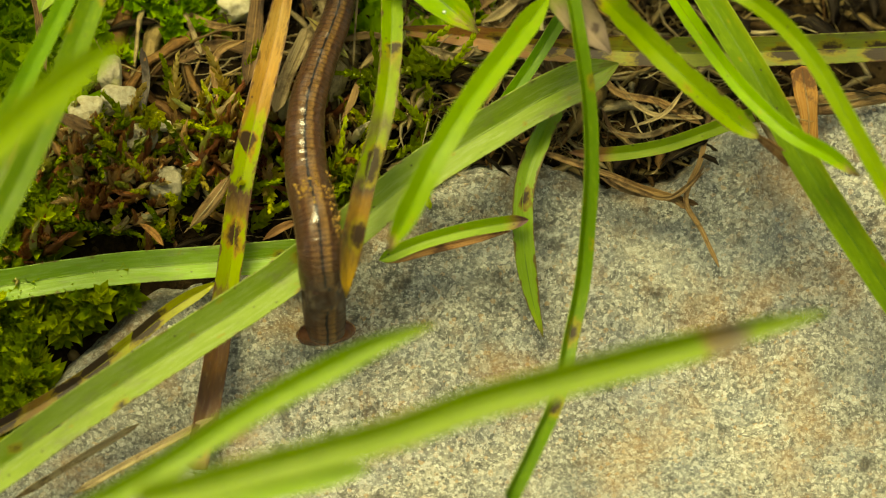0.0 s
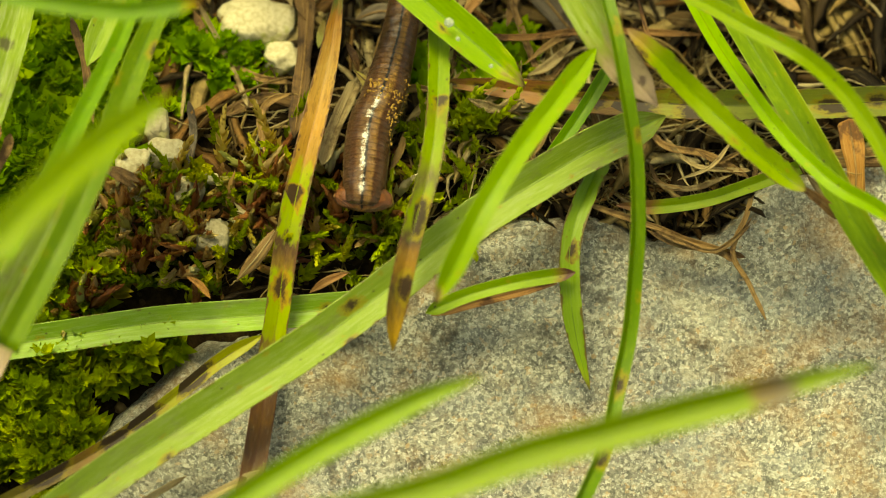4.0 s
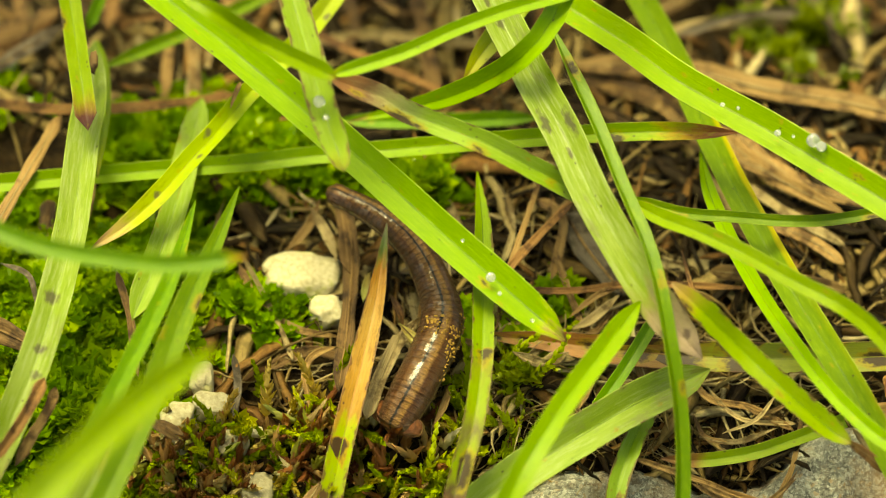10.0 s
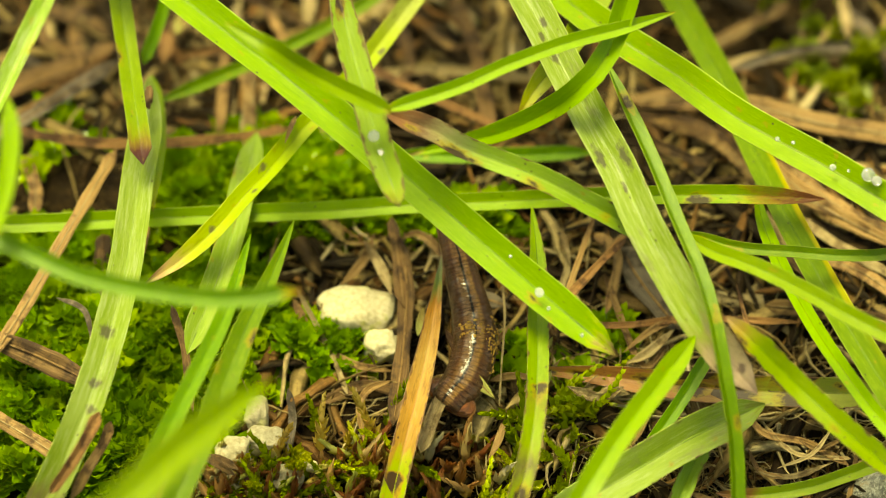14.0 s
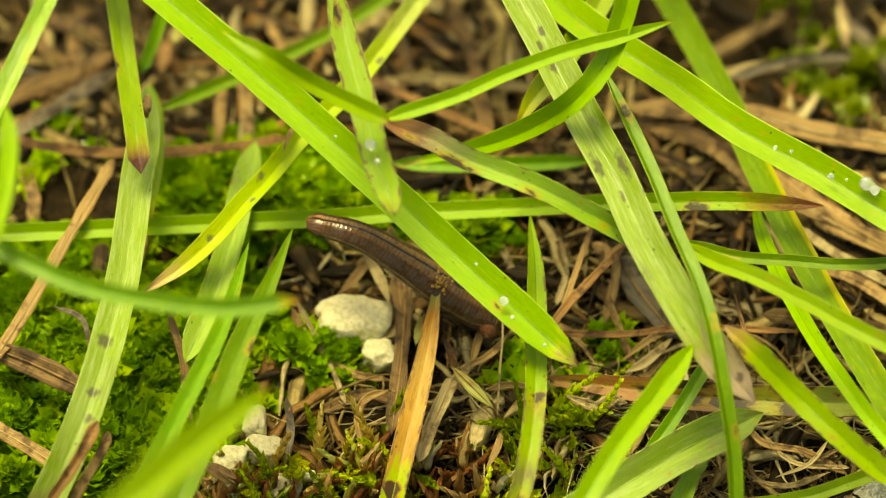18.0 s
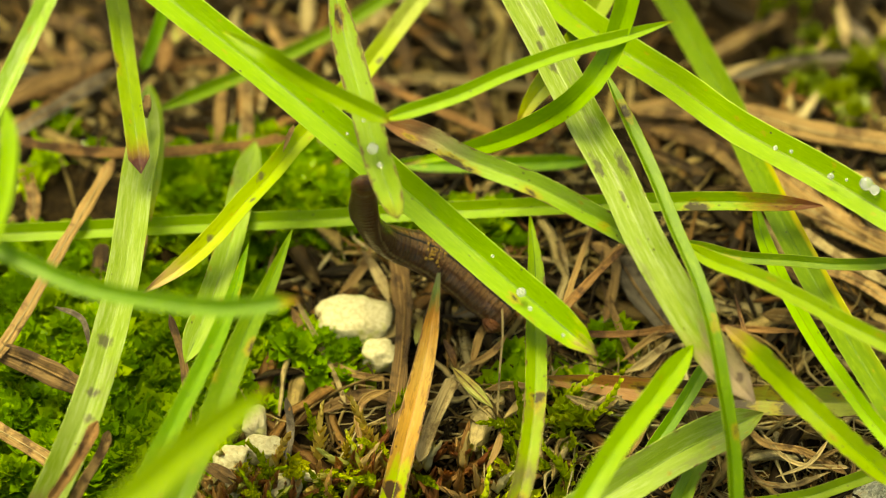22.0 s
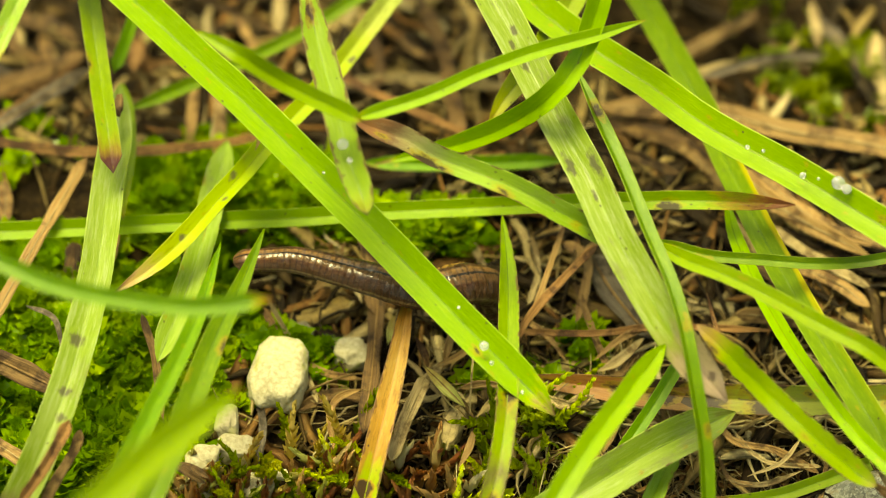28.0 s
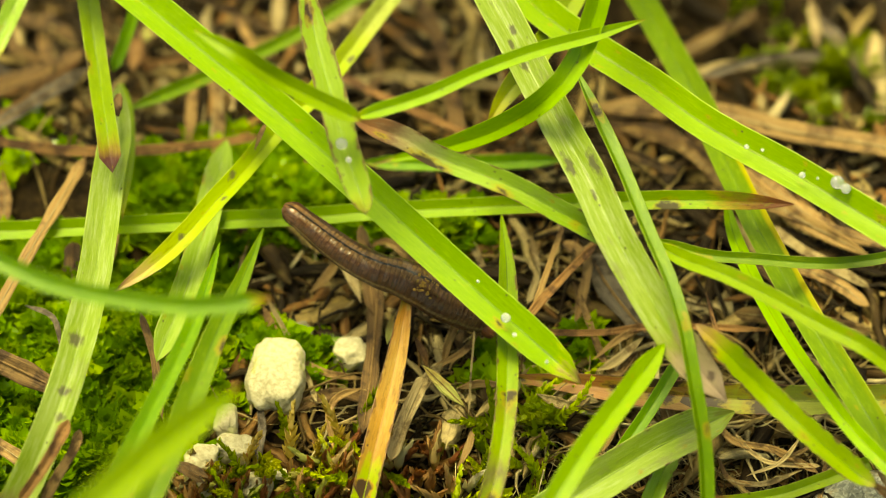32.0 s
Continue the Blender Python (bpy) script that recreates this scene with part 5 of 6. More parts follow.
stalk("tan", 0.45, [(26.1, -24.0, 3.0), (27.0, -26.3, 3.0), (29.4, -27.1, 3.0)])
stalk("tan", 0.45, [(30.1, -23.1, 3.5), (32.0, -24.3, 3.5), (35.0, -22.9, 3.5)])
stalk("pale", 0.45, [(28.4, -26.6, 4.0), (31.4, -25.2, 4.0), (33.5, -22.3, 4.0)])
stalk("pale", 1.20, [(12.5, -20.3, 4.0), (14.3, -18.8, 4.0), (16.0, -19.1, 4.0)])
stalk("tan", 1.00, [(15.9, -24.0, 3.0), (17.4, -20.5, 3.0), (18.5, -17.6, 3.0)])
stalk("tan", 1.30, [(20.5, -16.4, 3.0), (21.9, -19.4, 3.0), (22.3, -22.3, 3.0)])
stalk("orange", 0.7, [(-13.4, -37.2, 6.0), (-12.2, -38.1, 6.0), (-11.3, -39.4, 6.0)])
stalk("brown", 0.90, [(-20.1, -26.4, 6.0), (-18.9, -27.1, 6.0), (-17.5, -28.0, 6.0)])
stalk("pale", 1.00, [(39.3, -27.3, 6.0), (40.7, -29.3, 6.0), (42.9, -32.1, 6.0)])
stalk("tan", 0.55, [(-14.0, 0.7, 13.9), (-13.5, 2.1, 14.3), (-13.1, 3.6, 13.9)])
stalk("brown", 1.90, [(-40.7, 12.7, 4.5), (-36.9, 15.3, 4.5), (-33.4, 16.7, 4.5), (-30.4, 19.1, 4.5)])
stalk("brown", 1.50, [(-41.2, 15.6, 4.0), (-37.5, 15.8, 4.0), (-34.0, 18.3, 4.0)])
stalk("red", 1.00, [(-39.6, 9.4, 5.2), (-35.7, 12.5, 5.2), (-30.8, 17.3, 5.2)])
stalk("brown", 1.60, [(-38.1, 23.7, 3.0), (-36.9, 20.4, 3.0), (-33.6, 18.4, 3.0)])
stalk("grey", 1.30, [(-39.8, 18.7, 3.5), (-37.1, 16.7, 3.5), (-36.0, 16.0, 3.5)])


# ---- pebbles ----


def pebble(label, x, y, z, rx, ry, rz, seed, mat=DULL):
    bm = bmesh.new()
    bmesh.ops.create_icosphere(bm, subdivisions=4, radius=1.0)
    off = Vector((seed * 3.7, seed * 1.9, 0))
    for v in bm.verts:
        p = v.co.copy()
        e = 0.76
        p = Vector([math.copysign(abs(c) ** e, c) for c in p])
        p *= 1 + 0.3 * noise.noise(v.co * 1.3 + off) + 0.1 * noise.noise(v.co * 3.1 + off) + 0.03 * noise.noise(v.co * 9 + off)
        v.co = Vector((p.x * rx, p.y * ry, p.z * rz)) * MM
    me = bpy.data.meshes.new("pebble")
    bm.to_mesh(me)
    bm.free()
    me.materials.append(mat)
    me.polygons.foreach_set("use_smooth", [True] * len(me.polygons))
    ob = tagged(new("pebble", me), label, "pebble", "pebbles")
    ob.location = settle((x, y, z)) * MM
    return ob


pushed_pebble = pebble("white chalk pebble with a yellow-green stain", -8.0, -8.9, 1.3, 3.47, 2.50, 1.75, 1, CHALK)
pebble("small cube-shaped white pebble", -5.6, -12.2, 0.9, 1.58, 1.54, 1.34, 2, CHALK)
pebble("small grey pebble half in soil", -0.5, -8.1, 0.7, 1.22, 1.30, 1.04, 3, EARTHY)
pebble("small white chalk pebble", -15.5, -23.0, 2.7, 1.73, 1.20, 1.04, 4)
pebble("small white chalk pebble", -18.2, -24.2, 2.8, 1.53, 1.35, 1.17, 5)
pebble("small knobbly white pebble", -16.3, -20.2, 2.6, 1.02, 1.59, 0.87, 6)
pebble("small white pebble between moss shoots", -13.5, -27.1, 2.7, 1.22, 1.10, 0.95, 7)
pebble("small tan pebble in the moss", -11.4, -31.4, 2.6, 1.63, 1.59, 1.39, 8, EARTHY)
pebble("small white pebble among moss", -18.4, -27.4, 2.7, 1.22, 1.20, 1.04, 9)
pebble("grey pebble sunk in the soil", -10.5, -10.3, 0.8, 1.33, 1.30, 1.13, 10, EARTHY)
pebble("small white pebble among tan moss shoots", -14.4, -26.2, 2.5, 1.00, 0.90, 0.77, 31, CHALK)
pebble("small white pebble among tan moss shoots", -18.2, -26.6, 2.5, 1.20, 0.90, 0.77, 32, CHALK)
pebble("tiny white chip of chalk in the moss", -11.6, -25.5, 2.5, 0.60, 0.50, 0.42, 33, CHALK)
pebble("tiny white chip of chalk in the moss", -15.9, -28.4, 2.5, 0.70, 0.60, 0.51, 34, CHALK)
seed = pebble("tiny dark seed caught between two grass leaves", -26.1, 5.1, 14.6, 0.42, 1.1, 0.42, 21, DRY["brown"])
seed.name = seed.data.name = "seed"
tagged(seed, category="seed", group="seeds")

# ---- dew drops on the blades ----


def drop(holder, x, y, z, r):
    bm = bmesh.new()
    bmesh.ops.create_icosphere(bm, subdivisions=3, radius=r * MM)
    for v in bm.verts:
        v.co.z *= 0.62
    me = bpy.data.meshes.new("dewdrop")
    bm.to_mesh(me)
    bm.free()
    me.materials.append(DEW)
    me.polygons.foreach_set("use_smooth", [True] * len(me.polygons))
    ob = part("dewdrop", me, holder, "clear round dewdrop")
    ob.matrix_basis = Matrix.Translation(Vector((x, y, z)) * MM - holder.location) @ pose(0, 0, 0, 32)
    return ob


drop(moved_blade, 8.29, -15.59, 17.20, 0.42)
drop(moved_blade, 9.08, -17.07, 17.00, 0.20)
drop(nudged_blade, -6.05, -9.16, 28.20, 0.50)
drop(nudged_blade, -5.47, -10.70, 28.00, 0.25)
drop(dewy_blade, 35.84, -7.93, 21.00, 0.60)
drop(dewy_blade, 36.51, -8.58, 21.00, 0.45)
drop(dewy_blade, 32.87, -7.16, 21.00, 0.30)
drop(dewy_blade, 29.69, -4.24, 20.60, 0.18)
drop(dewy_blade, 28.37, -3.81, 20.50, 0.22)
drop(dewy_blade, 34.21, -7.37, 20.80, 0.14)
drop(moved_blade, 5.79, -12.41, 17.80, 0.16)
drop(moved_blade, 11.91, -19.25, 16.40, 0.18)
drop(moved_blade, -6.98, -1.63, 20.00, 0.14)
drop(nudged_blade, -6.78, -6.47, 28.60, 0.16)


# ---- moss, litter and crumbs: past counting ----


def template(kind, rng):
    """One moss shoot in mm: whorls of small cupped leaves round a stem that bends over."""
    # whorls, leaves in each, leaf length, half width, height, bend, rise of the lowest and the highest leaves
    whorls, leaves, size, wide, rise, bend, low, high = {
        "leafy": (4, 5, 1.5, 0.38, 0.6, 0.1, 0.1, 0.9), "shoot": (11, 3, 1.0, 0.26, 4.2, 0.5, 0.75, 1.2),
        "spiky": (6, 5, 1.5, 0.26, 2.0, 0.2, 0.2, 1.0), "bright": (12, 3, 0.95, 0.32, 4.6, 1.0, 0.8, 1.2),
        "tips": (6, 4, 1.4, 0.16, 2.0, 0.3, 1.2, 1.45)}[kind]
    vs, fs, turns = [], [], []
    b = bend * rng.uniform(0.6, 1.3)
    for w in range(whorls):
        f = w / (whorls - 1)
        vs.append(Vector((rise * b * 0.6 * f * f, 0, rise * (f - 0.3 * b * f * f))))
        turns.append(Vector((1.2 * b * f, 0, 1 - 0.6 * b * f)).to_track_quat("Z", "Y").to_matrix())
    for w in range(whorls):
        f = w / (whorls - 1)
        ln = size * (1.15 - 0.5 * f)
        for k in range(leaves):
            a = (k + 0.5 * (w % 2) + rng.uniform(-0.2, 0.2)) * 2 * math.pi / leaves
            e = low + (high - low) * f + rng.uniform(-0.2, 0.2) * (0.5 if kind == "tips" else 1)
            l2 = ln * rng.uniform(0.8, 1.2)
            d = turns[w] @ Vector((math.cos(a) * math.cos(e), math.sin(a) * math.cos(e), math.sin(e)))
            sd = turns[w] @ Vector((-math.sin(a), math.cos(a), 0))
            n = sd.cross(d)
            o = vs[w]
            i = len(vs)
            vs += [o + d * l2 * 0.45 + sd * l2 * wide - n * l2 * 0.14, o + d * l2 * 0.5 + n * l2 * 0.06, o + d * l2 * 0.45 - sd * l2 * wide - n * l2 * 0.14, o + d * l2 - n * l2 * 0.16]
            fs += [(w, i + 1, i), (w, i + 2, i + 1), (i, i + 1, i + 3), (i + 1, i + 2, i + 3)]
        if w:
            fs.append((w - 1, w, len(vs) - 4))
    return np.array(vs), np.array(fs)


def scattered(name, mat, shapes, spots, label, category):
    """Joins many transformed copies of small shapes into one mesh. spots: (shape, x, y, z, size, turn, lean, lean direction)."""
    vs, fs, uvs, base = [], [], [], 0
    for k, x, y, z, size, turn, lean, ld in spots:
        v, f, *flat = shapes[k]
        uvs += [uv * (1, size) for uv in flat]
        m = (Matrix.Rotation(ld, 3, "Z") @ Matrix.Rotation(lean, 3, "X") @ Matrix.Rotation(turn - ld, 3, "Z"))
        vs.append((v @ np.array(m).T * size + np.array(settle((x, y, z)))) * MM)
        fs.append(f + base)
        base += len(v)
    vs, fs = np.concatenate(vs), np.concatenate(fs)
    me = bpy.data.meshes.new(name)
    me.vertices.add(len(vs))
    me.vertices.foreach_set("co", vs.ravel())
    me.loops.add(len(fs) * 3)
    me.loops.foreach_set("vertex_index", fs.ravel().astype(np.int32))
    me.polygons.add(len(fs))
    me.polygons.foreach_set("loop_start", np.arange(0, len(fs) * 3, 3, dtype=np.int32))
    me.polygons.foreach_set("use_smooth", [True] * len(fs))
    if uvs:
        me.uv_layers.new(name="UVMap").data.foreach_set("uv", np.concatenate(uvs)[fs.ravel()].astype(np.float32).ravel())
    me.update(calc_edges=True)
    me.validate()
    me.materials.append(mat)
    return tagged(new(name, me), label, category, kind="stuff")


def inside(rng, x, y, rx, ry):
    a, r = rng.uniform(0, 2 * math.pi), math.sqrt(rng.random()) * (1 + 0.15 * rng.gauss(0, 1))
    return x + rx * r * math.cos(a), y + ry * r * math.sin(a)


def support(x, y):
    """What lies at a place: the soil or the stone's top, in mm."""
    return 3.2 if y < np.interp(x, RIM_X, RIM_Y) - 1 and x > RIM_X[0] + 1 else bumps(x, y)


def moss_patch(kind, x, y, rx, ry, number, seed, tone=None):
    rng = random.Random(seed)
    shapes = [template(kind, rng) for _ in range(5)]
    spots = []
    for _ in range(number):
        a, b = inside(rng, x, y, rx, ry)
        if b < np.interp(a, RIM_X, RIM_Y) and a > RIM_X[0] + 2:
            continue
        mound = 1.6 * max(0.0, 1 - ((a - x) / rx) ** 2 - ((b - y) / ry) ** 2)
        spots.append((rng.randrange(5), a, b, bumps(a, b) * 0.6 + mound + rng.uniform(-0.2, 0.9) + (0.7 if kind == "tips" else 0.0), rng.uniform(0.7, 1.45), rng.uniform(0, 6.28), rng.uniform(0, {"tips": 1.0, "shoot": 1.1, "bright": 1.2}.get(kind, 0.6)), rng.uniform(0, 6.28)))
    words = {"leafy": "bright green leafy moss cushion on the soil", "shoot": "upright moss shoots with brown and tan tips", "spiky": "dark green star-leaved moss beside the stone", "bright": "bright yellow-green clump of moss", "tips": "tan and rusty moss shoot tips in a tuft", "shaded": "olive green moss tufts on dark soil, coloured darker for shade"}[tone or kind]
    scattered("moss", MOSS[tone or kind], shapes, spots, words, "moss")


moss_patch("leafy", -32.6, -11.6, 9.7, 11.2, 315, 1)
moss_patch("leafy", -21.7, -10.4, 7.7, 8.1, 195, 2)
moss_patch("leafy", -18.2, 5.0, 7.7, 6.8, 150, 3)
moss_patch("leafy", -11.0, 5.0, 5.6, 5.6, 82, 4)
moss_patch("leafy", -23.3, 6.3, 3.1, 4.4, 18, 5)
moss_patch("leafy", 2.9, 1.2, 4.1, 3.4, 45, 6)
moss_patch("leafy", -32.4, -25.6, 7.7, 8.7, 180, 7)
moss_patch("leafy", -24.2, -22.2, 5.6, 6.8, 105, 8)
moss_patch("leafy", -35.9, 10.1, 4.6, 5.6, 8, 9)
moss_patch("leafy", -36.7, -2.5, 4.6, 4.4, 34, 10)
moss_patch("shoot", -18.6, -29.6, 7.7, 6.8, 40, 11)
moss_patch("shoot", -14.8, -27.9, 4.6, 5.0, 16, 12)
moss_patch("shoot", -7.0, -27.3, 4.6, 6.8, 22, 13)
moss_patch("shoot", 0.8, -27.9, 5.6, 7.5, 18, 14)
moss_patch("shoot", -10.9, -25.1, 3.6, 3.7, 10, 15)
moss_patch("shoot", -12.7, -33.5, 6.1, 5.0, 14, 16)
moss_patch("shoot", -2.1, -33.5, 4.6, 3.1, 12, 17)
moss_patch("shoot", 5.7, -22.2, 3.1, 3.7, 6, 18)
moss_patch("spiky", -22.8, -33.5, 4.6, 5.6, 78, 19)
moss_patch("spiky", -24.7, -46.0, 6.1, 8.7, 125, 20)
moss_patch("spiky", -16.7, -43.4, 4.6, 2.8, 54, 21)
moss_patch("spiky", -23.5, -51.8, 3.1, 3.7, 30, 22)
moss_patch("tips", -18.1, -29.6, 6.1, 5.6, 150, 23)
moss_patch("tips", -14.6, -32.4, 3.6, 3.7, 60, 24)
moss_patch("tips", -7.0, -27.9, 3.6, 5.0, 60, 25)
moss_patch("tips", 0.3, -27.3, 4.1, 5.6, 60, 26)
moss_patch("tips", -4.5, -31.3, 3.1, 3.1, 24, 27)
moss_patch("tips", -21.7, -37.9, 3.1, 2.5, 21, 28)
moss_patch("bright", 11.2, -20.2, 2.9, 2.7, 18, 29)
moss_patch("bright", 9.0, -26.2, 2.3, 3.0, 8, 30)
moss_patch("bright", 4.6, -31.3, 3.1, 3.1, 20, 31)
moss_patch("leafy", 5.8, -12.8, 2.6, 3.7, 9, 32)
moss_patch("leafy", 15.0, -11.6, 2.3, 3.4, 8, 33)
# back right tufts: their shade is in the moss colour
moss_patch("leafy", 36.0, 19.2, 5.1, 5.0, 16, 34, "shaded")
moss_patch("leafy", 40.6, 17.9, 5.1, 5.6, 14, 35, "shaded")
moss_patch("shoot", 33.0, 25.5, 6.0, 3.0, 10, 39, "shaded")
moss_patch("leafy", 12.7, -15.8, 3.1, 3.1, 8, 36)
moss_patch("leafy", -11.2, -12.8, 4.6, 3.7, 27, 37)
moss_patch("leafy", -4.3, 2.5, 4.6, 3.1, 27, 38)


def straw_shape(rng, curly=1.0):
    """A thin curled dead strip, 1 long, seen as a bent ribbon with an upper and a lower side."""
    n, vs, uv = 10, [], []
    leafy = rng.random() < 0.42 / curly ** 2
    bend, curl, w = rng.gauss(0, 0.16) * curly, rng.uniform(-0.05, 0.12), rng.uniform(0.03, 0.075) if leafy else rng.uniform(0.007, 0.02)
    wave, phase = rng.uniform(0, 0.03) * curly, rng.uniform(0, 6)
    for i in range(n):
        s = i / (n - 1) - 0.5
        c = Vector((s, bend * (s * s - 0.1) + wave * math.sin(s * 11 + phase), curl * (0.25 - s * s) + 0.04 * rng.uniform(-1, 1)))
        ww = w * (1 - abs(2 * s) ** (7 if leafy else 3) * 0.8) * (1 + 0.25 * math.sin(s * 7 + phase))
        vs += [c + Vector((0, -ww, 0)), c + Vector((0, 0, min(ww * 0.7, 0.008))), c + Vector((0, ww, 0)), c + Vector((0, 0, -min(ww * 0.5, 0.008)))]
        uv += [(w * -9, s), (0, s), (w * 9, s), (0, s)]
    fs = []
    for i in range(n - 1):
        for j in range(4):
            a, b = i * 4 + j, i * 4 + (j + 1) % 4
            fs += [(a, b, b + 4), (a, b + 4, a + 4)]
    return np.array(vs), np.array(fs), np.array(uv)


def straw_patch(x, y, rx, ry, number, seed, mat=STRAW, curly=1.0):
    rng = random.Random(seed)
    shapes = [straw_shape(rng, curly) for _ in range(40)]
    spots = []
    for _ in range(round(number * (0.8 if mat == STRAW else 1.0))):
        a, b = inside(rng, x, y, rx, ry)
        if b < np.interp(a, RIM_X, RIM_Y) + 0.5 and a > RIM_X[0] and rng.random() < 0.95:
            continue
        edge = abs(b - np.interp(a, RIM_X, RIM_Y)) < 7
        spots.append((rng.randrange(40), a, b, support(a, b) + rng.uniform(0.0, 2.0), rng.uniform(2, 6) if edge else rng.uniform(3, 14), rng.uniform(0, 6.28), rng.uniform(-0.14, 0.14), rng.uniform(0, 6.28)))
    scattered("dead_grass_litter", mat, shapes, spots, "tangle of tan and brown dead grass on the soil" if mat == STRAW else "thin curled bleached straws on the soil", "dead grass")


straw_patch(15.9, -5.6, 17.9, 10.6, 420, 50)
straw_patch(-4.3, -1.3, 12.8, 9.3, 260, 51)
straw_patch(-9.7, 21.2, 30.6, 8.1, 400, 52)
straw_patch(31.4, 1.9, 14.3, 10.6, 360, 53)
straw_patch(29.1, -25.1, 15.3, 4.4, 260, 54)
straw_patch(-30.6, 17.9, 14.3, 10.0, 260, 55)
straw_patch(-11.1, -13.4, 7.1, 9.3, 60, 56)
straw_patch(5.7, -22.2, 10.2, 7.5, 110, 57)
straw_patch(43.8, -4.3, 10.2, 15.6, 200, 58)
straw_patch(16.4, 11.4, 15.3, 7.5, 220, 59)
straw_patch(35.0, 19.9, 17.9, 8.7, 70, 60)
straw_patch(47.5, 11.4, 7.7, 15.6, 110, 61)
straw_patch(25.0, -28.8, 13.3, 2.8, 230, 62)
straw_patch(13.4, -29.6, 6.1, 3.1, 110, 63)
straw_patch(42.5, -22.2, 9.2, 3.1, 140, 64)
straw_patch(-4.0, -35.7, 7.7, 3.1, 70, 65)
straw_patch(14.6, -19.9, 8.7, 6.8, 150, 90, BLEACHED, 2.0)
straw_patch(23.9, -21.6, 7.7, 6.2, 140, 91, BLEACHED, 2.0)
straw_patch(32.6, -22.8, 7.7, 4.4, 120, 92, BLEACHED, 2.0)
straw_patch(-10.1, -16.4, 6.1, 5.6, 34, 93, BLEACHED, 2.0)
straw_patch(3.8, -17.5, 5.6, 6.8, 60, 94, BLEACHED, 2.0)
straw_patch(15.9, -6.8, 12.8, 7.5, 80, 95, BLEACHED, 2.0)
straw_patch(-7.3, -2.5, 6.1, 4.4, 60, 96, BLEACHED, 2.0)
straw_patch(32.2, -12.8, 9.2, 5.6, 50, 97, BLEACHED, 2.0)
straw_patch(-22.8, 19.2, 10.2, 5.0, 60, 98, BLEACHED, 2.0)


def crumbs():
    rng = random.Random(77)
    shapes = []
    for k in range(6):
        bm = bmesh.new()
        bmesh.ops.create_icosphere(bm, subdivisions=1, radius=1.0)
        for v in bm.verts:
            v.co *= 1 + 0.45 * noise.noise(v.co * 1.7 + Vector((k * 5, 0, 0)))
        bm.verts.index_update()
        shapes.append((np.array([v.co[:] for v in bm.verts]), np.array([[v.index for v in f.verts] for f in bm.faces])))
        bm.free()
    spots = []
    for _ in range(5200):
        a, b = rng.uniform(-50, 65), rng.uniform(-50, 48)
        on_stone = b < np.interp(a, RIM_X, RIM_Y) - 1 and a > RIM_X[0] + 1
        if on_stone:
            continue
        spots.append((rng.randrange(6), a, b, bumps(a, b) + 0.05, 0.12 + 0.5 * rng.random() ** 3, rng.uniform(0, 6.28), rng.uniform(0, 3), rng.uniform(0, 6.28)))
    scattered("soil_crumbs", CRUMB, shapes, spots, "loose dark soil crumbs and bits of plant", "soil crumbs")


crumbs()

# ---- the leech ----
RINGS = 46
leech = tagged(new("leech"), "wet dark brown leech with a black line along its back", "leech")
leech.location = Vector((2.8, -19.2, 0.0)) * MM


def girth(s):
    """Half width of the body in mm, from tail (0) to head (1)."""
    return float(np.interp(s, (0.0, 0.12, 0.35, 0.55, 0.85, 1.0), (1.75, 1.95, 1.95, 1.6, 1.26, 1.0)))


def ring_mesh(i0):
    """One rigid stretch of the body, 2.4 mm long: four fine swellings, its ends drawn in under its neighbours."""
    s = (i0 + 0.5) / RINGS
    r, n, k, ln = girth(s), 21, 40, 2.5
    verts, uvs, faces = [], [], []
    for i in range(n):
        f = i / (n - 1)
        x = (f - 0.5) * ln
        rr = r * (1 - 0.3 * abs(2 * f - 1) ** 5) * (1 + 0.003 * math.cos(f * 2 * math.pi * 8))
        for j in range(k + 1):
            a = 2 * math.pi * j / k
            flat = 0.82 if math.sin(a) > 0 else 0.7
            rough = 1 + 0.03 * noise.noise(Vector((x * 0.6 + i0 * 0.4, math.cos(a) * 2.5, math.sin(a) * 2.5))) + 0.008 * noise.noise(Vector((x * 3 + i0 * 1.5, math.cos(a) * 8, math.sin(a) * 8)))
            rr2 = rr * rough
            verts.append(Vector((x, rr2 * math.cos(a), rr2 * flat * math.sin(a))) * MM)
            uvs.append((j / k, f * 2 + i0 * 0.75 + 0.0625))
    for i in range(n - 1):
        for j in range(k):
            a = i * (k + 1) + j
            faces.append((a, a + k + 1, a + k + 2, a + 1))
    for i in (0, n - 1):
        verts.append(Vector(((i / (n - 1) - 0.5) * ln, 0, 0)) * MM)
        uvs.append((0.5, s * 40))
        c = len(verts) - 1
        for j in range(k):
            a = i * (k + 1) + j
            faces.append((a, a + 1, c) if i == 0 else (a + 1, a, c))
    return mesh_from("body_ring", verts, faces, SKIN if i0 < RINGS - 3 else FACE, uvs)


def lump(name, rx, ry, rz, mat, dent, seed, off=0.0):
    bm = bmesh.new()
    bmesh.ops.create_icosphere(bm, subdivisions=3, radius=1.0)
    verts, uvs, faces = [], [], []
    bm.verts.index_update()
    for v in bm.verts:
        p = v.co * (1 + 0.06 * noise.noise(v.co * 2 + Vector((seed, 0, 0))))
        if p.x < -0.2:
            p.x += dent * max(0.0, 1 - (p.y ** 2 + p.z ** 2)) * 0.8
        verts.append(Vector((p.x * rx + off, p.y * ry, p.z * rz)) * MM)
        uvs.append((math.atan2(p.z, p.y) / (2 * math.pi) % 1, p.x * 0.4))
    faces = [tuple(v.index for v in f.verts) for f in bm.faces]
    bm.free()
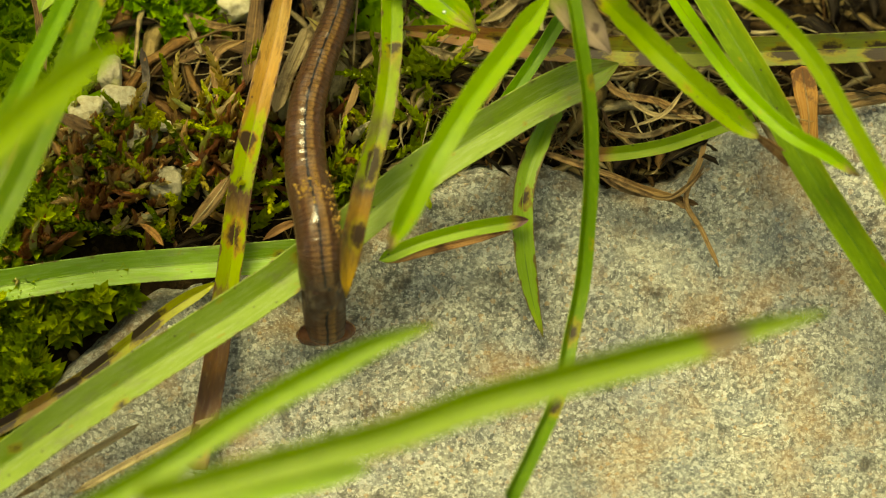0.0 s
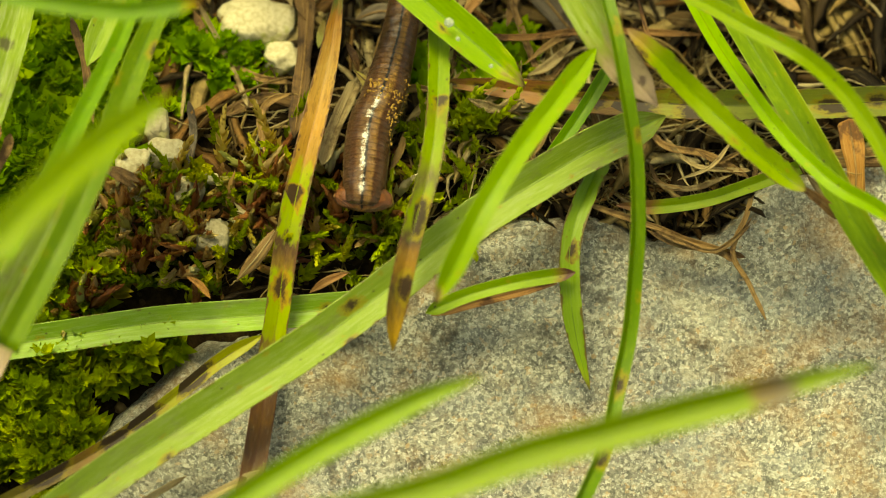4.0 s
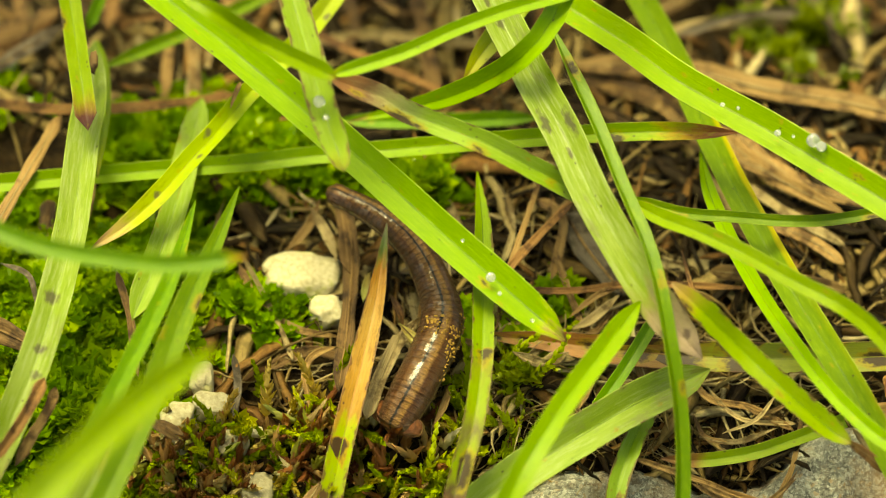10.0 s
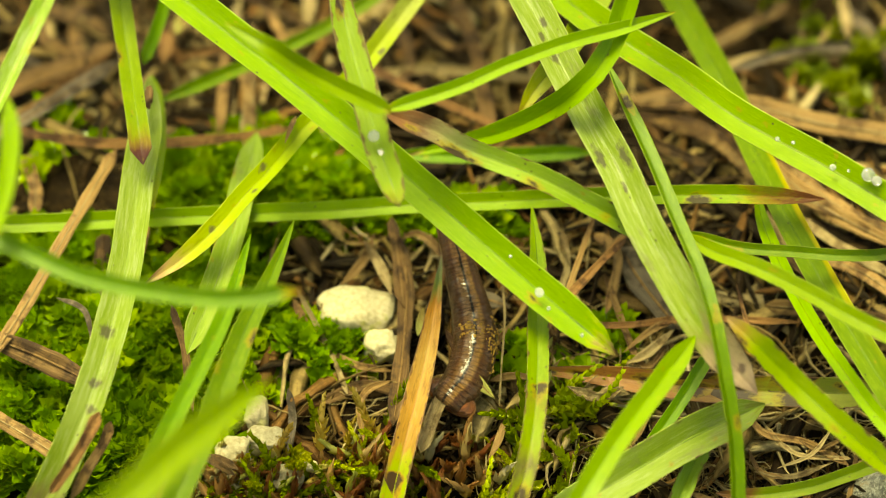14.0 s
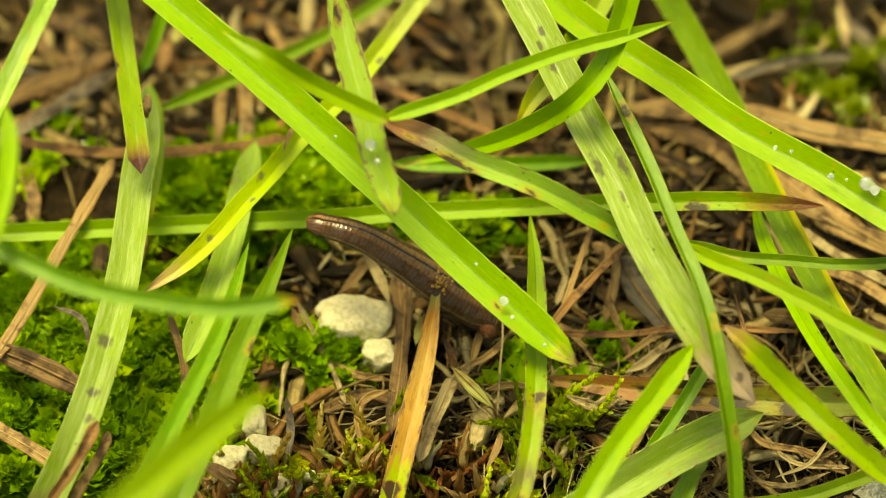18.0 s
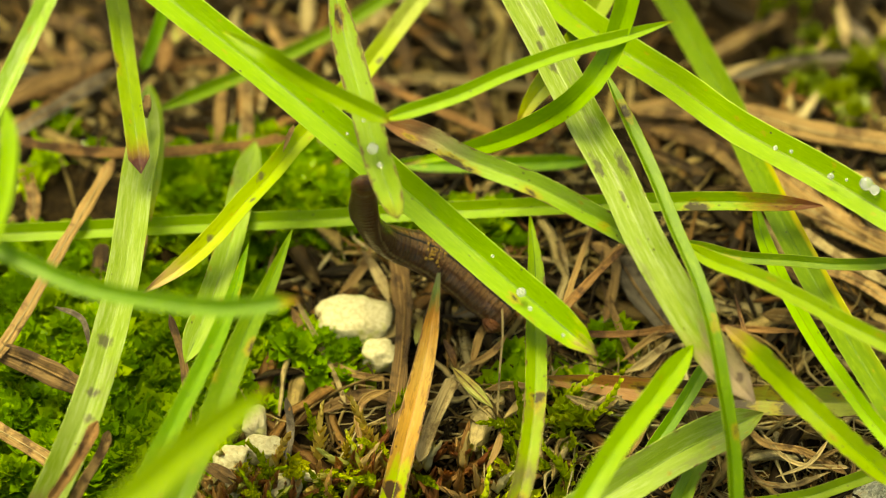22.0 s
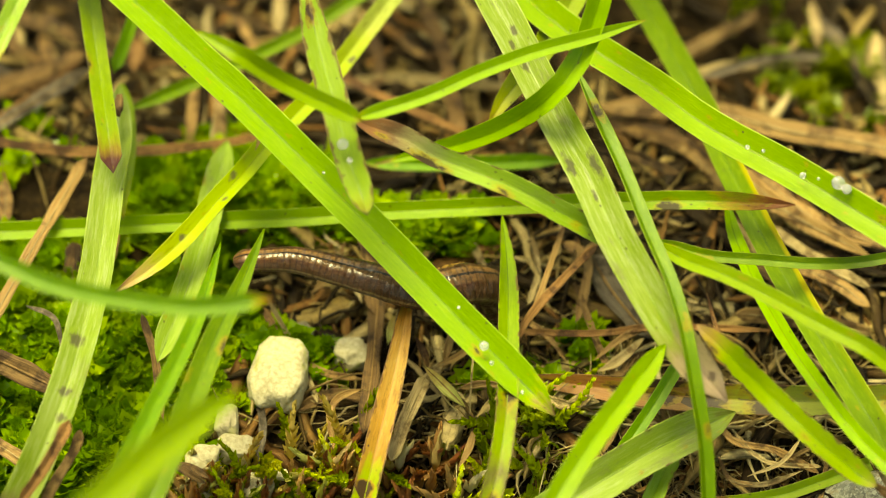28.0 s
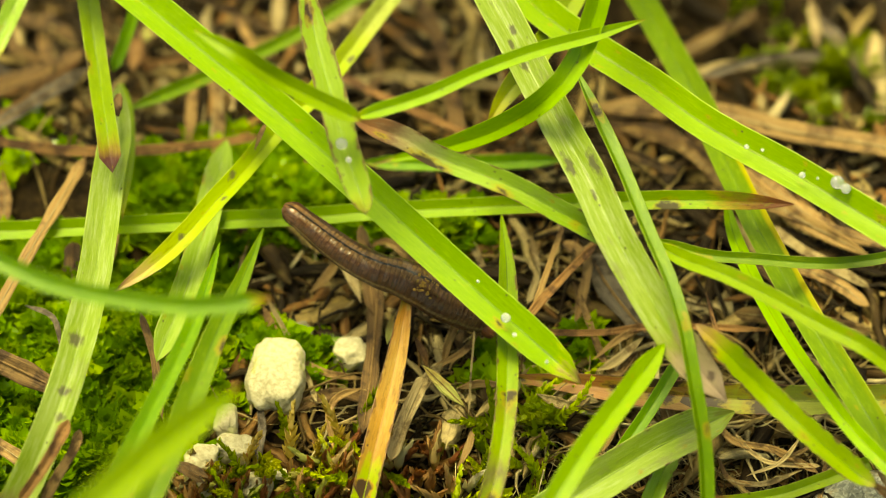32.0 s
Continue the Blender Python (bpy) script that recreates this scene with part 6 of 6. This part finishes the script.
    return mesh_from(name, verts, faces, mat, uvs)


rings = [part("body_ring", ring_mesh(i), leech) for i in range(RINGS)]
tail_sucker = part("tail_sucker", lump("tail_sucker", 1.4, 2.6, 0.9, SUCKER, 0.25, 3, 0.1), leech, "reddish brown rear sucker")
head = part("head", lump("head", 1.4, 1.1, 0.86, FACE, 0.0, 8), leech, "paler brown pointed head")
rng = random.Random(5)
GRIT = litter_material("soil_grit", [(0.0, (0.1, 0.05, 0.014)), (0.5, (0.27, 0.15, 0.036)), (1.0, (0.42, 0.26, 0.07))], 0.7)
for k in range(120):
    across = k >= 52
    ring = rings[rng.choice((14, 15, 15, 16) if across else (8, 9, 10, 11, 12, 12, 13, 13, 14, 15, 16, 17))]
    s = (rings.index(ring) + 0.5) / RINGS
    a = math.pi - rng.uniform(0.4, 2.3) if across else math.pi - rng.uniform(-0.25, 0.9)
    r = girth(s)
    bit = part("soil_grain", lump("soil_grain", *(0.06 + 0.16 * rng.random() ** 2 for _ in range(3)), GRIT, 0, k), ring, "orange-brown soil grain stuck to the skin" if k == 0 else "")
    bit.location = Vector((rng.uniform(-0.5, 0.5), r * math.cos(a), r * 0.8 * math.sin(a))) * MM

CRAWL = []


def crawl(t, *spine):
    """The body's line at one time, from tail to head (mm)."""
    CRAWL.append((t, spline([settle(p) for p in spine], RINGS + 2)[0]))


crawl(0.0, (2.2, -47.0, 4.6), (2.0, -44.8, 6.5), (1.8, -43.6, 10.0), (1.5, -39.8, 10.0), (0.6, -32.9, 7.5), (0.6, -26.7, 6.5), (1.8, -21.3, 6.0), (3.3, -16.6, 6.0), (4.2, -12.0, 6.0), (4.8, -7.8, 6.0))
crawl(2.0, (1.9, -46.8, 4.6), (1.9, -44.8, 6.5), (1.8, -43.6, 10.0), (1.3, -39.8, 10.0), (0.5, -32.9, 7.5), (0.7, -26.7, 6.5), (1.9, -21.3, 6.0), (3.1, -16.6, 6.0), (4.0, -12.0, 6.0), (4.7, -7.8, 6.0))
crawl(2.5, (1.6, -46.0, 4.8), (1.7, -44.3, 6.5), (1.7, -43.1, 10.0), (1.1, -39.3, 10.0), (0.4, -32.9, 7.5), (0.8, -26.7, 6.5), (2.0, -21.3, 6.0), (3.0, -16.6, 6.0), (3.8, -11.4, 6.0), (4.7, -7.2, 6.0))
crawl(3.4, (1.4, -39.9, 10.0), (1.3, -34.9, 8.0), (1.1, -30.4, 7.0), (1.5, -26.2, 6.5), (2.2, -21.9, 6.0), (3.5, -17.3, 6.0), (4.3, -12.6, 6.0), (5.0, -7.8, 6.0), (5.3, -4.1, 6.0), (5.1, -1.7, 6.0))
crawl(4.5, (1.5, -25.4, 4.5), (1.8, -23.8, 5.0), (2.3, -21.6, 5.5), (3.2, -19.2, 5.8), (4.2, -16.7, 6.0), (4.7, -13.7, 6.0), (5.0, -11.4, 6.0), (5.4, -8.4, 6.0), (5.4, -5.4, 6.0), (5.2, -2.0, 6.0))
crawl(6.5, (1.5, -25.5, 4.5), (1.8, -23.8, 5.0), (2.3, -21.6, 5.5), (3.2, -19.2, 5.8), (4.1, -16.7, 6.0), (4.7, -13.7, 6.0), (5.0, -11.4, 6.0), (5.4, -8.4, 6.0), (5.4, -5.4, 6.0), (5.2, -2.0, 6.0))
crawl(8.0, (0.5, -25.1, 4.5), (1.4, -23.3, 5.0), (2.5, -21.3, 5.5), (3.6, -18.9, 5.8), (4.6, -16.1, 6.0), (4.8, -13.2, 6.0), (4.4, -10.2, 6.0), (3.4, -7.2, 6.0), (2.7, -4.1, 6.0), (2.3, -1.7, 6.0))
crawl(9.0, (0.3, -25.1, 4.5), (1.6, -22.7, 5.0), (3.0, -20.1, 5.5), (4.2, -17.7, 5.8), (4.8, -15.2, 6.0), (4.3, -12.0, 6.0), (3.4, -9.0, 6.0), (2.0, -6.3, 6.0), (0.5, -4.1, 6.0), (-0.7, -2.3, 6.0))
crawl(10.0, (0.5, -25.6, 4.5), (1.5, -23.8, 5.0), (2.6, -21.6, 5.5), (3.8, -18.9, 5.8), (4.5, -16.1, 6.0), (3.8, -12.6, 6.0), (2.2, -9.7, 7.0), (0.0, -7.7, 8.0), (-2.1, -6.0, 8.0), (-4.4, -4.6, 8.0))
crawl(10.5, (0.3, -26.0, 4.5), (1.8, -24.4, 5.0), (3.3, -22.4, 5.5), (4.4, -19.5, 5.8), (4.6, -16.1, 6.0), (3.5, -12.9, 6.5), (1.5, -10.9, 8.0), (-1.4, -8.0, 9.0), (-4.6, -6.9, 10.0), (-8.1, -8.3, 10.0))
crawl(11.0, (0.4, -25.9, 4.5), (2.2, -24.1, 5.0), (3.9, -21.9, 5.5), (5.1, -18.9, 5.8), (5.5, -15.5, 6.0), (4.3, -12.0, 6.5), (2.0, -9.2, 8.0), (-0.9, -6.2, 9.0), (-4.6, -4.8, 10.0), (-10.3, -5.1, 10.0))
crawl(11.5, (0.3, -26.4, 4.5), (1.7, -24.1, 5.0), (3.2, -21.6, 5.5), (4.7, -18.9, 5.8), (5.1, -14.9, 6.0), (3.8, -11.1, 6.5), (1.9, -8.6, 8.0), (-0.2, -5.0, 9.0), (-2.2, -2.7, 10.0), (-4.7, -0.3, 10.0))
crawl(12.0, (0.0, -26.9, 4.5), (1.2, -24.8, 5.0), (2.4, -22.8, 5.5), (3.9, -20.6, 5.8), (5.2, -17.6, 6.0), (5.0, -14.7, 6.5), (4.0, -11.7, 7.0), (1.7, -8.6, 8.0), (-0.6, -3.8, 9.0), (-2.4, 0.1, 10.0))
crawl(13.0, (0.5, -26.3, 4.5), (1.6, -24.1, 5.0), (2.6, -21.6, 5.5), (3.6, -19.2, 5.8), (4.0, -16.4, 6.0), (3.5, -13.5, 6.5), (2.5, -10.6, 7.0), (1.4, -8.3, 8.0), (0.9, -4.8, 9.0), (0.1, -1.8, 9.8))
crawl(13.5, (1.7, -23.2, 4.5), (2.5, -21.0, 5.0), (2.9, -18.7, 5.5), (2.8, -16.3, 5.8), (2.6, -13.7, 6.0), (2.0, -11.4, 6.5), (1.3, -9.4, 7.0), (0.3, -7.4, 8.0), (-0.3, -4.4, 9.0), (-0.8, -1.5, 10.0))
crawl(14.0, (0.5, -19.9, 4.5), (1.7, -18.4, 5.0), (2.4, -16.4, 5.5), (2.6, -14.5, 5.8), (2.4, -12.6, 6.0), (2.0, -10.8, 6.5), (1.5, -8.8, 7.0), (1.0, -7.1, 8.0), (0.5, -5.3, 9.0), (-0.2, -3.3, 10.0))
crawl(14.5, (1.5, -16.8, 4.5), (2.2, -15.4, 5.0), (2.4, -14.1, 5.5), (2.1, -12.7, 5.8), (1.5, -11.4, 6.0), (0.9, -10.2, 6.5), (0.3, -8.8, 7.0), (-0.3, -7.4, 8.0), (-0.8, -5.9, 9.0), (-1.4, -4.2, 10.0))
crawl(16.5, (4.4, -10.0, 5.0), (3.9, -9.5, 5.5), (3.2, -9.0, 6.0), (2.4, -7.8, 6.5), (1.5, -6.7, 7.0), (0.8, -6.0, 8.0), (0.0, -5.2, 9.0), (-0.8, -4.1, 9.5), (-1.9, -2.6, 10.0), (-3.4, -0.9, 10.0))
crawl(17.5, (5.0, -10.2, 5.0), (4.4, -9.8, 5.5), (3.5, -9.1, 6.0), (2.5, -8.1, 6.5), (1.5, -7.0, 7.0), (0.7, -6.1, 8.0), (-0.2, -5.3, 9.0), (-1.2, -4.1, 9.5), (-2.3, -2.6, 10.0), (-3.6, -1.2, 10.0))
crawl(18.0, (4.4, -10.5, 5.0), (3.5, -10.3, 5.5), (2.4, -10.1, 6.0), (1.0, -9.8, 7.0), (-0.4, -9.3, 8.0), (-2.1, -8.6, 9.0), (-3.9, -7.9, 10.0), (-5.8, -7.2, 11.0), (-8.0, -6.7, 12.0), (-10.6, -5.8, 12.0))
crawl(18.5, (4.8, -10.5, 5.0), (4.2, -10.1, 5.5), (3.3, -9.3, 6.0), (1.9, -8.0, 7.0), (0.3, -6.7, 8.0), (-1.6, -6.1, 9.0), (-3.7, -5.7, 10.0), (-6.1, -6.0, 11.0), (-8.3, -6.5, 12.0), (-10.7, -7.3, 12.0))
crawl(19.0, (5.4, -10.5, 5.0), (4.8, -10.1, 5.5), (3.8, -9.3, 6.0), (2.4, -8.0, 7.0), (0.8, -6.7, 8.0), (-1.1, -5.6, 9.0), (-3.2, -4.6, 10.0), (-5.5, -4.1, 11.0), (-8.1, -4.1, 12.0), (-11.2, -3.9, 12.0))
crawl(19.5, (5.7, -10.7, 5.0), (5.1, -10.1, 5.5), (4.2, -9.1, 6.0), (2.9, -8.0, 7.0), (1.4, -6.9, 8.0), (-0.2, -5.8, 9.0), (-1.9, -4.5, 10.0), (-3.9, -3.4, 11.0), (-6.1, -2.6, 12.0), (-9.2, -1.5, 12.0))
crawl(20.0, (5.5, -10.5, 5.0), (4.9, -10.0, 5.5), (3.9, -8.9, 6.0), (2.5, -7.9, 7.0), (1.0, -6.9, 8.0), (-0.6, -5.9, 9.0), (-2.3, -5.0, 10.0), (-4.1, -4.0, 11.0), (-6.1, -2.9, 12.0), (-8.7, -0.6, 12.0))
crawl(21.0, (5.4, -10.2, 5.0), (4.7, -9.8, 5.5), (3.5, -8.9, 6.0), (2.1, -7.9, 7.0), (0.5, -7.1, 8.0), (-1.2, -6.2, 9.0), (-3.1, -5.3, 10.0), (-5.0, -4.0, 11.0), (-7.0, -2.3, 12.0), (-9.5, 0.3, 12.0))
crawl(21.5, (5.2, -10.2, 5.0), (4.5, -9.8, 5.5), (3.3, -9.0, 6.0), (1.8, -8.2, 7.0), (0.2, -7.7, 8.0), (-1.6, -7.0, 9.0), (-3.5, -6.2, 10.0), (-5.5, -5.2, 11.0), (-7.3, -4.4, 13.0), (-8.9, -2.8, 15.0))
crawl(22.0, (5.2, -10.2, 5.0), (4.4, -9.7, 5.5), (3.2, -8.9, 6.0), (1.7, -8.0, 7.0), (0.0, -7.2, 8.0), (-1.8, -6.7, 9.0), (-3.6, -6.7, 10.0), (-5.5, -7.1, 12.0), (-6.7, -7.9, 16.0), (-6.7, -8.9, 22.0))
crawl(22.5, (5.0, -10.2, 5.0), (4.2, -9.8, 5.5), (2.9, -9.1, 6.0), (1.4, -8.5, 7.0), (-0.3, -8.0, 8.0), (-2.1, -7.3, 9.0), (-3.7, -6.8, 10.0), (-5.3, -7.6, 13.0), (-6.3, -9.5, 18.0), (-6.1, -10.4, 23.0))
crawl(23.0, (5.2, -10.1, 5.0), (4.2, -9.7, 5.5), (2.8, -9.1, 6.0), (1.3, -8.7, 7.0), (-0.3, -8.3, 8.0), (-2.1, -7.8, 9.0), (-3.9, -7.3, 10.0), (-5.6, -8.9, 14.0), (-6.2, -12.7, 22.0), (-4.6, -17.2, 32.0))
crawl(23.5, (5.5, -10.0, 5.0), (4.7, -9.6, 6.0), (3.4, -8.9, 7.0), (1.9, -8.3, 8.0), (0.3, -7.5, 8.5), (-1.4, -6.7, 9.0), (-3.4, -6.1, 9.5), (-5.4, -5.9, 10.0), (-7.4, -5.5, 10.0), (-9.7, -5.4, 10.0))
crawl(24.0, (6.0, -9.5, 5.0), (5.1, -9.2, 6.5), (3.8, -9.2, 8.0), (2.4, -9.1, 9.0), (0.7, -8.8, 9.5), (-1.3, -8.4, 10.0), (-3.5, -7.7, 10.0), (-6.1, -7.2, 10.0), (-8.7, -6.8, 10.0), (-11.8, -5.8, 9.0))
crawl(24.5, (7.0, -9.2, 5.0), (6.8, -8.9, 7.0), (5.2, -9.2, 9.0), (3.2, -9.5, 10.0), (1.0, -9.9, 10.5), (-1.4, -10.3, 10.5), (-4.1, -10.6, 10.0), (-7.1, -11.3, 9.0), (-9.9, -12.6, 8.0), (-11.4, -14.5, 7.0))
crawl(25.0, (7.1, -9.8, 5.0), (6.8, -9.4, 7.0), (5.3, -9.8, 9.0), (3.2, -10.2, 10.0), (1.0, -10.9, 10.5), (-1.4, -11.6, 10.5), (-3.9, -12.3, 10.0), (-6.3, -13.3, 9.0), (-8.9, -15.1, 8.0), (-11.1, -17.3, 6.0))
crawl(25.5, (7.5, -9.5, 5.0), (7.2, -9.4, 7.0), (5.6, -9.8, 9.0), (3.5, -10.5, 10.0), (1.2, -11.3, 10.5), (-1.3, -11.9, 10.5), (-4.0, -12.6, 10.0), (-6.9, -13.4, 9.0), (-9.7, -14.6, 8.0), (-12.4, -16.3, 7.0))
crawl(26.0, (8.0, -9.8, 5.0), (7.5, -10.0, 7.0), (5.9, -10.3, 9.0), (3.8, -10.5, 10.0), (1.5, -10.7, 10.5), (-0.9, -10.4, 10.5), (-3.4, -9.6, 10.0), (-6.0, -9.1, 9.5), (-8.7, -9.1, 9.0), (-11.4, -10.0, 8.0))
crawl(26.5, (7.8, -10.1, 5.0), (7.2, -10.3, 7.0), (5.8, -10.6, 9.0), (3.8, -10.4, 10.0), (1.7, -10.2, 10.5), (-0.7, -9.6, 10.5), (-3.1, -8.6, 10.0), (-5.7, -8.0, 9.5), (-8.3, -8.5, 9.0), (-10.8, -10.7, 8.0))
crawl(27.5, (7.2, -10.1, 5.0), (6.6, -10.0, 7.0), (5.2, -10.6, 9.0), (3.2, -10.8, 10.0), (1.0, -10.9, 10.5), (-1.4, -10.6, 10.5), (-4.0, -9.6, 10.0), (-6.8, -8.9, 10.0), (-9.6, -8.3, 10.0), (-13.0, -8.4, 9.5))
crawl(28.5, (6.5, -9.8, 5.0), (6.0, -8.9, 7.0), (4.2, -9.7, 9.0), (2.4, -10.6, 9.0), (0.5, -11.5, 9.0), (-1.8, -11.7, 10.0), (-4.3, -10.8, 10.5), (-7.1, -9.7, 11.0), (-10.7, -8.8, 11.5), (-15.1, -8.6, 12.0))
crawl(29.0, (6.0, -10.7, 5.0), (5.1, -10.9, 6.0), (3.6, -11.0, 7.0), (2.0, -10.8, 8.0), (0.0, -10.3, 9.0), (-2.2, -9.6, 10.0), (-4.6, -8.5, 11.0), (-7.3, -7.3, 12.0), (-10.5, -5.8, 13.0), (-15.0, -4.2, 14.0))
crawl(29.5, (6.0, -10.8, 5.0), (5.1, -10.9, 6.0), (3.5, -10.9, 7.0), (1.9, -10.6, 8.0), (-0.1, -10.0, 9.0), (-2.3, -9.0, 10.0), (-4.6, -7.4, 11.0), (-7.1, -5.7, 12.0), (-10.0, -3.8, 13.0), (-14.1, -1.3, 14.0))
crawl(30.0, (6.1, -10.8, 5.0), (5.3, -11.0, 6.0), (3.8, -11.2, 7.0), (2.2, -10.9, 8.0), (0.3, -10.1, 9.0), (-1.9, -8.9, 10.0), (-4.2, -7.5, 11.0), (-6.7, -5.9, 12.0), (-9.8, -3.3, 13.0), (-14.6, 0.8, 14.0))
crawl(30.5, (6.1, -10.8, 5.0), (5.3, -11.0, 6.0), (3.8, -11.2, 7.0), (2.2, -10.9, 8.0), (0.3, -10.2, 9.0), (-1.9, -9.1, 10.0), (-4.1, -7.6, 11.0), (-6.3, -5.8, 12.0), (-8.8, -3.8, 14.0), (-12.4, -0.9, 17.0))
crawl(31.0, (6.1, -10.8, 5.0), (5.3, -11.1, 6.0), (3.9, -11.5, 7.0), (2.4, -11.3, 8.0), (0.5, -10.7, 9.0), (-1.7, -9.8, 10.0), (-4.0, -8.7, 11.0), (-6.5, -7.9, 13.0), (-8.7, -7.7, 18.0), (-9.5, -6.5, 22.0), (-9.2, -4.9, 26.0))
crawl(31.5, (5.7, -10.8, 5.0), (5.0, -11.1, 6.0), (3.6, -11.2, 7.0), (2.2, -10.9, 8.0), (0.5, -10.6, 9.0), (-1.3, -9.8, 10.0), (-3.2, -8.8, 11.0), (-5.1, -8.6, 13.0), (-7.1, -7.7, 16.0), (-8.1, -7.0, 20.0), (-7.7, -5.9, 23.0))
crawl(32.0, (5.7, -10.8, 5.0), (5.0, -11.1, 6.0), (3.8, -11.2, 7.0), (2.4, -11.1, 8.0), (0.8, -10.6, 9.0), (-1.0, -9.9, 9.5), (-2.9, -9.5, 10.0), (-4.9, -8.7, 10.5), (-7.2, -7.2, 11.0), (-10.3, -4.9, 12.0))

VIEW = Vector((0.0000, -0.5736, 0.8192))


def swing(base, degrees, slide=(0, 0, 0)):
    """A blade turned about its base in the plane that it leans in."""
    return Matrix.Translation(base + Vector(slide) * MM) @ Matrix.Rotation(radians(degrees), 4, VIEW)


def motions():
    poses = [[] for _ in range(RINGS + 2)]
    for t, line in CRAWL:
        for i, p in enumerate(line):
            tan = (line[min(i + 1, RINGS + 1)] - line[max(i - 1, 0)]).normalized()
            side = Vector((0, 0, 1)).cross(tan).normalized()
            up = tan.cross(side)
            m = Matrix((tan, side, up)).transposed().to_4x4()
            m.translation = p * MM - leech.location
            poses[i].append((t, m))
    for ob, rows in zip([tail_sucker, *rings, head], poses):
        walk(ob, rows)
    base = moved_blade.location.copy()
    walk(moved_blade, [
        (0.0, swing(base, -2.34, (1.66, -1.13, -0.79))), (6.0, swing(base, -2.48, (1.70, -1.17, -0.82))),
        (12.5, swing(base, -2.87, (1.55, -1.08, -0.76))), (13.0, swing(base, -2.90, (1.52, -1.06, -0.74))),
        (13.5, swing(base, -1.47, (1.24, -0.82, -0.58))), (14.0, swing(base, -1.62, (0.52, -0.35, -0.24))),
        (14.5, swing(base, -3.27, (-0.07, 0.05, 0.03))), (16.5, swing(base, 0.61, (-0.28, 0.17, 0.12))),
        (17.0, swing(base, 0.07, (0.21, -0.13, -0.09))), (17.5, swing(base, -0.11, (0.02, -0.01, -0.01))),
        (18.0, swing(base, -3.77, (-1.15, 0.83, 0.58))), (18.5, swing(base, -2.16, (-1.11, 0.76, 0.53))),
        (19.0, swing(base, -1.28, (-0.97, 0.64, 0.45))), (19.5, swing(base, 0.07, (0.21, -0.13, -0.09))),
        (20.0, swing(base, 0.00, (0.00, 0.00, 0.00))), (20.5, swing(base, 0.07, (-0.19, 0.12, 0.09))),
        (21.0, swing(base, -0.49, (-0.25, 0.16, 0.11))), (21.5, swing(base, -1.27, (-0.52, 0.34, 0.24))),
        (22.0, swing(base, -1.96, (-0.68, 0.46, 0.32))), (22.5, swing(base, -2.59, (-0.83, 0.57, 0.40))),
        (23.0, swing(base, -4.11, (-0.97, 0.71, 0.50))), (23.5, swing(base, -3.26, (-0.84, 0.59, 0.41))),
        (24.0, swing(base, -3.35, (-0.26, 0.19, 0.13))), (24.5, swing(base, -4.09, (0.13, -0.10, -0.07))),
        (25.0, swing(base, -5.00, (0.20, -0.15, -0.11))), (25.5, swing(base, -5.92, (0.49, -0.38, -0.27))),
        (26.0, swing(base, -4.76, (1.31, -0.97, -0.68))), (26.5, swing(base, -5.00, (1.32, -0.99, -0.69))),
        (28.5, swing(base, -6.86, (0.96, -0.77, -0.54))), (29.0, swing(base, -5.25, (0.27, -0.21, -0.15))),
        (29.5, swing(base, -4.92, (0.55, -0.41, -0.29))), (30.0, swing(base, -4.13, (1.08, -0.78, -0.55))),
        (31.0, swing(base, -4.13, (1.08, -0.78, -0.55))), (31.5, swing(base, -2.33, (0.94, -0.64, -0.45))),
        (32.0, swing(base, -3.17, (1.09, -0.77, -0.54))),
    ])
    base = nudged_blade.location.copy()
    walk(nudged_blade, [
        (0.0, swing(base, 0.07, (-0.03, 0.08, 0.05))), (13.0, swing(base, 0.52, (0.01, -0.04, -0.03))),
        (20.0, swing(base, 0.00, (0.00, 0.00, 0.00))), (21.5, swing(base, 0.26, (0.01, -0.02, -0.01))),
        (22.0, swing(base, 0.43, (0.10, -0.29, -0.20))), (22.5, swing(base, 0.71, (0.15, -0.43, -0.30))),
        (23.0, swing(base, 1.26, (0.41, -1.15, -0.80))), (23.5, swing(base, -0.46, (0.07, -0.21, -0.15))),
        (24.0, swing(base, -0.60, (0.12, -0.37, -0.26))), (24.5, swing(base, 0.69, (0.00, -0.01, -0.01))),
        (25.0, swing(base, 0.26, (0.01, -0.02, -0.01))), (32.0, swing(base, 0.00, (0.00, 0.00, 0.00))),
    ])
    base = pulled_blade.location.copy()
    walk(pulled_blade, [
        (0.0, swing(base, 2.03, (-2.67, -0.15, -0.10))), (12.5, swing(base, 2.03, (-2.67, -0.15, -0.10))),
        (13.0, swing(base, 0.3, (-0.83, -0.03, -0.02))), (13.5, swing(base, 0.04, (-0.30, -0.01, -0.01))),
        (14.0, swing(base, -0.15, (-0.01, -0.00, -0.00))), (14.5, swing(base, 0.32, (-1.01, -0.03, -0.02))),
        (16.5, swing(base, 0.00, (0.00, 0.00, 0.00))), (32.0, swing(base, 0.00, (0.00, 0.00, 0.00))),
    ])
    rest = pushed_pebble.location.copy()
    walk(pushed_pebble, [(t, Matrix.Translation(rest + Vector((-0.0039, -0.0069, 0.0014)) * k) @ pose(0, 0, 0, 4 * k, -6 * k, 82 * k))
                         for t, k in ((0.0, 0.0), (26.5, 0.0), (27.0, 0.25), (27.6, 0.75), (28.2, 1.0), (32.0, 1.0))])


motions()
